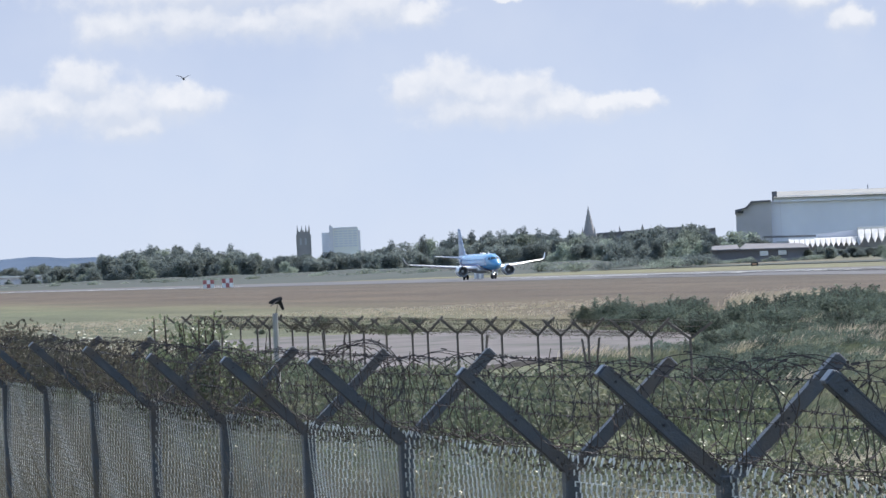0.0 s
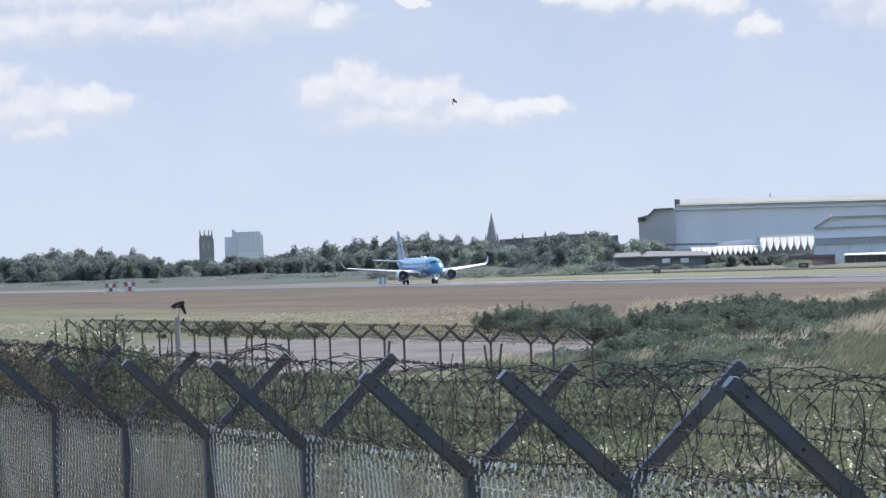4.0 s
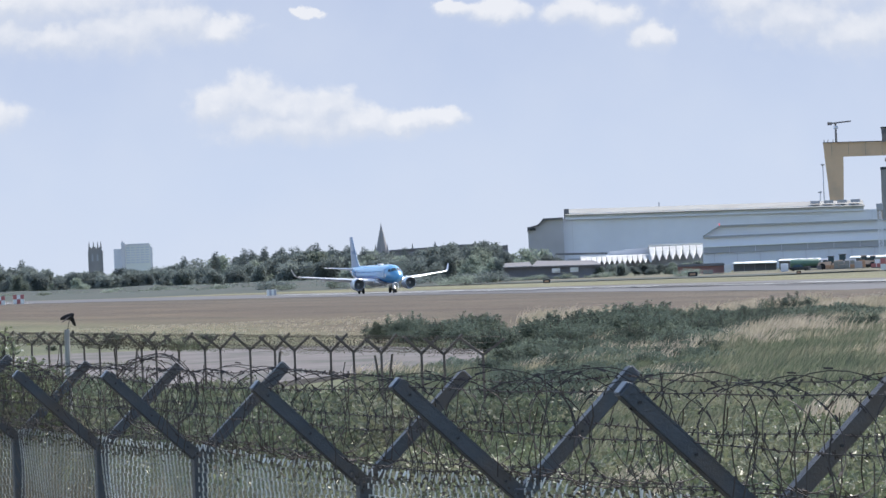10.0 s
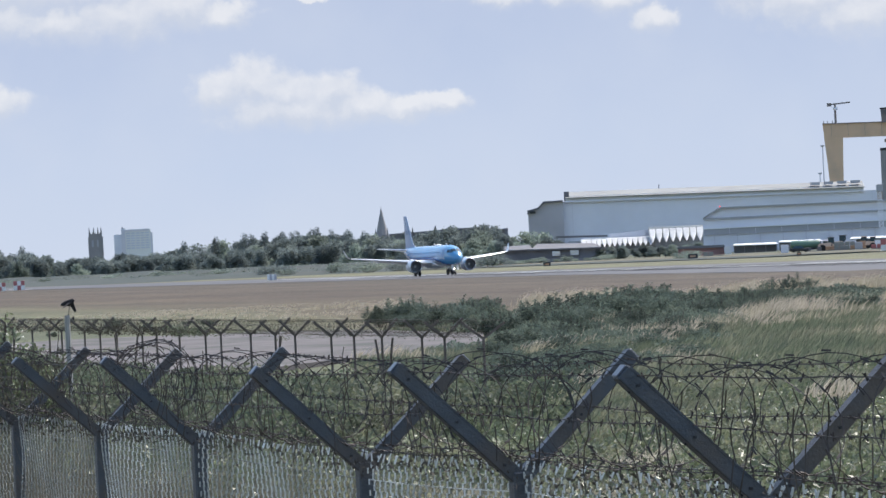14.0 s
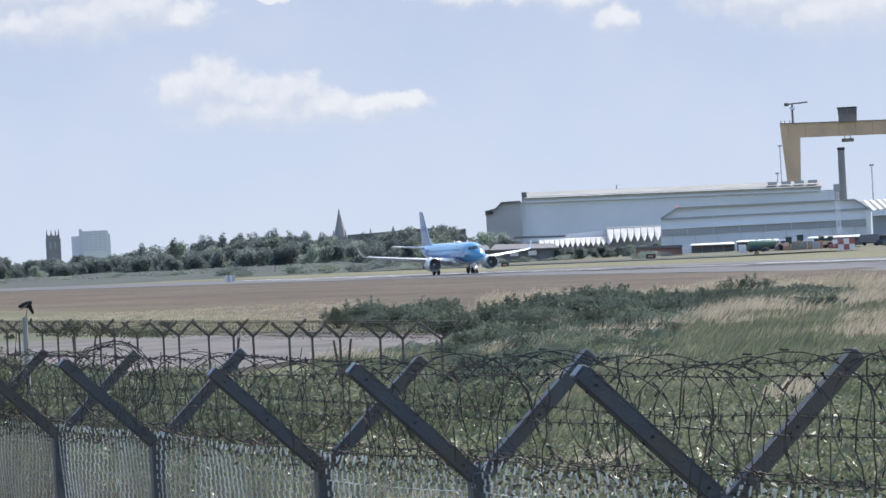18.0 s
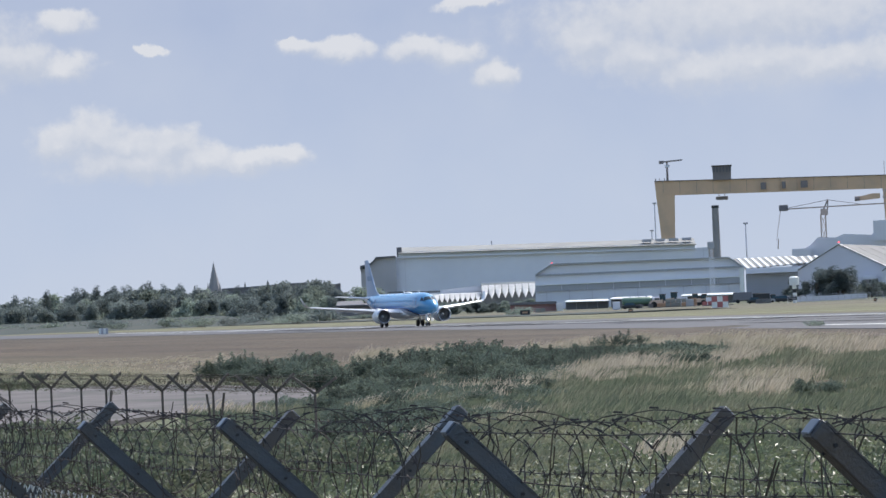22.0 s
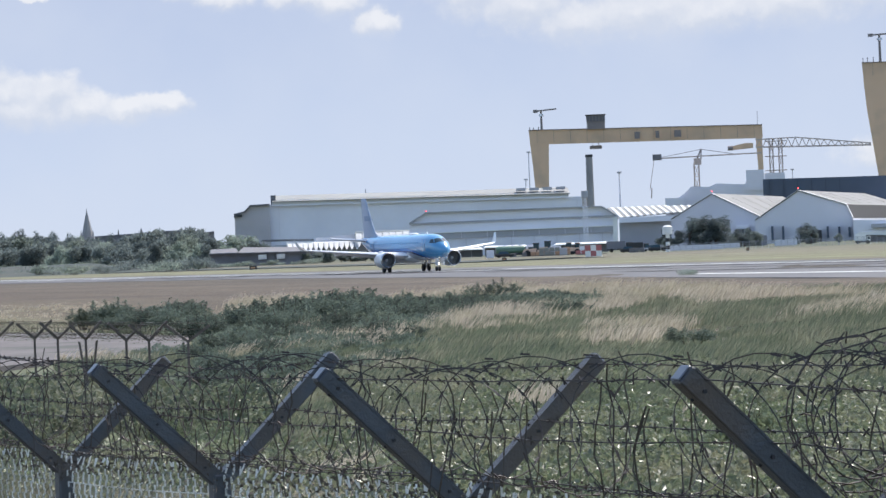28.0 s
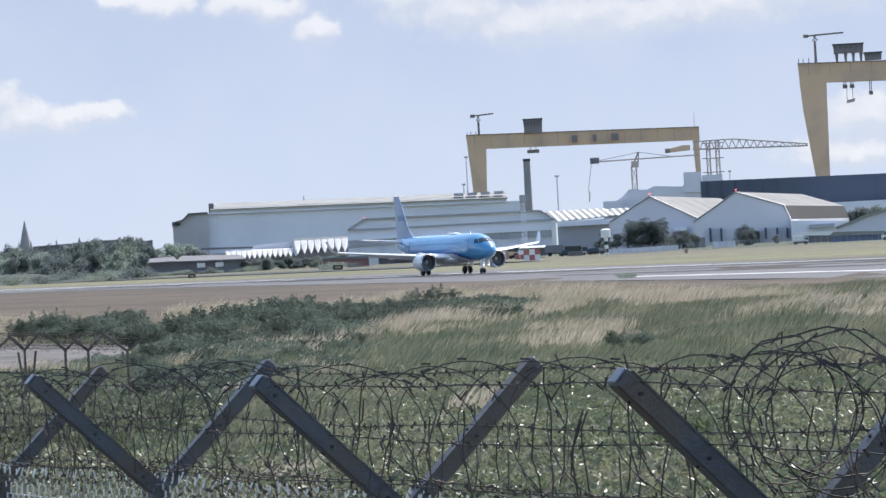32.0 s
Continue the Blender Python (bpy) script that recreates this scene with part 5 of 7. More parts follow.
def gable_shed(dist, left, left_el, peak, peak_el, right, right_el, knee, ridge_az, ridge_el, label):
    b = building("gabled_shed", label, "shed")
    front, _ = facade(dist, [(left, None), (right, None), (right, right_el)] + ([knee] if knee else []) + [(peak, peak_el), (left, left_el)], 1)
    p0 = at(peak, dist, up(peak_el, dist))
    far_d = dist * 1.16
    p1 = at(ridge_az, far_d, up(ridge_el, far_d))
    p1.z = p0.z
    run = p1 - p0
    bm = bmesh.new()
    prism(bm, front, run)
    part("wall", bm, M_clad2, b, flat=True)
    roof = [front[2]] + ([front[3]] if knee else []) + [front[-2], front[-1]]
    lift = Vector((0, 0, 0.12))
    for i in range(len(roof) - 1):
        a, c = roof[i] + lift, roof[i + 1] + lift
        bm = bmesh.new()
        over = run.normalized() * -0.5
        prism(bm, [a + over, c + over, c + run, a + run], (0, 0, 0.15))
        sheet = part("roof", bm, M_roof2 if i else (M_slate if knee else M_roof2), b, flat=True)
        bm = bmesh.new()
        prism(bm, [a + over * 1.3 + Vector((0, 0, 0.16)), c + over * 1.3 + Vector((0, 0, 0.16)), c - over * 2 + Vector((0, 0, 0.2)), a - over * 2 + Vector((0, 0, 0.2))], (0, 0, 0.12))
        part("verge", bm, M_white, sheet, flat=True)
    # skylight strips on the roof
    for i in range(1, 6):
        q = p0.lerp(front[2 if not knee else 3], 0.5) + run * (i / 6.2) + lift
        s = (front[2 if not knee else 3] - p0) * 0.36
        bm = bmesh.new()
        prism(bm, [q - s, q + s, q + s + run * 0.03, q - s + run * 0.03], (0, 0, 0.2))
        part("skylight", bm, M_roof2, b, flat=True)
    bm = bmesh.new()
    bmesh.ops.create_uvsphere(bm, u_segments=8, v_segments=6, radius=0.2, matrix=Matrix.Translation(p0 + Vector((0, 0, 0.95))))
    part("obstacle_light", bm, M_beacon, b, "red obstacle light")
    return b


sa = gable_shed(1180, 5.28, 0.285, 5.94, 0.662, 6.72, 0.25, None, 7.05, 0.6, "pale gabled shed with a grey sheet roof")
for k in range(4):
    a = 6.28 + k * 0.11
    block("window", sa, 1178, slab(a, a + 0.03, -0.04, 0.09), 2, M_navy)
block("door", sa, 1177, slab(6.30, 6.5, 0.1, 0.16), 3, M_clad)
sb = gable_shed(1120, 6.60, 0.215, 7.30, 0.655, 8.14, 0.185, (8.05, 0.40), 8.34, 0.61, "large gabled hangar with a grey sheet roof")
for k, a in enumerate((6.85, 7.02, 7.30, 7.44, 7.72, 7.90, 8.06)):
    block("window", sb, 1118, slab(a, a + 0.035, -0.10, 0.12 - 0.01 * k), 2, M_navy)
block("door", sb, 1117.5, slab(7.50, 7.64, None, 0.03), 2, M_dark)
block("lean_to", sb, 1110, [(8.14, None), (9.02, None), (9.02, 0.12), (8.14, 0.17)], 30, M_clad)
block("side_band", sb, 1108, slab(8.42, 8.82, 0.03, 0.09), 2, M_band)
low = building("low_store", "low brick store with a white roof", "shed")
block("wall", low, 900, slab(8.16, 8.80, None, -0.08), 10, M_brick)
block("roof", low, 898, [(8.14, -0.07), (8.82, -0.10), (8.75, -0.04), (8.25, -0.03)], 12, M_white)
bl = building("blue_store", "low blue-clad store beside the grass", "shed")
block("wall", bl, 860, slab(8.75, 9.62, None, -0.10), 12, M_bluep)
block("roof", bl, 858, [(8.73, -0.10), (9.64, -0.12), (9.6, -0.07), (8.8, -0.045)], 14, M_roof)
gb = building("grey_store", "pale grey shed with a shallow gable", "shed")
block("wall", gb, 1000, [(8.85, None), (10.6, None), (10.6, 0.10), (9.75, 0.26), (9.3, 0.16), (8.85, 0.0)], 30, M_clad2)
block("roof", gb, 999, [(8.84, 0.0), (9.3, 0.16), (9.75, 0.26), (10.6, 0.10), (10.6, 0.13), (9.75, 0.29), (9.3, 0.19), (8.84, 0.03)], 31, M_roof)

dk = building("dark_hall", "long dark navy dockside hall", "industrial hall")
block("wall", dk, 1800, [(6.75, None), (10.8, None), (10.8, 0.82), (6.75, 0.865)], 60, M_navy)
block("base_wall", dk, 1780, slab(8.4, 10.8, None, 0.42), 18, M_clad)
for k in range(18):
    a = 6.85 + k * 0.22
    block("cladding_seam", dk, 1799, slab(a, a + 0.008, 0.2, 0.85 - (a - 6.75) * 0.011), 0.8, M_seam)
gr = building("dock_building", "pale grey stepped dockside building", "industrial building")
block("wall", gr, 2150, [(5.32, None), (6.78, None), (6.78, 0.84), (6.50, 0.84), (6.46, 0.80), (6.02, 0.83), (5.90, 0.78), (5.62, 0.80), (5.52, 0.70), (5.36, 0.60)], 40, M_clad2)
block("tower_block", gr, 2148, slab(6.49, 6.77, 0.7, 1.02), 30, M_clad2)
block("tower_block", gr, 2150, slab(6.78, 7.1, 0.7, 0.96), 30, M_clad2)
block("low_block", gr, 2140, slab(5.2, 5.5, None, 0.63), 30, M_clad2)

# chimney and masts
ch = thing("chimney", "tall dark cylindrical chimney", "chimney")
c = at(4.025, 1700)
bm = bmesh.new()
rod(bm, (c.x, c.y, -0.3), (c.x, c.y, up(1.36, 1700)), 1.9, 1.6, 24)
part("shaft", bm, M_stone, ch)
bm = bmesh.new()
rod(bm, (c.x, c.y, up(1.33, 1700)), (c.x, c.y, up(1.372, 1700)), 1.75, 1.75, 24)
part("rim", bm, M_dark, ch)


def mast(az, el_top, dist, r, label, head=True, name="light_mast"):
    t = thing(name, label, "mast")
    p = at(az, dist)
    bm = bmesh.new()
    rod(bm, (p.x, p.y, -0.3), (p.x, p.y, up(el_top, dist)), r, r * 0.6, 8)
    part("pole", bm, M_clad2, t)
    if head:
        bm = bmesh.new()
        z = up(el_top, dist)
        box(bm, (p.x - 2.2 * r, p.y - 1, z - 0.5), (p.x + 2.2 * r, p.y + 1, z + 0.5), bevel=0.15)
        part("lamp_head", bm, M_band, t)
    return t


mast(4.49, 1.07, 2000, 0.55, "tall grey floodlight mast")
mast(3.07, 1.45, 2450, 0.6, "tall grey floodlight mast")
mast(3.01, 1.02, 2450, 0.6, "tall grey floodlight mast")
mast(7.22, 1.0, 2500, 0.5, "tall grey floodlight mast")


def lattice(bm, a, b, width, bays, r):
    """A square lattice between two points."""
    a, b = Vector(a), Vector(b)
    d = b - a
    q = d.to_track_quat("Z", "X").to_matrix()
    cs = [q @ Vector((sx * width / 2, sy * width / 2, 0)) for sx, sy in ((-1, -1), (1, -1), (1, 1), (-1, 1))]
    for c_ in cs:
        beam(bm, a + c_, b + c_, r)
    for k in range(bays):
        p, s = a + d * (k / bays), a + d * ((k + 1) / bays)
        for i in range(4):
            j = (i + 1) % 4
            beam(bm, p + cs[i], s + cs[j], r * 0.7)
            beam(bm, s + cs[i], s + cs[j], r * 0.7)


rm = thing("radio_mast", "red and white lattice radio mast", "mast")
p = at(3.93, 1120)
zz = up(0.80, 1120)
for k in range(4):
    bm = bmesh.new()
    lattice(bm, (p.x, p.y, -0.3 + (zz + 0.3) * k / 4), (p.x, p.y, -0.3 + (zz + 0.3) * (k + 1) / 4), 1.25, 4, 0.2)
    part("section", bm, M_lattice if k == 3 else M_clad, rm, flat=True)
bm = bmesh.new()
box(bm, (p.x - 1.0, p.y - 1, zz - 2.2), (p.x + 1.0, p.y + 1, zz), bevel=0.1)
part("platform", bm, M_band, rm)

# church tower, spire and the hospital block
tw = thing("church_tower", "sooty stone church tower with corner pinnacles", "church tower")
D5 = 2400
block("shaft", tw, D5, slab(-8.575, -8.365, None, 0.625), 9, M_stone)
for a in (-8.575, -8.507, -8.44, -8.39):
    block("pinnacle", tw, D5, [(a, 0.60), (a + 0.026, 0.60), (a + 0.022, 0.68), (a + 0.013, 0.735), (a + 0.004, 0.68)], 1.5, M_stone)
for k in range(5):
    a = -8.56 + k * 0.04
    block("merlon", tw, D5 - 0.3, slab(a, a + 0.02, 0.62, 0.645), 0.8, M_stone)
# openings in mid grey, with the haze put into their colour
for a in (-8.53, -8.45):
    block("belfry_opening", tw, D5 - 0.4, [(a, 0.42), (a + 0.028, 0.42), (a + 0.028, 0.51), (a + 0.014, 0.535), (a, 0.51)], 0.6, M_band)
for a in (-8.585, -8.368):
    block("buttress", tw, D5 - 0.8, slab(a, a + 0.018, None, 0.58), 2, M_stone)
sp = thing("church_spire", "slender dark stone church spire", "church spire")
D6 = 2300
s0 = at(-3.945, D6)
bm = bmesh.new()
rod(bm, (s0.x, s0.y, up(0.38, D6)), (s0.x, s0.y, up(0.815, D6)), 4.0, 0.12, 8)
part("spire", bm, M_stone, sp, flat=True)
bm = bmesh.new()
box(bm, (s0.x - 4.4, s0.y - 4.4, -0.3), (s0.x + 4.4, s0.y + 4.4, up(0.385, D6)))
part("tower", bm, M_stone, sp, flat=True)
for sx in (-1, 1):
    bm = bmesh.new()
    rod(bm, (s0.x + sx * 3.8, s0.y - 3.8, up(0.37, D6)), (s0.x + sx * 3.8, s0.y - 3.8, up(0.50, D6)), 0.9, 0.05, 6)
    part("pinnacle", bm, M_stone, sp, flat=True)
bm = bmesh.new()
rod(bm, (s0.x, s0.y, up(0.81, D6)), (s0.x, s0.y, up(0.835, D6)), 0.1, n=5)
part("finial", bm, M_stone, sp)
hp = building("hospital_block", "pale blue-grey glazed high-rise block", "high-rise")
D7 = 3400
block("wall", hp, D7, slab(-8.03, -7.60, None, 0.655), 20, M_white)
block("wing_block", hp, D7 + 4, slab(-8.18, -8.02, None, 0.595), 20, M_clad)
block("stair_tower", hp, D7 - 2, slab(-8.06, -8.0, None, 0.69), 12, M_clad2)
block("side_wall", hp, D7 + 1, slab(-7.61, -7.57, None, 0.61), 20, M_clad2)
block("parapet", hp, D7 - 1, slab(-8.0, -7.62, 0.64, 0.668), 10, M_clad2)
block("roof_mast", hp, D7, slab(-8.05, -8.03, 0.68, 0.715), 2, M_band)
for j in range(7):
    for k in range(5):
        a = -7.985 + k * 0.075
        block("window", hp, D7 - 0.8, slab(a, a + 0.062, 0.36 + j * 0.039, 0.384 + j * 0.039), 1, M_glass)

# long roofs and little chimneys behind the wood
for a0, a1, e0, e1, d, nm, lb in ((-3.83, -3.0, 0.39, 0.415, 2000, "long_roof", "long flat-roofed brick building behind trees"), (-2.33, -1.95, 0.365, 0.395, 2000, "flat_block", "flat-roofed brick building behind trees"),
                                  (-3.0, -2.35, 0.425, 0.435, 1900, "flat_block", "flat-roofed brick building behind trees")):
    b = building(nm, lb)
    block("wall", b, d, [(a0, None), (a1, None), (a1, e1), (a0, e0)], 20, M_brick)
    block("parapet", b, d - 1, [(a0, e0 - 0.015), (a1, e1 - 0.015), (a1, e1 + 0.008), (a0, e0 + 0.008)], 20, M_brick)
for a, e, w in ((-3.46, 0.50, 0.012), (-3.10, 0.51, 0.02), (-6.60, 0.48, 0.014), (-5.98, 0.46, 0.03), (-5.79, 0.485, 0.03)):
    t = thing("spirelet", "small dark turret over the roofs", "turret")
    block("shaft", t, 2100, slab(a - w, a + w, None, e - 0.07), 2, M_stone)
    block("cap", t, 2099, [(a - w * 1.2, e - 0.075), (a + w * 1.2, e - 0.075), (a, e)], 3, M_stone)

# ---- the two gantry cranes and the jib cranes ----


def gantry(D, a0, a1, top0, top1, bot0, bot1, leg_in, leg_lo, right_leg, label):
    g = thing("gantry_crane", label, "gantry crane")
    block("girder", g, D, [(a0 + 0.02, bot0), (a1, bot1), (a1, top1), (a0, top0)], 9, M_yellow, "yellow box girder")
    block("wide_leg", g, D, [(a0 + 0.015, bot0 + 0.03), (leg_in, bot0 + 0.03), (leg_lo[1], 0.6), (leg_lo[1] - 0.01, None), (leg_lo[0] + 0.03, None), (leg_lo[0], 0.6), (a0 + 0.05, 1.2 if D > 2400 else 1.9)], 10, M_yellow, "broad tapered yellow leg")
    for sx in (0, 1):
        block("slim_leg", g, D + 14 * sx, [(right_leg[0], bot1 + 0.01), (right_leg[1], bot1 + 0.01), (right_leg[3], None), (right_leg[2], None)], 4, M_yellow)
    block("girder_rail", g, D - 1, [(a0, top0 - 0.004), (a1, top1 - 0.004), (a1, top1 + 0.008), (a0, top0 + 0.008)], 1, M_grime)
    n = 14
    for k in range(n):
        a = a0 + (a1 - a0) * (k + 0.5) / n
        e = top0 + (top1 - top0) * (k + 0.5) / n
        block("girder_seam", g, D - 3, slab(a, a + 0.004, e - 0.2, e - 0.01), 0.6, M_grime)
    return g


def trolley(g, D, a0, a1, e0, e1):
    t = block("trolley", g, D, [(a0 + 0.01, e0), (a1 - 0.01, e0), (a1 - 0.005, e0 + (e1 - e0) * 0.45), (a1, e1), (a0, e1), (a0 + 0.01, e0 + (e1 - e0) * 0.45)], 11, M_grime, "dark machinery house")
    for k in range(6):
        a = a0 + (a1 - a0) * (k + 0.3) / 6
        block("panel", t, D - 0.7, slab(a, a + (a1 - a0) * 0.1, e0 + (e1 - e0) * 0.55, e1 - 0.02), 0.7, M_brown)
    block("roof_edge", t, D - 1, slab(a0 - 0.008, a1 + 0.008, e1 - 0.008, e1 + 0.006), 12, M_dark)


def hook(g, D, az, e0, e1, w):
    p = at(az, D)
    bm = bmesh.new()
    for s in (-1, 1):
        rod(bm, (p.x + s * w * 0.4, p.y, up(e1, D)), (p.x + s * w * 0.5, p.y, up(e0, D) + 2), 0.28, n=5)
    box(bm, (p.x - w, p.y - 1, up(e0, D)), (p.x + w, p.y + 1, up(e0, D) + 2.6), bevel=0.4)
    part("hook_block", bm, M_grime, g)


def top_crane(g, D, az, e0, e1, a_l, a_r):
    p = at(az, D)
    bm = bmesh.new()
    rod(bm, (p.x, p.y, up(e0, D)), (p.x, p.y, up(e1, D)), 0.9, 0.7, 8)
    part("service_mast", bm, M_grime, g)
    bm = bmesh.new()
    beam(bm, at(a_l, D, up(e1 - 0.005, D)), at(a_r, D, up(e1 + 0.02, D)), 1.0, 1.6)
    box(bm, at(a_l, D, up(e1 - 0.03, D)) - Vector((0, 1, 0)), at(a_l + 0.07, D, up(e1 + 0.02, D)) + Vector((0, 1, 0)))
    part("service_jib", bm, M_grime, g)
    bm = bmesh.new()
    box(bm, (p.x - 1.6, p.y - 1, up(e1 - 0.09, D)), (p.x + 1.8, p.y + 1, up(e1 - 0.05, D)), bevel=0.2)
    part("service_cab", bm, M_clad, g)


DL = 2700
gl = gantry(DL, 3.085, 6.775, 1.795, 1.727, 1.570, 1.522, 3.40, (3.175, 3.365), (6.665, 6.765, 6.735, 6.78), "giant yellow gantry crane behind the halls")
trolley(gl, DL - 4, 4.0, 4.305, 1.77, 1.998)
top_crane(gl, DL - 3, 3.295, 1.79, 2.095, 3.17, 3.54)
hook(gl, DL + 4, 4.14, 1.455, 1.60, 4.5)
# three plain dark marks on the girder
for a, w in ((4.80, 0.085), (5.12, 0.06), (5.44, 0.11)):
    block("girder_mark", gl, DL - 4, slab(a - w / 2, a + w / 2, 1.59, 1.70), 1, M_grime, "plain dark mark on the girder")
for a in (3.1, 3.16, 3.24):
    block("rail_post", gl, DL, slab(a, a + 0.012, 1.79, 1.84), 1, M_grime)
block("aerial", gl, DL, slab(6.70, 6.706, 1.72, 1.95), 0.4, M_grime)
DR = 2330
gr2 = gantry(DR, 8.375, 13.0, 2.632, 2.52, 2.325, 2.22, 8.815, (8.60, 8.79), (12.8, 12.95, 12.9, 12.99), "nearer giant yellow gantry crane")
trolley(gr2, DR - 4, 8.94, 9.42, 2.76, 2.90)
for a in (8.98, 9.12, 9.24, 9.36):
    block("trolley_leg", gr2, DR - 3, [(a, 2.62), (a + 0.03, 2.62), (a + 0.045, 2.77), (a - 0.015, 2.77)], 3, M_grime)
trolley(gr2, DR - 3, 9.42, 9.70, 2.63, 2.745)
top_crane(gr2, DR - 3, 8.665, 2.63, 3.06, 8.49, 9.12)
for a in (8.39, 8.46, 8.55):
    block("rail_post", gr2, DR, slab(a, a + 0.012, 2.62, 2.71), 1, M_grime)
for a in (9.10, 9.21):
    hook(gr2, DR + 4, a, 2.20, 2.36, 1.4)
block("spreader", gr2, DR + 4, [(9.11, 1.97), (9.24, 1.99), (9.25, 2.04), (9.12, 2.015)], 3, M_lattice)
for a in (9.12, 9.21):
    block("sling", gr2, DR + 4, slab(a, a + 0.008, 2.0, 2.24), 0.4, M_grime)
hook(gr2, DR + 4, 9.50, 2.08, 2.36, 1.2)


def jib_crane_small():
    t = thing("tower_crane", "pale tower crane with a hanging luffing rope", "tower crane")
    D = 2250
    bm = bmesh.new()
    lattice(bm, at(5.715, D, -0.3), at(5.715, D, up(1.16, D)), 3.0, 6, 0.5)
    part("mast", bm, M_lattice, t, flat=True)
    bm = bmesh.new()
    box(bm, at(5.68, D, up(1.14, D)) - Vector((0, 2, 0)), at(5.79, D, up(1.24, D)) + Vector((0, 2, 0)))
    part("cab", bm, M_lattice, t, flat=True)
    bm = bmesh.new()
    beam(bm, at(5.10, D, up(1.262, D)), at(6.75, D, up(1.285, D)), 0.8)
    part("jib", bm, M_lattice, t, flat=True)
    bm = bmesh.new()
    beam(bm, at(5.72, D, up(1.22, D)), at(5.80, D, up(1.385, D)), 0.9)
    beam(bm, at(5.79, D, up(1.22, D)), at(5.80, D, up(1.385, D)), 0.7)
    part("head_frame", bm, M_grime, t, flat=True)
    bm = bmesh.new()
    beam(bm, at(5.80, D, up(1.38, D)), at(5.18, D, up(1.28, D)), 0.3)
    beam(bm, at(5.80, D, up(1.38, D)), at(6.3, D, up(1.29, D)), 0.3)
    part("tie_rope", bm, M_grime, t, flat=True)
    bm = bmesh.new()
    box(bm, at(5.03, D, up(1.235, D)) - Vector((0, 2, 0)), at(5.17, D, up(1.33, D)) + Vector((0, 2, 0)), bevel=0.3)
    part("counterweight", bm, M_brown, t, flat=True)
    bm = bmesh.new()
    beam(bm, at(5.05, D, up(1.24, D)), at(4.97, D, up(0.78, D)), 0.35)
    beam(bm, at(5.0, D, up(0.80, D)), at(4.985, D, up(0.64, D)), 0.7)
    part("hanging_rope", bm, M_lattice, t, flat=True)


def jib_crane_big():
    t = thing("hammerhead_crane", "lattice hammerhead dock crane with a yellow machinery house", "dock crane")
    D = 2300
    for a in (6.90, 7.045):
        bm = bmesh.new()
        lattice(bm, at(a, D, -0.3), at(a, D, up(1.50, D)), 2.2, 7, 0.45)
        part("mast", bm, M_lattice, t, flat=True)
    for e in (1.0, 1.22, 1.46):
        bm = bmesh.new()
        beam(bm, at(6.80, D, up(e, D)), at(7.14, D, up(e, D)), 0.6)
        part("platform", bm, M_lattice, t, flat=True)
    bm = bmesh.new()
    a0, a1 = 6.66, 8.47
    lo0, lo1 = 1.375, 1.335
    beam(bm, at(a0, D, up(lo0, D)), at(a1, D, up(lo1, D)), 0.9)
    beam(bm, at(a0, D, up(1.495, D)), at(7.3, D, up(1.505, D)), 0.7)
    beam(bm, at(7.3, D, up(1.505, D)), at(a1, D, up(1.365, D)), 0.7)
    n = 16
    for k in range(n):
        f0, f1 = k / n, (k + 1) / n
        x0, x1 = a0 + (a1 - a0) * f0, a0 + (a1 - a0) * f1
        top = lambda x: 1.50 if x < 7.3 else 1.505 - (x - 7.3) * 0.12
        bot = lambda x: lo0 + (lo1 - lo0) * (x - a0) / (a1 - a0)
        beam(bm, at(x0, D, up(bot(x0), D)), at((x0 + x1) / 2, D, up(top((x0 + x1) / 2), D)), 0.5)
        beam(bm, at((x0 + x1) / 2, D, up(top((x0 + x1) / 2), D)), at(x1, D, up(bot(x1), D)), 0.5)
    part("jib", bm, M_lattice, t, flat=True)
    block("machinery_house", t, D - 2, [(6.26, 1.345), (6.62, 1.37), (6.62, 1.445), (6.50, 1.45), (6.30, 1.41)], 6, M_yellow, "yellow machinery house")
    bm = bmesh.new()
    rod(bm, at(6.22, D - 2, up(1.375, D)), at(6.30, D - 2, up(1.378, D)), 1.5, 1.5, 12)
    part("counterweight_drum", bm, M_grime, t)


jib_crane_small()
jib_crane_big()

# ---- vegetation ----
FLIGHTS = []


def lump_points(lumps, n, rng_, inner=0.55):
    """Points in the outer shells of several lumps (x, y, z, rx, rz)."""
    out = []
    wts = [l_[3] ** 2 for l_ in lumps]
    for _ in range(n):
        x, y, z, rx, rz = rng_.choices(lumps, wts)[0]
        d = Vector((rng_.gauss(0, 1), rng_.gauss(0, 1), rng_.gauss(0, 1))).normalized()
        r = rng_.uniform(inner, 1.05) * (1 + 0.25 * noise.noise(d * 2.5 + Vector((x, y, z))))
        out.append((x + d.x * rx * r, y + d.y * rx * r, z + d.z * rz * r))
    return out


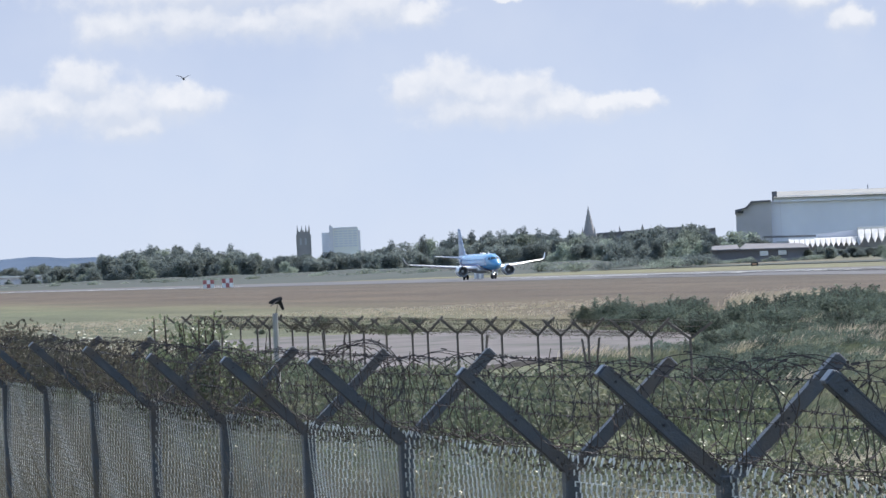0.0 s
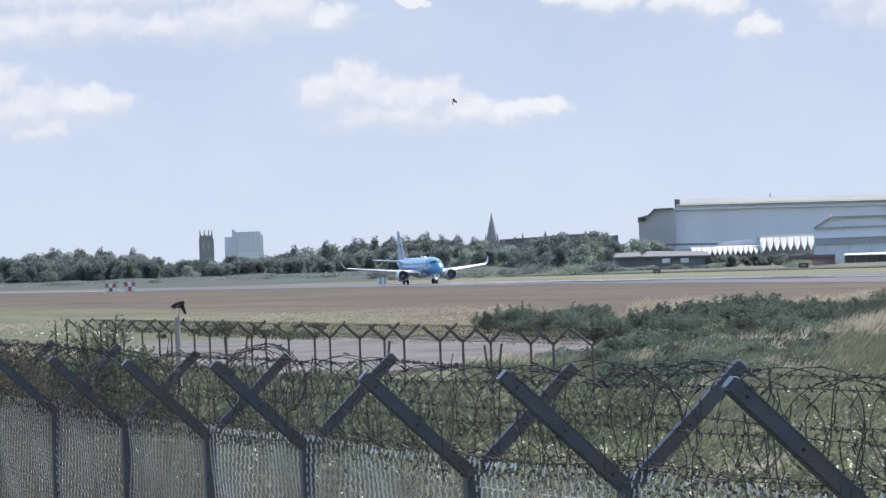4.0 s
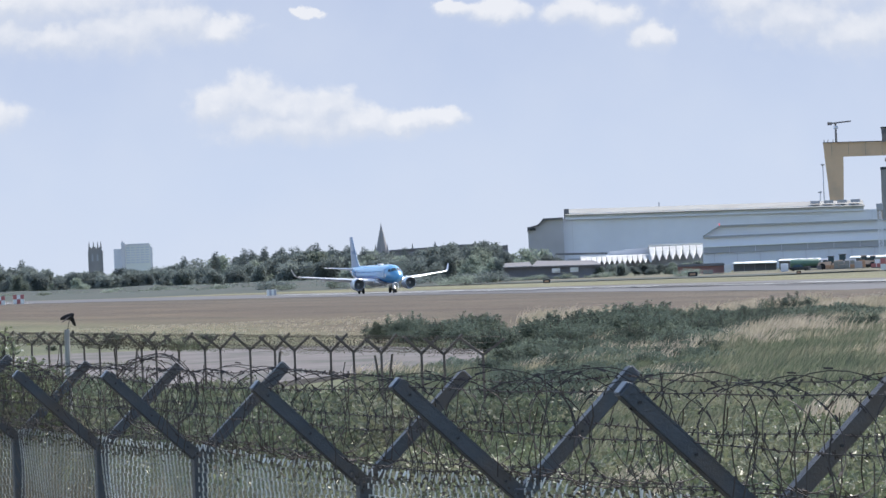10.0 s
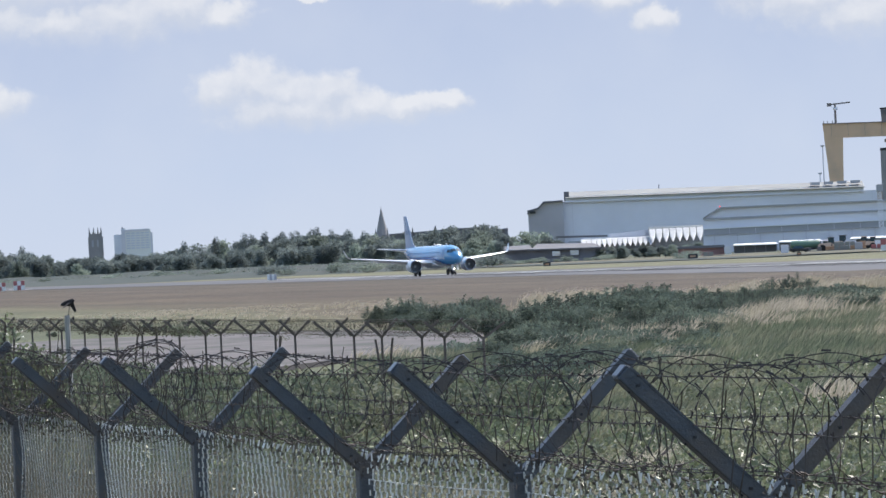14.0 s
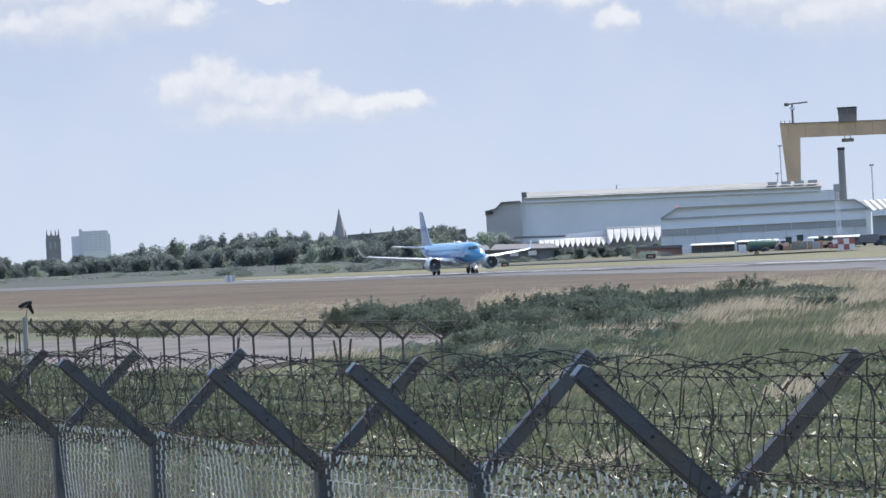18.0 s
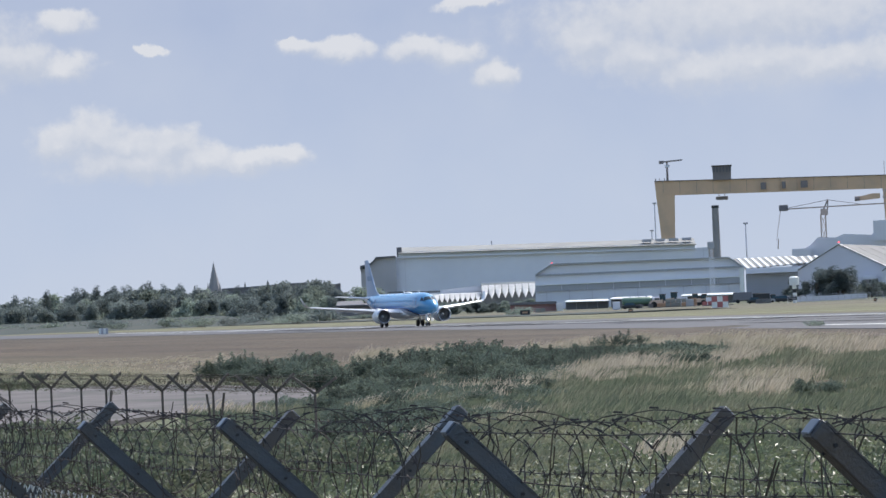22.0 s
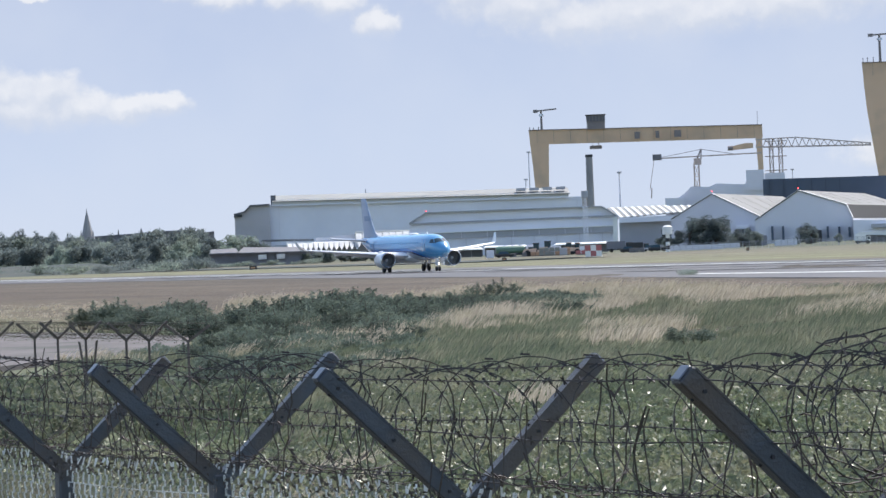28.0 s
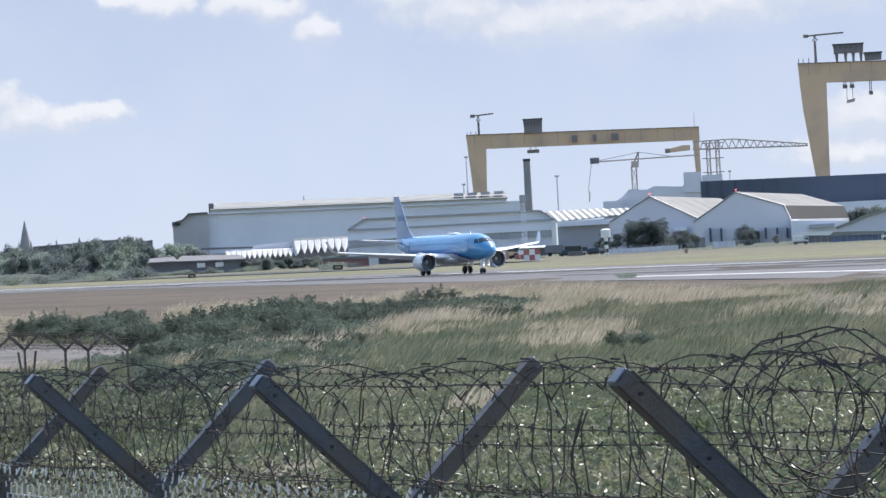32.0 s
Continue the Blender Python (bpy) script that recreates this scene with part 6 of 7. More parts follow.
def make_tree(height, spread, seed, mat, leaves=7000, tall=False):
    r_ = random.Random(seed)
    t = thing("tree", "full-leaved deciduous tree in the wood beyond the runway" if not tall else "slender dark tree standing above the wood", "tree")
    bm = bmesh.new()
    rod(bm, (0, 0, -0.3), (0.1, 0, height * 0.55), height * 0.03, height * 0.012, 7)
    lumps = []
    for k in range(9 if not tall else 7):
        a = r_.uniform(0, 6.28)
        z = height * (r_.uniform(0.25, 0.85) if not tall else 0.2 + 0.72 * k / 7)
        rad = spread * r_.uniform(0.15, 0.55) * (1.15 - 0.5 * z / height)
        x, y = rad * math.cos(a), rad * math.sin(a)
        rod(bm, (0, 0, z * 0.55), (x, y, z), height * 0.012, height * 0.004, 5)
        s = spread * r_.uniform(0.30, 0.46) * (1.1 - 0.35 * z / height)
        lumps.append((x, y, z, s, s * r_.uniform(0.75, 1.1) * (1.25 if tall else 1)))
    part("trunk", bm, M_bark, t)
    top = max(l_[2] + l_[4] for l_ in lumps)
    lumps = [(x, y, z * height / top, s, sz * height / top) for x, y, z, s, sz in lumps]
    vs, fs = leaf_cloud(lump_points(lumps, leaves, r_, 0.45), spread * 0.052, r_)
    child("crown", mesh_of("crown", vs, fs, mat), t)
    return t


# the top of the wood along the skyline: bearing, elevation
SKYLINE = [(-14.5, 0.24), (-13.26, 0.26), (-11.93, 0.29), (-11.6, 0.44), (-11.39, 0.50), (-10.59, 0.515), (-9.7, 0.43), (-9.08, 0.31), (-8.5, 0.30), (-7.56, 0.345), (-6.9, 0.40), (-6.48, 0.41), (-5.49, 0.47), (-5.04, 0.49), (-4.33, 0.43),
           (-3.9, 0.36), (-3.3, 0.37), (-2.9, 0.46), (-2.41, 0.475), (-2.0, 0.38), (-1.5, 0.29), (-1.2, 0.20)]


def skyline(az):
    for (a, e), (b, g) in zip(SKYLINE, SKYLINE[1:]):
        if az <= b:
            return e + (g - e) * max(0, (az - a) / (b - a))
    return SKYLINE[-1][1]


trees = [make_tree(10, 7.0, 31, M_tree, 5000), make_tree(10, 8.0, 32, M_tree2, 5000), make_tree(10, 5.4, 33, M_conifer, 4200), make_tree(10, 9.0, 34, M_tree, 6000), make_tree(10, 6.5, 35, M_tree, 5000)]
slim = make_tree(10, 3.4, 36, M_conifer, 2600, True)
placed = random.Random(8)
used = set()


def plant(kind, az, dist, h, wide=1.0):
    p = at(az, dist, 0)
    s = h / 10
    m = Matrix.Translation(p) @ Matrix.Rotation(placed.uniform(0, 6.28), 4, "Z") @ Matrix.Diagonal((s * wide, s * wide, s, 1))
    if kind not in used:
        used.add(kind)
        kind["group"] = "trees of the wood"
        kind.matrix_basis = m
        return kind
    c_ = copy_thing(kind, Matrix.Identity(4))
    c_.matrix_basis = m
    return c_


az = -14.3
while az < -1.15:
    e = skyline(az)
    near = 272 / math.sin(radians(az + 19.64))      # the wood follows the far side of the runway
    for row, (d, k) in enumerate(((near * 1.24, 1.0), (near * 1.12, 0.80), (near, 0.58 if az > -11.8 else 0.3))):
        d_ = d + placed.uniform(0, 40)
        el = e * k + (-0.03 if row == 0 else 0.0) + placed.uniform(-0.075, 0.055)
        if az > -2.05:
            d_ = 1110 + placed.uniform(0, 60)
        h = up(max(0.0, el), d_) + 0.3
        if az > -2.05 and row > 1:
            continue
        plant(trees[placed.randrange(5)], az + placed.uniform(-0.12, 0.12), d_, max(3.2, h), placed.uniform(0.8, 1.3))
    az += 0.27 if az > -11.8 else 0.14
for az_, el in ((-5.03, 0.56), (-5.25, 0.52), (-5.33, 0.50), (-5.6, 0.51), (-6.0, 0.50), (-5.45, 0.50), (-4.42, 0.50), (-4.55, 0.47), (-10.2, 0.52), (-10.9, 0.54), (-9.6, 0.49), (-6.64, 0.49), (-6.13, 0.52), (-5.87, 0.53), (-5.12, 0.53), (-4.68, 0.51), (-7.1, 0.44), (-4.2, 0.46), (-3.6, 0.43)):
    plant(slim, az_, 330 / math.sin(radians(az_ + 19.64)), up(el, 330 / math.sin(radians(az_ + 19.64))) + 0.3, 1.0)
for az_, el, d in ((5.56, 0.27, 928), (5.78, 0.33, 930), (6.0, 0.31, 932), (5.98, 0.27, 926), (6.42, 0.10, 940), (6.36, 0.07, 938), (7.40, 0.14, 940), (7.47, 0.08, 938), (5.72, 0.31, 931)):
    plant(slim, az_, d, up(el, d) + 0.3, 2.1)
# trees among the sheds
for az_, el, d in ((5.38, 0.12, 930), (5.66, 0.30, 935), (5.90, 0.29, 925), (5.2, 0.18, 960), (6.3, 0.03, 950), (6.42, 0.0, 940), (6.55, 0.05, 950), (7.42, 0.06, 950), (7.5, 0.0, 940), (7.9, -0.05, 930), (9.1, 0.28, 1300), (9.3, 0.33, 1300), (9.5, 0.34, 1320), (9.72, 0.30, 1310),
                   (0.1, -0.02, 1050), (0.55, -0.05, 1040), (0.9, -0.06, 1030), (1.25, -0.05, 1020), (-0.3, -0.02, 1050), (5.2, 0.0, 950)):
    plant(trees[2 if el > 0.1 and d < 1000 else placed.randrange(5)], az_, d, max(2.5, up(el, d)), 1.1)
# a hedge in front of the canopies
az = -0.48
while az < 1.15:
    d = 1010 + placed.uniform(-15, 15)
    plant(trees[placed.randrange(5)], az, d, max(2.6, up(placed.uniform(-0.03, 0.05), d)), 1.4)
    az += placed.uniform(0.08, 0.17)
# scrub at the foot of the wood


def make_shrub(name, seed, mat, label, h=2.2, w=2.6, leaves=420, size=0.16, shoots=0):
    r_ = random.Random(seed)
    t = thing(name, label, "shrub")
    bm = bmesh.new()
    lumps = []
    for k in range(7):
        a, rad = r_.uniform(0, 6.28), w * r_.uniform(0.1, 0.5)
        z = h * r_.uniform(0.25, 0.62)
        x, y = rad * math.cos(a), rad * math.sin(a)
        rod(bm, (x * 0.3, y * 0.3, -0.2), (x, y, z), 0.05, 0.02, 5)
        s = w * r_.uniform(0.2, 0.34)
        lumps.append((x, y, z, s, min(s, h * 0.36)))
    pts = lump_points(lumps, leaves, r_, 0.35)
    # shoots that stand out of the crown, each with its own leaves
    for k in range(shoots):
        x, y, z, s, sz = r_.choice(lumps)
        a = Vector((x + r_.uniform(-s, s) * 0.7, y + r_.uniform(-s, s) * 0.7, z + sz * 0.5))
        b = a + Vector((r_.uniform(-0.25, 0.35), r_.uniform(-0.2, 0.2), h * r_.uniform(0.28, 0.5)))
        rod(bm, a, b, 0.025, 0.01, 4)
        for i in range(36):
            q = a.lerp(b, 0.1 + 0.95 * i / 36)
            pts.append((q.x + r_.gauss(0, 0.09), q.y + r_.gauss(0, 0.09), q.z))
    part("stem_frame", bm, M_bark, t)["kind"] = "stuff"
    vs, fs = leaf_cloud(pts, size, r_)
    child("foliage", mesh_of("foliage", vs, fs, mat), t)
    return t


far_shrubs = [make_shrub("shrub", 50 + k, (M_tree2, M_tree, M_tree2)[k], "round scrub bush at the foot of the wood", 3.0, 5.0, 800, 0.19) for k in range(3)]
shrub_used = set()


def set_shrub(kind, p, s, wide=1.0, group="scrub bushes"):
    m = Matrix.Translation(p) @ Matrix.Rotation(placed.uniform(0, 6.28), 4, "Z") @ Matrix.Diagonal((s * wide, s * wide, s, 1))
    if kind not in shrub_used:
        shrub_used.add(kind)
        kind["group"] = group
        kind.matrix_basis = m
        return
    copy_thing(kind, Matrix.Identity(4)).matrix_basis = m


az = -14.0
while az < -2.2:
    set_shrub(far_shrubs[placed.randrange(3)], at(az, placed.uniform(226, 268) / math.sin(radians(az + 19.64)), 0.25), placed.uniform(0.4, 1.1), 1.8)
    az += placed.uniform(0.1, 0.26)

# gorse in the middle distance
gorse = [make_shrub("gorse_bush", 70 + k, M_gorse, "dark green gorse bush in the long grass", 1.9, 3.4, 3200, 0.088, 10) for k in range(5)]
GORSE = [(-3.5, 208, 0.7), (-2.4, 200, 0.66), (-2.0, 104, 0.5), (-1.7, 112, 0.55), (-13.1, 150, 0.9), (2.45, 205, 0.5), (5.6, 120, 0.3)]
leafy = [make_shrub("weed_bush", 80 + k, M_leaf, "tall leafy green weeds beside the second fence", 1.9, 1.7, 6500, 0.05, 16) for k in range(2)]
for az_, d, s in ((-9.95, 92, 1.6), (-9.75, 93, 1.35), (-10.15, 92, 1.1), (-10.75, 92, 1.5), (-11.0, 93, 1.2), (-12.3, 90, 1.1), (-13.0, 90, 1.3), (-4.3, 88, 0.5), (-13.3, 62, 0.8), (6.2, 62, 0.34), (6.6, 64, 0.28), (-2.9, 80, 0.5), (-6.6, 90, 0.55)):
    p = at(az_, d)
    p.z = ground_z(p.x, p.y)
    set_shrub(leafy[placed.randrange(2)], p, s, placed.uniform(0.9, 1.2), "weed bushes")
g_rng = random.Random(77)


def thicket_top(a):
    """How high the thicket stands, lower towards its right end."""
    return 0.54 + 0.12 * smooth(-1.6, -0.8, a) - 0.17 * smooth(0.2, 1.1, a) - 0.17 * smooth(0.9, 2.4, a) - 0.12 * smooth(3.0, 4.1, a)


for i in range(56):
    a_ = -1.5 + 5.3 * i / 55
    GORSE.append((a_ + g_rng.uniform(-0.1, 0.1), 186 + g_rng.uniform(-12, 8), thicket_top(a_) * g_rng.choice((0.62, 0.72, 0.82, 0.92, 1.05))))
for i in range(40):
    d = g_rng.uniform(142, 182)
    a_ = g_rng.uniform(-2.3, 4.0 if d > 165 else 1.2)
    GORSE.append((a_, d, thicket_top(a_) * g_rng.uniform(0.35, 0.7)))
for i in range(14):
    GORSE.append((g_rng.uniform(-2.3, -0.6), g_rng.uniform(95, 132), g_rng.uniform(0.25, 0.5)))
for i in range(8):
    GORSE.append((g_rng.uniform(4.6, 9.5), g_rng.uniform(150, 200), g_rng.uniform(0.12, 0.22)))
for i in range(9):
    GORSE.append((g_rng.uniform(-4.6, -2.4), g_rng.uniform(203, 216), g_rng.uniform(0.3, 0.6)))
for i in range(9):
    GORSE.append((g_rng.uniform(-10.4, -3.2), g_rng.uniform(206, 226), g_rng.uniform(0.12, 0.30)))
# scrub with tall shoots from the end of the second fence to the thicket
for i in range(22):
    a_ = g_rng.uniform(-4.0, -1.75)
    GORSE.append((a_, g_rng.uniform(178, 192) + 20 * (1 - smooth(-2.7, -2.2, a_)), (0.76 - 0.34 * abs(a_ + 2.9)) * g_rng.choice((0.5, 0.62, 0.8, 1.0))))
for i in range(46):
    a_ = g_rng.uniform(1.2, 4.1)
    GORSE.append((a_, g_rng.uniform(167, 194), thicket_top(a_) * g_rng.uniform(0.7, 1.0)))
for i in range(26):
    GORSE.append((g_rng.uniform(-2.2, 1.2), g_rng.uniform(112, 160), g_rng.uniform(0.16, 0.32)))
for az_, d, s in GORSE:
    p = at(az_, d)
    p.z = ground_z(p.x, p.y) + 0.1
    set_shrub(gorse[placed.randrange(5)], p, s, placed.uniform(1.05, 1.7), "gorse bushes")


def blades(name, spots, mat, label, category, rng_, height, width, per, wind=0.45, spread=0.16):
    """Tufts of blades bent over by the wind, as one mass."""
    vs, fs = [], []
    for x, y, z, k_ in spots:
        gust = wind * rng_.uniform(0.5, 1.5)
        for _ in range(per):
            h = height * k_ * rng_.uniform(0.5, 1.15)
            a = rng_.uniform(0, 6.28)
            bx, by = x + rng_.gauss(0, spread) * k_, y + rng_.gauss(0, spread) * k_
            lx, ly = h * (gust + 0.28 * math.cos(a)), h * 0.28 * math.sin(a)
            w = width * rng_.uniform(0.6, 1.4)
            wx, wy = w, 0.25 * w * math.sin(a)
            k = len(vs)
            vs.extend(((bx - wx, by - wy, z), (bx + wx, by + wy, z), (bx + lx * 0.4 + wx * 0.6, by + ly * 0.4, z + h * 0.62), (bx + lx * 0.4 - wx * 0.6, by + ly * 0.4, z + h * 0.62), (bx + lx, by + ly, z + h)))
            fs.append((k, k + 1, k + 2, k + 3))
            fs.append((k + 3, k + 2, k + 4))
    ob = new(name, mesh_of(name, vs, fs, mat))
    return tagged(ob, label, category, kind="stuff")


def scatter(n, az0, az1, d0, d1, rng_, keep, power=1.0):
    out = []
    for _ in range(n):
        a = rng_.uniform(az0, az1)
        d = d0 + (d1 - d0) * rng_.random() ** power
        p = at(a, d)
        k = keep(p.x, p.y, a, d)
        if k > 0:
            out.append((p.x, p.y, ground_z(p.x, p.y) - 0.03, k))
    return out


gr_ = random.Random(21)


def on_apron(a, d):
    return -10.5 < a < -2.35 and 128 + (a + 9.9) * 4.4 < d < 180 + min(36.0, (-2.4 - a) * 9)


def thicket(a, d):
    """1 where the gorse stands thick."""
    return smooth(-2.4, -1.6, a) * (1 - smooth(3.6, 4.6, a)) * smooth(138 + 30 * smooth(1.2, 2.2, a), 156 + 26 * smooth(1.2, 2.2, a), d)


def keep_green(x, y, a, d):
    if on_apron(a, d) or gr_.random() < 0.1 * thicket(a, d):
        return 0
    v = noise.noise((x * 0.12, y * 0.12, 1.0)) + 0.6 * noise.noise((x * 0.5, y * 0.3, 4.0))
    return 0.62 + 0.5 * v if v > -0.4 else 0


def keep_dry(x, y, a, d):
    if x * OFF.x + y * OFF.y > 84 + 3 * noise.noise((x * 0.08, y * 0.08, 7)) or on_apron(a, d) or gr_.random() < 0.7 * thicket(a, d) * (1 - smooth(194, 202, d)):
        return 0
    patch = noise.noise((x * 0.10, y * 0.05, 5.0)) + 0.8 * noise.noise((x * 0.35, y * 0.16, 2.0))
    v = patch - 0.42 + 0.68 * smooth(3.4, 4.6, a) * smooth(158, 186, d) + 0.8 * smooth(196, 206, d) * smooth(-2.1, -1.6, a) + 0.20 * smooth(1.2, 2.0, a) * (1 - smooth(4.2, 5.2, a)) * smooth(112, 128, d) * (1 - smooth(160, 172, d)) + 0.06 * smooth(-1.8, -1.0, a) * (1 - smooth(1.0, 1.8, a)) * smooth(105, 120, d) * (1 - smooth(150, 165, d)) - 0.55 * (1 - smooth(100, 130, d))
    return min(1.15, 0.75 + 0.4 * v) if v > gr_.uniform(-0.15, 0.15) else 0


blades("long_grass", scatter(17000, -4.5, 10.5, 78, 196, gr_, keep_green), M_grass, "long green meadow grass beyond the fence", "grass", gr_, 0.70, 0.026, 7, 0.45, 0.22)
blades("dry_grass", scatter(34000, -4.5, 10.5, 70, 232, gr_, keep_dry), M_dry, "tall dry seeding grass, straw coloured", "grass", gr_, 0.88, 0.024, 7, 0.5, 0.22)
blades("left_grass", scatter(9000, -14, -9.3, 60, 200, gr_, keep_green), M_grass, "long green grass and weeds", "grass", gr_, 1.0, 0.026, 6)
blades("verge_dry_grass", scatter(3200, -14, -3.6, 206, 272, gr_, keep_green), M_dry, "pale dry grass along the brown field", "grass", gr_, 0.20, 0.022, 5)
blades("left_dry_grass", scatter(6500, -14, -9.4, 112, 200, gr_, keep_green), M_dry, "pale dry grass among weeds", "grass", gr_, 1.2, 0.02, 6)
blades("field_grass", scatter(5000, -14, -2, 60, 92, gr_, keep_green), M_grass, "green grass before the second fence", "grass", gr_, 0.45, 0.02, 5)


def weed_mass(name, n, az0, az1, d0, d1, size, height, mat, label):
    pts = []
    for _ in range(n):
        a = gr_.uniform(az0, az1)
        d = d0 + (d1 - d0) * gr_.random() ** 1.2
        p = at(a, d)
        v = noise.noise((p.x * 0.5, p.y * 0.5, 2.0))
        h = height * max(0.12, 0.5 + 0.9 * v)
        pts.append((p.x, p.y, ground_z(p.x, p.y) + gr_.random() ** 0.8 * h))
    vs, fs = leaf_cloud(pts, size, gr_, 0.9)
    tagged(new(name, mesh_of(name, vs, fs, mat)), label, "weeds", kind="stuff")


weed_mass("field_weeds", 60000, -13.5, -1.2, 62, 110, 0.075, 0.75, M_leaf, "tall green weeds round the second fence")
def scrub_mass():
    """Low scrub between the gorse bushes, thinning out towards the fence."""
    r_ = random.Random(93)
    pts = []
    while len(pts) < 42000:
        a, d = r_.uniform(-4.4, 4.2), r_.uniform(104, 194)
        p = at(a, d)
        v = noise.noise((p.x * 0.22, p.y * 0.11, 6.0)) + 0.5 * noise.noise((p.x * 0.8, p.y * 0.4, 2.0))
        k = smooth(-4.4, -2.2, a) * (1 - smooth(1.2 + 2.8 * smooth(160, 176, d), 1.6 + 2.8 * smooth(160, 176, d), a))
        if on_apron(a, d) or r_.random() > k or v < -0.15 + 0.35 * (1 - smooth(120, 165, d)):
            continue
        h = (0.35 + 0.55 * max(0.0, v)) * (0.6 + 0.5 * smooth(120, 175, d))
        pts.append((p.x, p.y, ground_z(p.x, p.y) + r_.random() ** 0.7 * h))
    vs, fs = leaf_cloud(pts, 0.10, r_, 0.7)
    tagged(new("scrub", mesh_of("scrub", vs, fs, M_gorse)), "low dark scrub among the long grass", "scrub", kind="stuff")


scrub_mass()


def fence_weeds():
    """Nettles and docks grown up against the near side of the second fence."""
    r_ = random.Random(91)
    pts = []
    for _ in range(60000):
        k, out = r_.uniform(-1.2, 23), r_.random() ** 1.3 * 9 - 1.2
        p, _z = inner_at(k)
        q = p + I_OUT * out
        v = noise.noise((q.x * 0.45, q.y * 0.45, 12.0))
        h = (1.40 + 0.55 * v) * (1 - 0.35 * smooth(4, 9, out))
        pts.append((q.x, q.y, ground_z(q.x, q.y) + r_.random() ** 0.7 * h))
    vs, fs = leaf_cloud(pts, 0.085, r_, 0.9)
    tagged(new("fence_weeds", mesh_of("fence_weeds", vs, fs, M_nettle)), "tall green nettles along the second fence", "weeds", kind="stuff")


fence_weeds()


def mesh_stalks():
    """Bleached stalks of last year's grass standing close behind the chain-link."""
    r_ = random.Random(92)
    spots = []
    for _ in range(3600):
        s_ = 1.0 + 33 * r_.random() ** 1.1
        if noise.noise((s_ * 0.5, 3.3, 0)) > -0.25:
            p = f_at(s_, -r_.uniform(0.12, 1.6))
            spots.append((p.x, p.y, -0.3, r_.uniform(0.75, 1.1)))
    blades("dead_stalks", spots, M_stalk, "bleached dead grass stalks behind the chain-link", "grass", r_, 2.05, 0.007, 6, 0.04, 0.14)


mesh_stalks()
weed_mass("weeds", 130000, -13.5, 10.5, 44, 104, 0.07, 0.5, M_leaf, "leafy green weeds and docks behind the fence")
blades("near_grass", scatter(5000, -13.5, 10.5, 40, 75, gr_, lambda x, y, a, d: 0.6 + 0.5 * noise.noise((x * 0.4, y * 0.4, 8))), M_grass, "rough green grass behind the fence", "grass", gr_, 0.4, 0.010, 5)
blades("near_dry_grass", scatter(8000, -7.5, 0.5, 18, 70, gr_, lambda x, y, a, d: 0.7 + 0.5 * noise.noise((x * 0.4, y * 0.4, 3)) if noise.noise((x * 0.25, y * 0.25, 6)) > -0.15 else 0), M_dry, "bleached dry grass between the fences", "grass", gr_, 0.45, 0.008, 5)
blades("crack_weeds", scatter(5000, -10.4, -2.4, 115, 214, gr_, lambda x, y, a, d: 0.5 + 0.4 * gr_.random() if on_apron(a, d) and noise.noise((x * 0.15, y * 0.08, 9)) > 0.22 else 0), M_grass, "weeds in the cracks of the apron", "weeds", gr_, 0.3, 0.02, 5)
# hedge before the brick shed
az = -2.15
while az < -0.3:
    set_shrub(far_shrubs[placed.randrange(3)], at(az, 985 + placed.uniform(-8, 8), 0), placed.uniform(0.3, 0.65), 1.5)
    az += placed.uniform(0.1, 0.22)
vs = []
for _ in range(9000):
    s = gr_.uniform(-1560, -850)
    c_ = gr_.uniform(236, 270)
    v = noise.noise((s * 0.03, c_ * 0.05, 1.0))
    if v > -0.1:
        vs.append(tuple(lane(s, c_, (1.2 + 0.9 * gr_.random()) * (0.6 + v) + (c_ - 236) * 0.03)))
vs, fs = leaf_cloud(vs, 0.32, gr_)
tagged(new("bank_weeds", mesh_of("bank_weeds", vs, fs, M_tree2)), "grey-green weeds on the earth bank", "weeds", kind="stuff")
# white flower heads in the rough grass on the left
vs, fs = [], []
for _ in range(170):
    a, d = gr_.uniform(-14, -9.6), gr_.uniform(120, 190)
    p = at(a, d)
    z = ground_z(p.x, p.y) + gr_.uniform(1.0, 1.5)
    k = len(vs)
    r_ = gr_.uniform(0.04, 0.12)
    for i in range(7):
        b = i * 6.283 / 7
        vs.append((p.x + r_ * math.cos(b), p.y + r_ * math.sin(b), z + gr_.uniform(-0.02, 0.02)))
    vs.append((p.x, p.y, z + 0.05))
    fs.extend((k + i, k + (i + 1) % 7, k + 7) for i in range(7))
tagged(new("flower_heads", mesh_of("flower_heads", vs, fs, M_flower)), "white umbel flower heads in rough grass", "flowers", kind="stuff")

# ---- small things along the runway ----


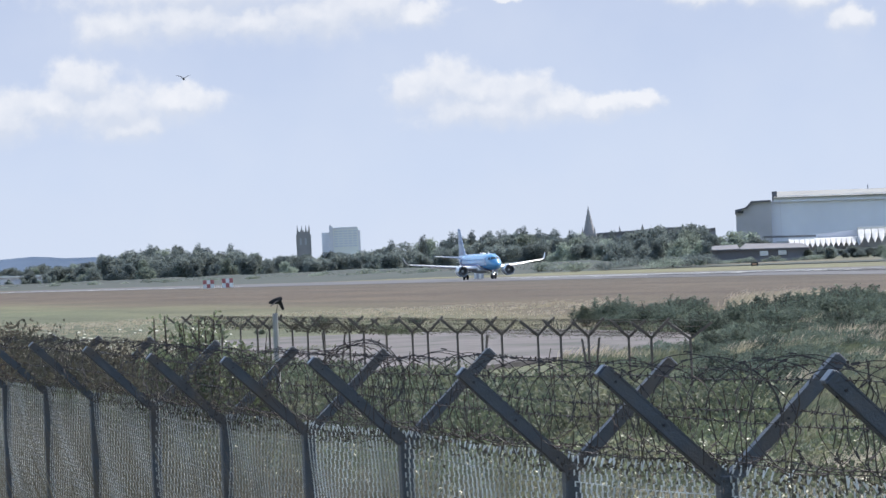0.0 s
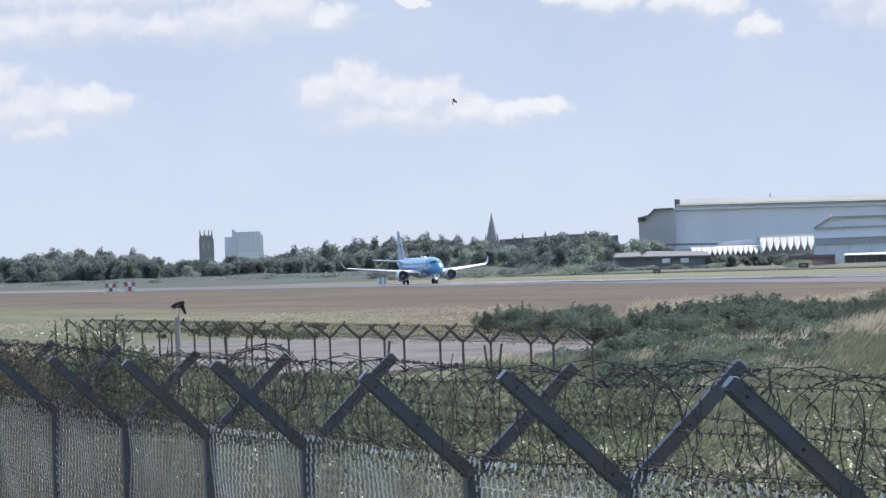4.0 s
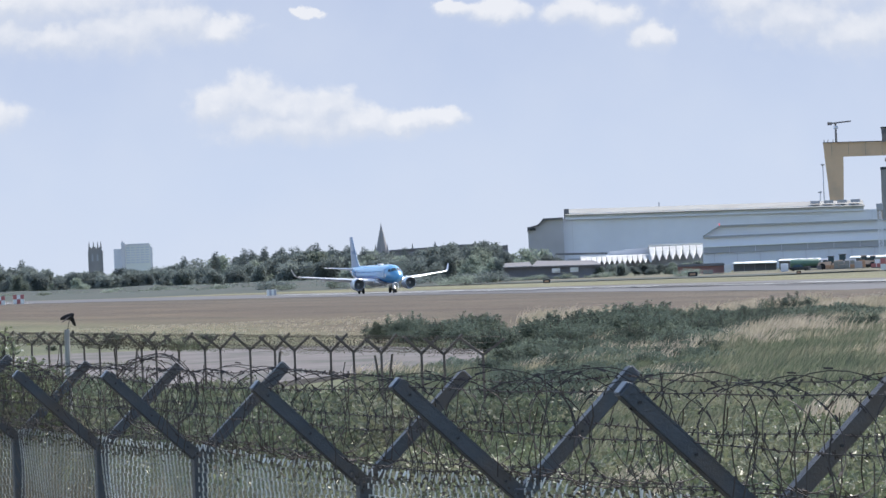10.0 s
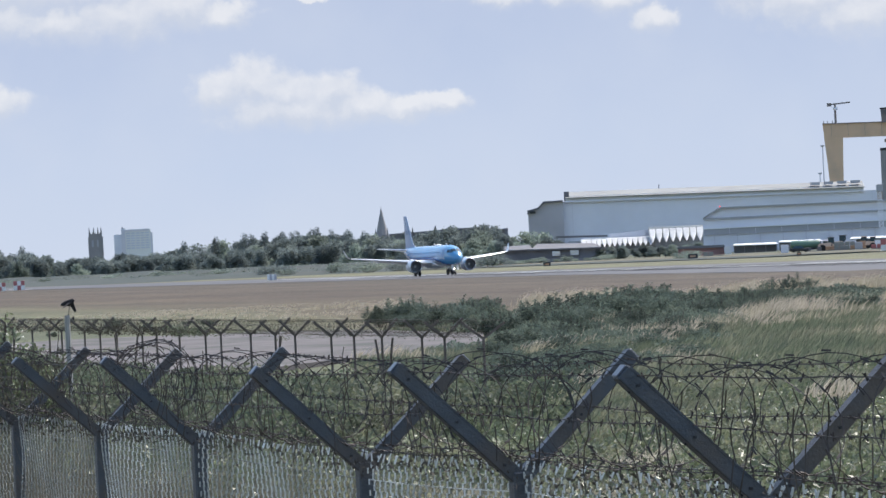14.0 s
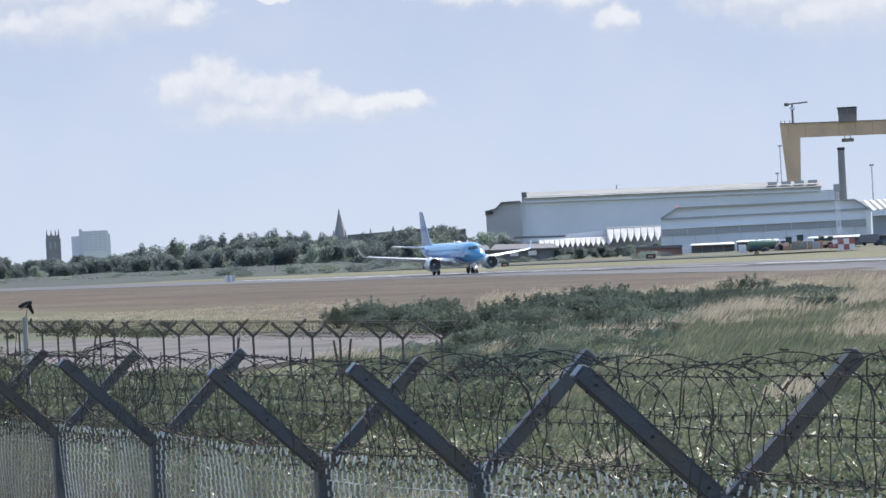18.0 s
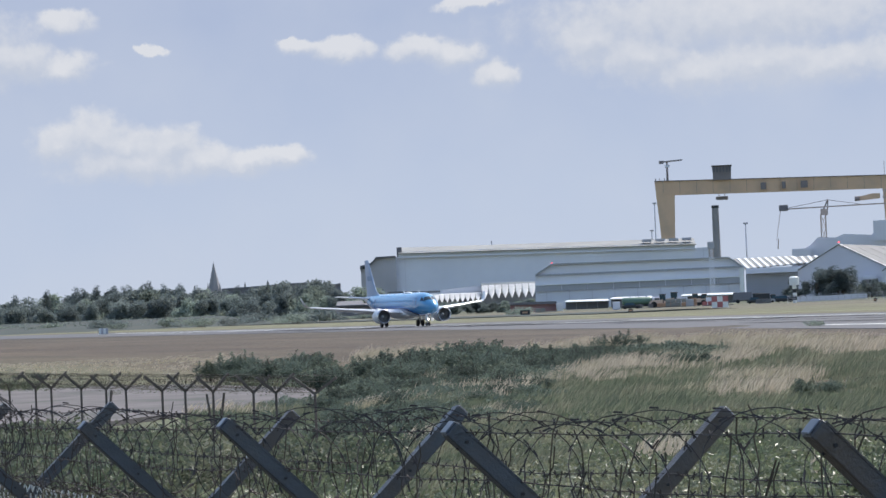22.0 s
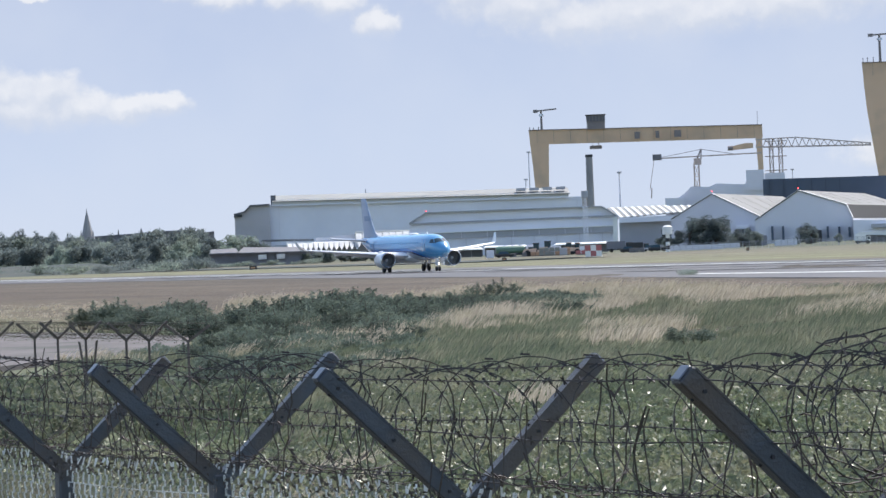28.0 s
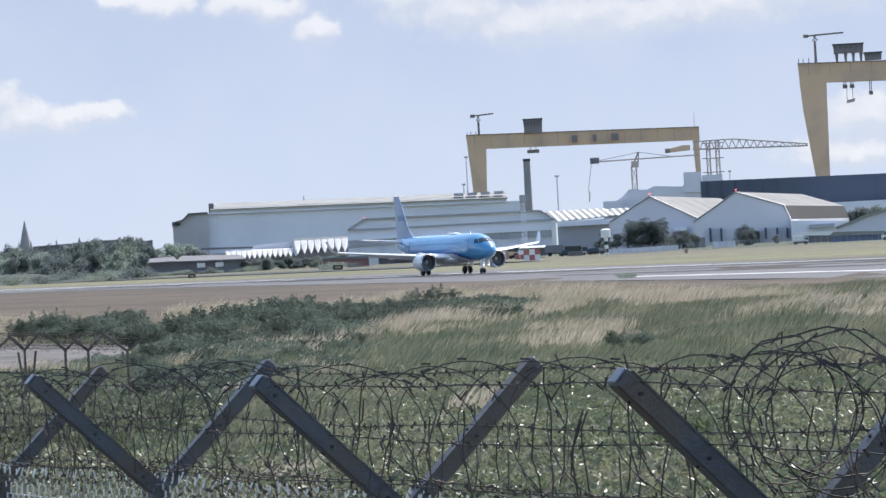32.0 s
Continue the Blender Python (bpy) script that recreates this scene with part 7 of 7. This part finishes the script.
def far_hills():
    vs, fs = [], []
    n = 60
    for i in range(n + 1):
        a = -24 + 15.0 * i / n
        e = 0.38 + 0.06 * noise.noise((a * 0.9, 0, 0)) + 0.02 * noise.noise((a * 5, 0, 0)) - 0.25 * smooth(-11.5, -9.5, a)
        vs += [at(a, 4300, -5), at(a, 4350, up(e, 4350)), at(a, 4500, -5)]
    for i in range(n):
        k = 3 * i
        fs += [(k, k + 3, k + 4, k + 1), (k + 1, k + 4, k + 5, k + 2)]
    # distance haze is put into the hills' pale blue colour
    m = material("hazy_hill_woods", (0.36, 0.41, 0.46), 0.9, 0, 0.2, 0.01, dirt=(0.42, 0.46, 0.50), dirt_scale=0.004)
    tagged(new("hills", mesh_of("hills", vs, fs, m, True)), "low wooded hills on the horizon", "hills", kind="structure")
    t = building("long_warehouse", "long pale roofs under the hills", "warehouse")
    block("wall", t, 2600, slab(-13.6, -12.4, None, 0.105), 20, M_clad2)
    block("roof", t, 2598, [(-13.6, 0.105), (-12.4, 0.10), (-12.43, 0.125), (-13.6, 0.13)], 24, M_white)


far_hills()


def checker(name, az, dist, w, h, cols, rows_, label, second=None):
    t = thing(name, label, "marker board")
    c0 = at(az, dist)
    side = Vector((math.cos(radians(az)), -math.sin(radians(az)), 0))
    away = Vector((math.sin(radians(az)), math.cos(radians(az)), 0))
    for i in range(cols):
        for j in range(rows_):
            bm = bmesh.new()
            o = c0 + side * (w * (i / cols - 0.5)) + Vector((0, 0, 0.05 + h * j / rows_))
            d = away * (0.0 if (i + j) % 2 else 0.015)
            prism(bm, [o + d, o + side * w / cols + d, o + side * w / cols + Vector((0, 0, h / rows_)) + d, o + Vector((0, 0, h / rows_)) + d], away * w * 0.6)
            part("panel", bm, (second or M_red) if (i + j) % 2 else M_white, t, flat=True)
    bm = bmesh.new()
    o = c0 - side * w * 0.55
    prism(bm, [o + Vector((0, 0, -0.1)), o + side * w * 1.1 + Vector((0, 0, -0.1)), o + side * w * 1.1 + Vector((0, 0, 0.05)), o + Vector((0, 0, 0.05))], away * w * 0.7)
    part("plinth", bm, M_white, t, flat=True)


checker("checker_hut", -10.00, 860, 2.6, 1.9, 3, 2, "red and white checkered equipment hut")
checker("checker_hut", -9.70, 860, 2.6, 2.1, 3, 2, "red and white checkered equipment hut")
checker("checker_hut", 4.035, 720, 3.3, 2.2, 3, 2, "red and white checkered equipment hut")
checker("equipment_hut", -5.72, 720, 1.9, 1.15, 4, 1, "small white and grey equipment hut", M_band)


def field_sign(az, dist, w, h, label="small dark airfield sign on short legs"):
    t = thing("airfield_sign", label, "sign")
    c0 = at(az, dist)
    side = Vector((math.cos(radians(az)), -math.sin(radians(az)), 0))
    bm = bmesh.new()
    o = c0 - side * w / 2 + Vector((0, 0, 0.25))
    prism(bm, [o, o + side * w, o + side * w + Vector((0, 0, h)), o + Vector((0, 0, h))], (0.05, 0.25, 0))
    part("board", bm, M_dark, t, flat=True)
    bm = bmesh.new()
    o2 = o + Vector((0, -0.02, h * 0.3)) + side * w * 0.2
    prism(bm, [o2, o2 + side * w * 0.6, o2 + side * w * 0.6 + Vector((0, 0, h * 0.4)), o2 + Vector((0, 0, h * 0.4))], (0, 0.015, 0))
    part("face_bar", bm, M_orange, t, flat=True)
    for k in (0.2, 0.8):
        bm = bmesh.new()
        q = c0 + side * w * (k - 0.5)
        rod(bm, (q.x, q.y + 0.1, -0.1), (q.x, q.y + 0.1, 0.3), 0.05, n=6)
        part("leg", bm, M_metal, t)


field_sign(-1.36, 700, 1.4, 0.7)
field_sign(0.95, 720, 1.9, 0.9)
field_sign(6.47, 640, 0.5, 0.6)
field_sign(2.62, 640, 0.8, 0.5)
for a, d, s in ((0.92, 740, 1.0), (0.75, 745, 0.8), (5.47, 288, 0.28), (5.60, 290, 0.22)):
    set_shrub(far_shrubs[0], at(a, d, 0), s * 0.8, 1.0)


def wheel_at(parent, p, r, w):
    bm = bmesh.new()
    loft(bm, [[Vector((p[0] + rr * math.cos(a), p[1] + dy, p[2] + rr * math.sin(a))) for a in (k * 2 * math.pi / 14 for k in range(14))] for dy, rr in ((-w / 2, r * 0.6), (-w / 2, r * 0.92), (-w / 3, r), (w / 3, r), (w / 2, r * 0.92), (w / 2, r * 0.6))])
    part("wheel", bm, M_rubber, parent, "black tyre")


def vehicle(kind, az, dist, length, height, mat, label, turn=0.0, mat2=None, cab_front=1):
    """A parked truck, van, car or loader, seen from its side."""
    t = thing(kind, label, kind.replace("_", " "), Matrix.Translation(at(az, dist)) @ Matrix.Rotation(radians(-az + turn), 4, "Z"))
    w, r = min(2.4, height), min(0.5, height * 0.2)
    x0, x1 = -length / 2, length / 2
    cab = length * (0.25 if kind != "car" else 0.55)
    cx0, cx1 = (x1 - cab, x1) if cab_front > 0 else (x0, x0 + cab)
    bm = bmesh.new()
    if kind == "car":
        box(bm, (x0, -w / 2, r * 0.7), (x1, w / 2, height * 0.62), bevel=0.12)
    else:
        box(bm, (x0, -w / 2, r * 1.1), (x1, w / 2, r * 1.7), bevel=0.04)
    part("chassis", bm, mat if kind == "car" else M_dark, t)
    bm = bmesh.new()
    if kind == "car":
        loft(bm, [[Vector((x, -yy, z)), Vector((x, yy, z)), Vector((x2, yy * 0.85, z2)), Vector((x2, -yy * 0.85, z2))] for x, yy, z, x2, z2 in ((x0 + length * 0.12, w / 2 - 0.05, height * 0.6, x0 + length * 0.25, height), (x1 - length * 0.25, w / 2 - 0.05, height * 0.6, x1 - length * 0.38, height))])
        bmesh.ops.recalc_face_normals(bm, faces=bm.faces)
        part("cabin", bm, M_cock, t)
    else:
        box(bm, (cx0, -w / 2, r * 1.5), (cx1, w / 2, height * 0.86), bevel=0.1)
        c_ = part("cab", bm, mat2 or mat, t)
        bm = bmesh.new()
        box(bm, (cx0 + cab * 0.2, -w / 2 - 0.02, height * 0.52), (cx1 - cab * 0.12, w / 2 + 0.02, height * 0.78), bevel=0.03)
        part("window", bm, M_cock, c_)
        bx0, bx1 = (x0, cx0 - 0.15) if cab_front > 0 else (cx1 + 0.15, x1)
        bm = bmesh.new()
        box(bm, (bx0, -w / 2, r * 1.75), (bx1, w / 2, height), bevel=0.05)
        part("body", bm, mat, t)
    for x in (x0 + length * 0.18, x1 - length * 0.18):
        for y in (-w / 2 + 0.1, w / 2 - 0.1):
            wheel_at(t, (x, y, r), r, 0.3)
    return t


vehicle("car", 2.63, 846, 4.4, 1.5, M_dark, "black car parked in front of the tanker")


def tanker(az, dist):
    """A tank lorry: an oval green tank on a dark chassis behind its cab."""
    t = thing("tanker", "green tank lorry parked by the low sheds", "truck", Matrix.Translation(at(az, dist)) @ Matrix.Rotation(radians(-az), 4, "Z"))
    bm = bmesh.new()
    box(bm, (-4.6, -1.0, 0.55), (4.2, 1.0, 0.85), bevel=0.04)
    part("chassis", bm, M_dark, t)
    bm = bmesh.new()
    loft(bm, [[Vector((x, 1.2 * r * math.cos(a), 1.75 + 0.95 * r * math.sin(a))) for a in (k * math.pi / 8 for k in range(16))] for x, r in ((-4.7, 0.5), (-4.5, 0.9), (-4.2, 1.0), (1.9, 1.0), (2.2, 0.9), (2.35, 0.5))])
    tank = part("tank", bm, M_green, t, "green oval tank")
    for x in (-2.6, -0.6, 1.2):
        bm = bmesh.new()
        rod(bm, (x, 0, 2.62), (x, 0, 2.85), 0.32, 0.3, 12)
        part("hatch", bm, M_clad, tank)
    bm = bmesh.new()
    box(bm, (2.6, -1.15, 0.7), (4.5, 1.15, 2.6), bevel=0.18)
    c_ = part("cab", bm, M_clad, t, "pale cab")
    bm = bmesh.new()
    box(bm, (3.1, -1.17, 1.6), (4.3, 1.17, 2.3), bevel=0.05)
    part("window", bm, M_cock, c_)
    for x in (-3.9, -2.8, 3.4):
        for y in (-1.0, 1.0):
            wheel_at(t, (x, y, 0.5), 0.5, 0.3)


def loader(az, dist, size, mat, label, face=1):
    """A wheeled loader: engine hood, glazed cab, lifting arms and a bucket."""
    t = thing("wheel_loader", label, "loader", Matrix.Translation(at(az, dist)) @ Matrix.Rotation(radians(-az), 4, "Z") @ Matrix.Diagonal((face * size, size, size, 1)))
    bm = bmesh.new()
    prism(bm, [Vector((-3.0, -0.9, 0.9)), Vector((0.2, -0.9, 0.9)), Vector((0.2, -0.9, 1.9)), Vector((-2.6, -0.9, 1.75)), Vector((-3.0, -0.9, 1.4))], (0, 1.8, 0))
    part("hood", bm, mat, t, flat=True)
    bm = bmesh.new()
    box(bm, (-0.5, -0.8, 1.7), (0.9, 0.8, 3.0), bevel=0.08)
    c_ = part("cab", bm, M_cock, t, "dark glazed cab")
    bm = bmesh.new()
    box(bm, (-0.65, -0.9, 3.0), (1.05, 0.9, 3.16), bevel=0.04)
    part("cab_roof", bm, M_dark if face > 0 else mat, c_)
    bm = bmesh.new()
    box(bm, (0.4, -0.7, 0.8), (2.2, 0.7, 1.5), bevel=0.1)
    part("front_frame", bm, mat, t)
    for y in (-0.75, 0.6):
        bm = bmesh.new()
        prism(bm, [Vector((1.0, y, 1.9)), Vector((1.3, y, 1.55)), Vector((3.2, y, 0.5)), Vector((3.4, y, 0.75)), Vector((2.2, y, 1.75))], (0, 0.15, 0))
        part("lift_arm", bm, mat, t, flat=True)
    bm = bmesh.new()
    prism(bm, [Vector((3.2, -1.3, 0.15)), Vector((4.3, -1.3, 0.1)), Vector((4.2, -1.3, 0.3)), Vector((3.5, -1.3, 0.5)), Vector((3.5, -1.3, 1.2)), Vector((3.25, -1.3, 1.2))], (0, 2.6, 0))
    part("bucket", bm, M_grime, t, flat=True)
    for x in (-1.9, 1.6):
        for y in (-0.95, 0.95):
            wheel_at(t, (x, y, 0.75), 0.75, 0.5)


M_tan = material("faded_plant_paint", (0.62, 0.46, 0.36), 0.6, 0, 0.15, 1, dirt=(0.48, 0.36, 0.29), dirt_scale=0.8)
tanker(2.80, 872)
loader(3.12, 868, 1.0, M_tan, "tan wheel loader with a raised bucket in the yard")
loader(3.30, 878, 1.12, M_tan, "tall tan wheel loader with a dark roof")
loader(3.66, 866, 0.95, M_tan, "faded tan wheel loader beside grey boxes", -1)
loader(3.80, 876, 0.9, M_orange, "dull orange wheel loader in the yard", -1)


def steel_box(az, dist, w, h, mat, label):
    """A site container with ribbed sides and a door frame."""
    t = thing("site_box", label, "container", Matrix.Translation(at(az, dist)) @ Matrix.Rotation(radians(-az), 4, "Z"))
    bm = bmesh.new()
    box(bm, (-w / 2, -1.2, 0.0), (w / 2, 1.2, h), bevel=0.05)
    part("body", bm, mat, t)
    for k in range(int(w / 0.45)):
        bm = bmesh.new()
        x = -w / 2 + 0.25 + k * 0.45
        box(bm, (x - 0.05, -1.26, 0.15), (x + 0.05, -1.2, h - 0.15))
        part("rib", bm, mat, t, flat=True)


steel_box(3.44, 862, 2.6, 2.3, M_clad2, "pale grey steel site box in the yard")
steel_box(3.56, 852, 1.8, 1.7, M_band, "grey steel site box in the yard")
steel_box(3.90, 856, 2.6, 2.2, M_roof, "dull beige steel site box in the yard")
steel_box(2.40, 850, 1.8, 1.9, M_clad, "white steel site box in the yard")
vehicle("van", 4.75, 900, 5.2, 2.3, M_dark, "dark van behind the airfield grass")
vehicle("truck", 4.45, 910, 6.5, 2.8, M_brick, "dull red truck behind the airfield grass", mat2=M_dark)
vehicle("car", 4.95, 880, 4.2, 1.5, M_band, "grey car behind the airfield grass")
vehicle("car", 4.60, 850, 4.2, 1.5, M_dark, "black car behind the airfield grass")
vehicle("van", 8.28, 800, 3.4, 2.0, M_white, "white van beside the gabled hangar")
vehicle("car", 9.70, 800, 4.4, 2.0, M_white, "white car beside the blue store")
vehicle("car", 5.05, 860, 4.4, 1.6, M_dark, "black car behind the airfield grass")


def crate_stack(az, dist, cols, high, mat, label):
    """Slatted crates and plant stacked on pallets."""
    t = thing("crate_stack", label, "crates", Matrix.Translation(at(az, dist)) @ Matrix.Rotation(radians(-az), 4, "Z"))
    bm = bmesh.new()
    box(bm, (-cols * 0.65, -0.6, -0.05), (cols * 0.65, 0.6, 0.14), bevel=0.02)
    part("pallet", bm, M_brown, t)
    r_ = random.Random(int(az * 100))
    for i in range(cols):
        for j in range(high - (1 if r_.random() < 0.4 else 0)):
            bm = bmesh.new()
            x, z = (i - cols / 2) * 1.25 + r_.uniform(0.0, 0.1), 0.145 + j * 0.92
            box(bm, (x, -0.5, z), (x + 1.12, 0.5, z + 0.88), bevel=0.04)
            for k in range(3):
                box(bm, (x - 0.02, -0.53, z + 0.1 + 0.28 * k), (x + 1.14, -0.49, z + 0.22 + 0.28 * k))
            part("crate", bm, mat, t, flat=True)


for az_, d, cols, high, mt, lb in ((3.16, 862, 3, 2, M_orange, "tan wooden crates stacked in the yard"), (3.34, 858, 4, 2, M_roof, "beige crates stacked in the yard"), (3.55, 852, 3, 2, M_orange, "tan wooden crates stacked in the yard"),
                                   (3.94, 846, 3, 2, M_clad, "white crates stacked in the yard"), (3.84, 836, 2, 1, M_red, "red crates stacked in the yard"), (2.86, 866, 3, 1, M_brown, "dark crates stacked in the yard"),
                                   (4.16, 842, 2, 1, M_orange, "tan wooden crates stacked in the yard"), (4.72, 846, 3, 1, M_brown, "dark crates stacked in the yard"), (1.28, 880, 4, 1, M_roof, "beige crates stacked in the yard")):
    crate_stack(az_, d, cols, high, mt, lb)
rs = building("red_store", "long low red store with a pale roof", "shed")
block("wall", rs, 960, slab(0.72, 1.45, None, -0.06), 8, M_redstore)
block("roof", rs, 959, [(0.70, -0.065), (1.47, -0.07), (1.45, -0.03), (0.74, -0.025)], 9, M_brown)
ct = thing("container", "white steel shipping container", "container")
block("body", ct, 955, slab(1.455, 1.56, None, -0.06), 6, M_white)
for k in range(6):
    block("rib", ct, 954.8, slab(1.46 + k * 0.017, 1.466 + k * 0.017, -0.16, -0.065), 0.2, M_clad)
for a0, a1, e0, mt, lb in ((1.58, 2.3, -0.045, M_white, "low white-roofed shelter on posts"), (2.3, 3.0, -0.03, M_white, "low white-roofed shelter on posts"), (3.42, 4.3, -0.03, M_white, "low white-roofed shelter on posts")):
    t = thing("shelter", lb, "shelter")
    sloped("roof", t, 999, 1009, ((a0, e0), (a1, e0 - 0.01)), ((a0 + 0.04, e0 + 0.022), (a1 - 0.04, e0 + 0.018)), mt, "", 0.2)
    block("back_wall", t, 1003, slab(a0 + 0.02, a1 - 0.02, None, e0), 1, M_brick)
    for k in range(5):
        a = a0 + (a1 - a0) * (k + 0.1) / 4.3
        block("post", t, 1000.5, slab(a, a + 0.008, None, e0), 0.2, M_band)
# hut and wall pieces at the foot of the sheds
for a0, a1, e1, d, mt in ((6.42, 6.78, -0.02, 985, M_brick), (6.0, 6.35, -0.12, 900, M_clad2), (5.25, 6.1, -0.13, 860, M_clad2), (6.9, 7.25, -0.10, 900, M_clad2)):
    t = thing("yard_wall", "low grey yard wall beside the sheds", "wall")
    block("panel", t, d, slab(a0, a1, None, e1), 1.2, mt)


def banded_pole():
    t = thing("radar_pole", "black and white banded pole with a white drum head", "pole")
    p = at(5.215, 800)
    top = up(0.20, 800)
    for k in range(5):
        bm = bmesh.new()
        rod(bm, (p.x, p.y, -0.2 + (top - 1.8) * k / 5), (p.x, p.y, -0.2 + (top - 1.8) * (k + 1) / 5), 0.45, n=12)
        part("band", bm, M_white if k % 2 == 0 else M_dark, t)
    bm = bmesh.new()
    rod(bm, (p.x, p.y, top - 2.0), (p.x, p.y, top - 0.3), 1.1, 1.1, 16)
    rod(bm, (p.x, p.y, top - 0.3), (p.x, p.y, top), 1.1, 0.5, 16)
    part("drum", bm, M_white, t)


banded_pole()

# fence line along the foot of the sheds
yf = thing("yard_fence", "low grey mesh fence along the far yards", "fence")
for k in range(46):
    a = 5.1 + k * 0.1
    q0, q1 = at(a, 780), at(a + 0.1, 780)
    bm = bmesh.new()
    rod(bm, (q0.x, q0.y, -0.2), (q0.x, q0.y, 1.7), 0.05, n=5)
    part("post", bm, M_band, yf)
    if k < 45:
        bm = bmesh.new()
        for z in (0.2, 0.6, 1.0, 1.4, 1.65):
            beam(bm, (q0.x, q0.y, z), (q1.x, q1.y, z), 0.05)
        part("rail_panel", bm, M_band, yf, flat=True)

# ---- birds ----


def make_bird(span, flap, label):
    t = thing("bird", label, "bird")
    bm = bmesh.new()
    s = span
    loft(bm, [[Vector((x * s, r * s * math.cos(a), r * s * math.sin(a))) for a in (k * math.pi / 4 for k in range(8))] for x, r in ((-0.24, 0.015), (-0.12, 0.05), (0.02, 0.07), (0.14, 0.055), (0.2, 0.04), (0.26, 0.008))])
    part("body", bm, M_bird, t)
    bm = bmesh.new()
    prism(bm, [Vector((-0.2 * s, -0.02 * s, 0)), Vector((-0.2 * s, 0.02 * s, 0)), Vector((-0.42 * s, 0.07 * s, 0.01)), Vector((-0.36 * s, 0, 0.01)), Vector((-0.42 * s, -0.07 * s, 0.01))], (0, 0, 0.008 * s))
    part("tail", bm, M_bird, t, flat=True)
    for side in (-1, 1):
        bm = bmesh.new()
        r = radians(flap)
        y1, z1 = side * 0.22 * s * math.cos(r), 0.22 * s * math.sin(r)
        y2, z2 = side * 0.5 * s * math.cos(r * 0.7), 0.5 * s * math.sin(r * 0.7)
        prism(bm, [Vector((0.12 * s, 0, 0.03 * s)), Vector((0.15 * s, y1, z1 + 0.03 * s)), Vector((-0.1 * s, y2, z2)), Vector((-0.02 * s, y1, z1)), Vector((-0.08 * s, 0, 0.02 * s))], (0, 0, 0.012 * s))
        part("wing", bm, M_bird, t, flat=True)
    return t


def flight(bird, keys):
    """keys: seconds, bearing, elevation, distance; it waits far off to the side before and after."""
    pts = [(t, at(a, d, up(e, d))) for t, a, e, d in keys]
    rows = []
    for i, (t, p) in enumerate(pts):
        q = pts[min(i + 1, len(pts) - 1)][1] - pts[max(0, i - 1)][1]
        q.z *= 0.6
        rows.append((t, Matrix.Translation(p) @ q.to_track_quat("X", "Z").to_matrix().to_4x4()))
    if rows[0][0] > 0:
        rows.insert(0, (0, rows[0][1]))
    if rows[-1][0] < 32:
        rows.append((32, rows[-1][1]))
    FLIGHTS.append((bird, rows))


swift = "small dark swallow in fast flight"
flight(make_bird(0.33, 35, swift), [(0, -10.25, 3.12, 70), (0.1, -9.39, 2.57, 66), (0.3, -9.57, 2.04, 62), (0.7, -9.0, 0.6, 60), (1.0, -8.53, 0.21, 62), (1.3, -8.98, 0.76, 60), (1.7, -13.0, 2.0, 60), (3.0, -30, 4.0, 80), (8, -60, 8, 200)])
flight(make_bird(0.34, 10, swift), [(0, -40, 6.0, 120), (1.2, -11.5, 5.2, 52), (1.5, -6.65, 1.64, 48), (1.7, -5.41, 1.73, 48), (2.0, -2.0, 5.5, 50), (4.0, 40, 9.0, 120)])
flight(make_bird(0.33, 62, swift), [(0, -50, 5.0, 90), (1.8, -14.5, 0.5, 34), (2.0, -8.54, 1.02, 30), (2.1, -7.97, 3.12, 29), (2.4, -6.0, 7.5, 34), (5, 30, 14, 120)])
flight(make_bird(0.35, 25, swift), [(0, 30, 8.0, 220), (3.0, -2.5, 1.2, 120), (3.5, -4.8, 1.8, 120), (5.5, -2.72, 3.87, 120), (6, -3.7, 3.28, 120), (7, -6.51, 2.45, 130), (7.5, -8.17, 2.64, 130), (9.5, -20, 4.0, 150), (14, -60, 9, 250)])
flight(make_bird(0.35, 15, swift), [(0, 60, 6.0, 200), (5.0, 14, 4.0, 120), (6.0, 1.89, 3.46, 110), (6.6, -1.0, 5.6, 120), (10, -40, 12, 250)])
flight(make_bird(0.34, 20, swift), [(0, 70, 9.0, 250), (29.5, 34, 6.0, 160), (31.0, 5.03, 2.61, 150), (31.3, -1.89, 2.03, 110), (31.7, -10.0, 1.6, 90), (32, -16.0, 2.0, 90)])


# ---- what moves ----
def motions():
    head = -70.36
    walk(plane, [(t, Matrix.Translation(lane(s, 167.0, 0.045)) @ pose(0, 0, 0, 0, 0, head)) for t, s in TAXI])
    # the clouds drift slowly to the right
    walk(sky_sheet, [(0, pose(0, 0, 0, 0, 0, 0.17)), (16, pose(0, 0, 0, 0, 0, -0.075)), (32, pose(0, 0, 0, 0, 0, -0.32))])
    for ob, rows in FLIGHTS:
        walk(ob, rows)


motions()
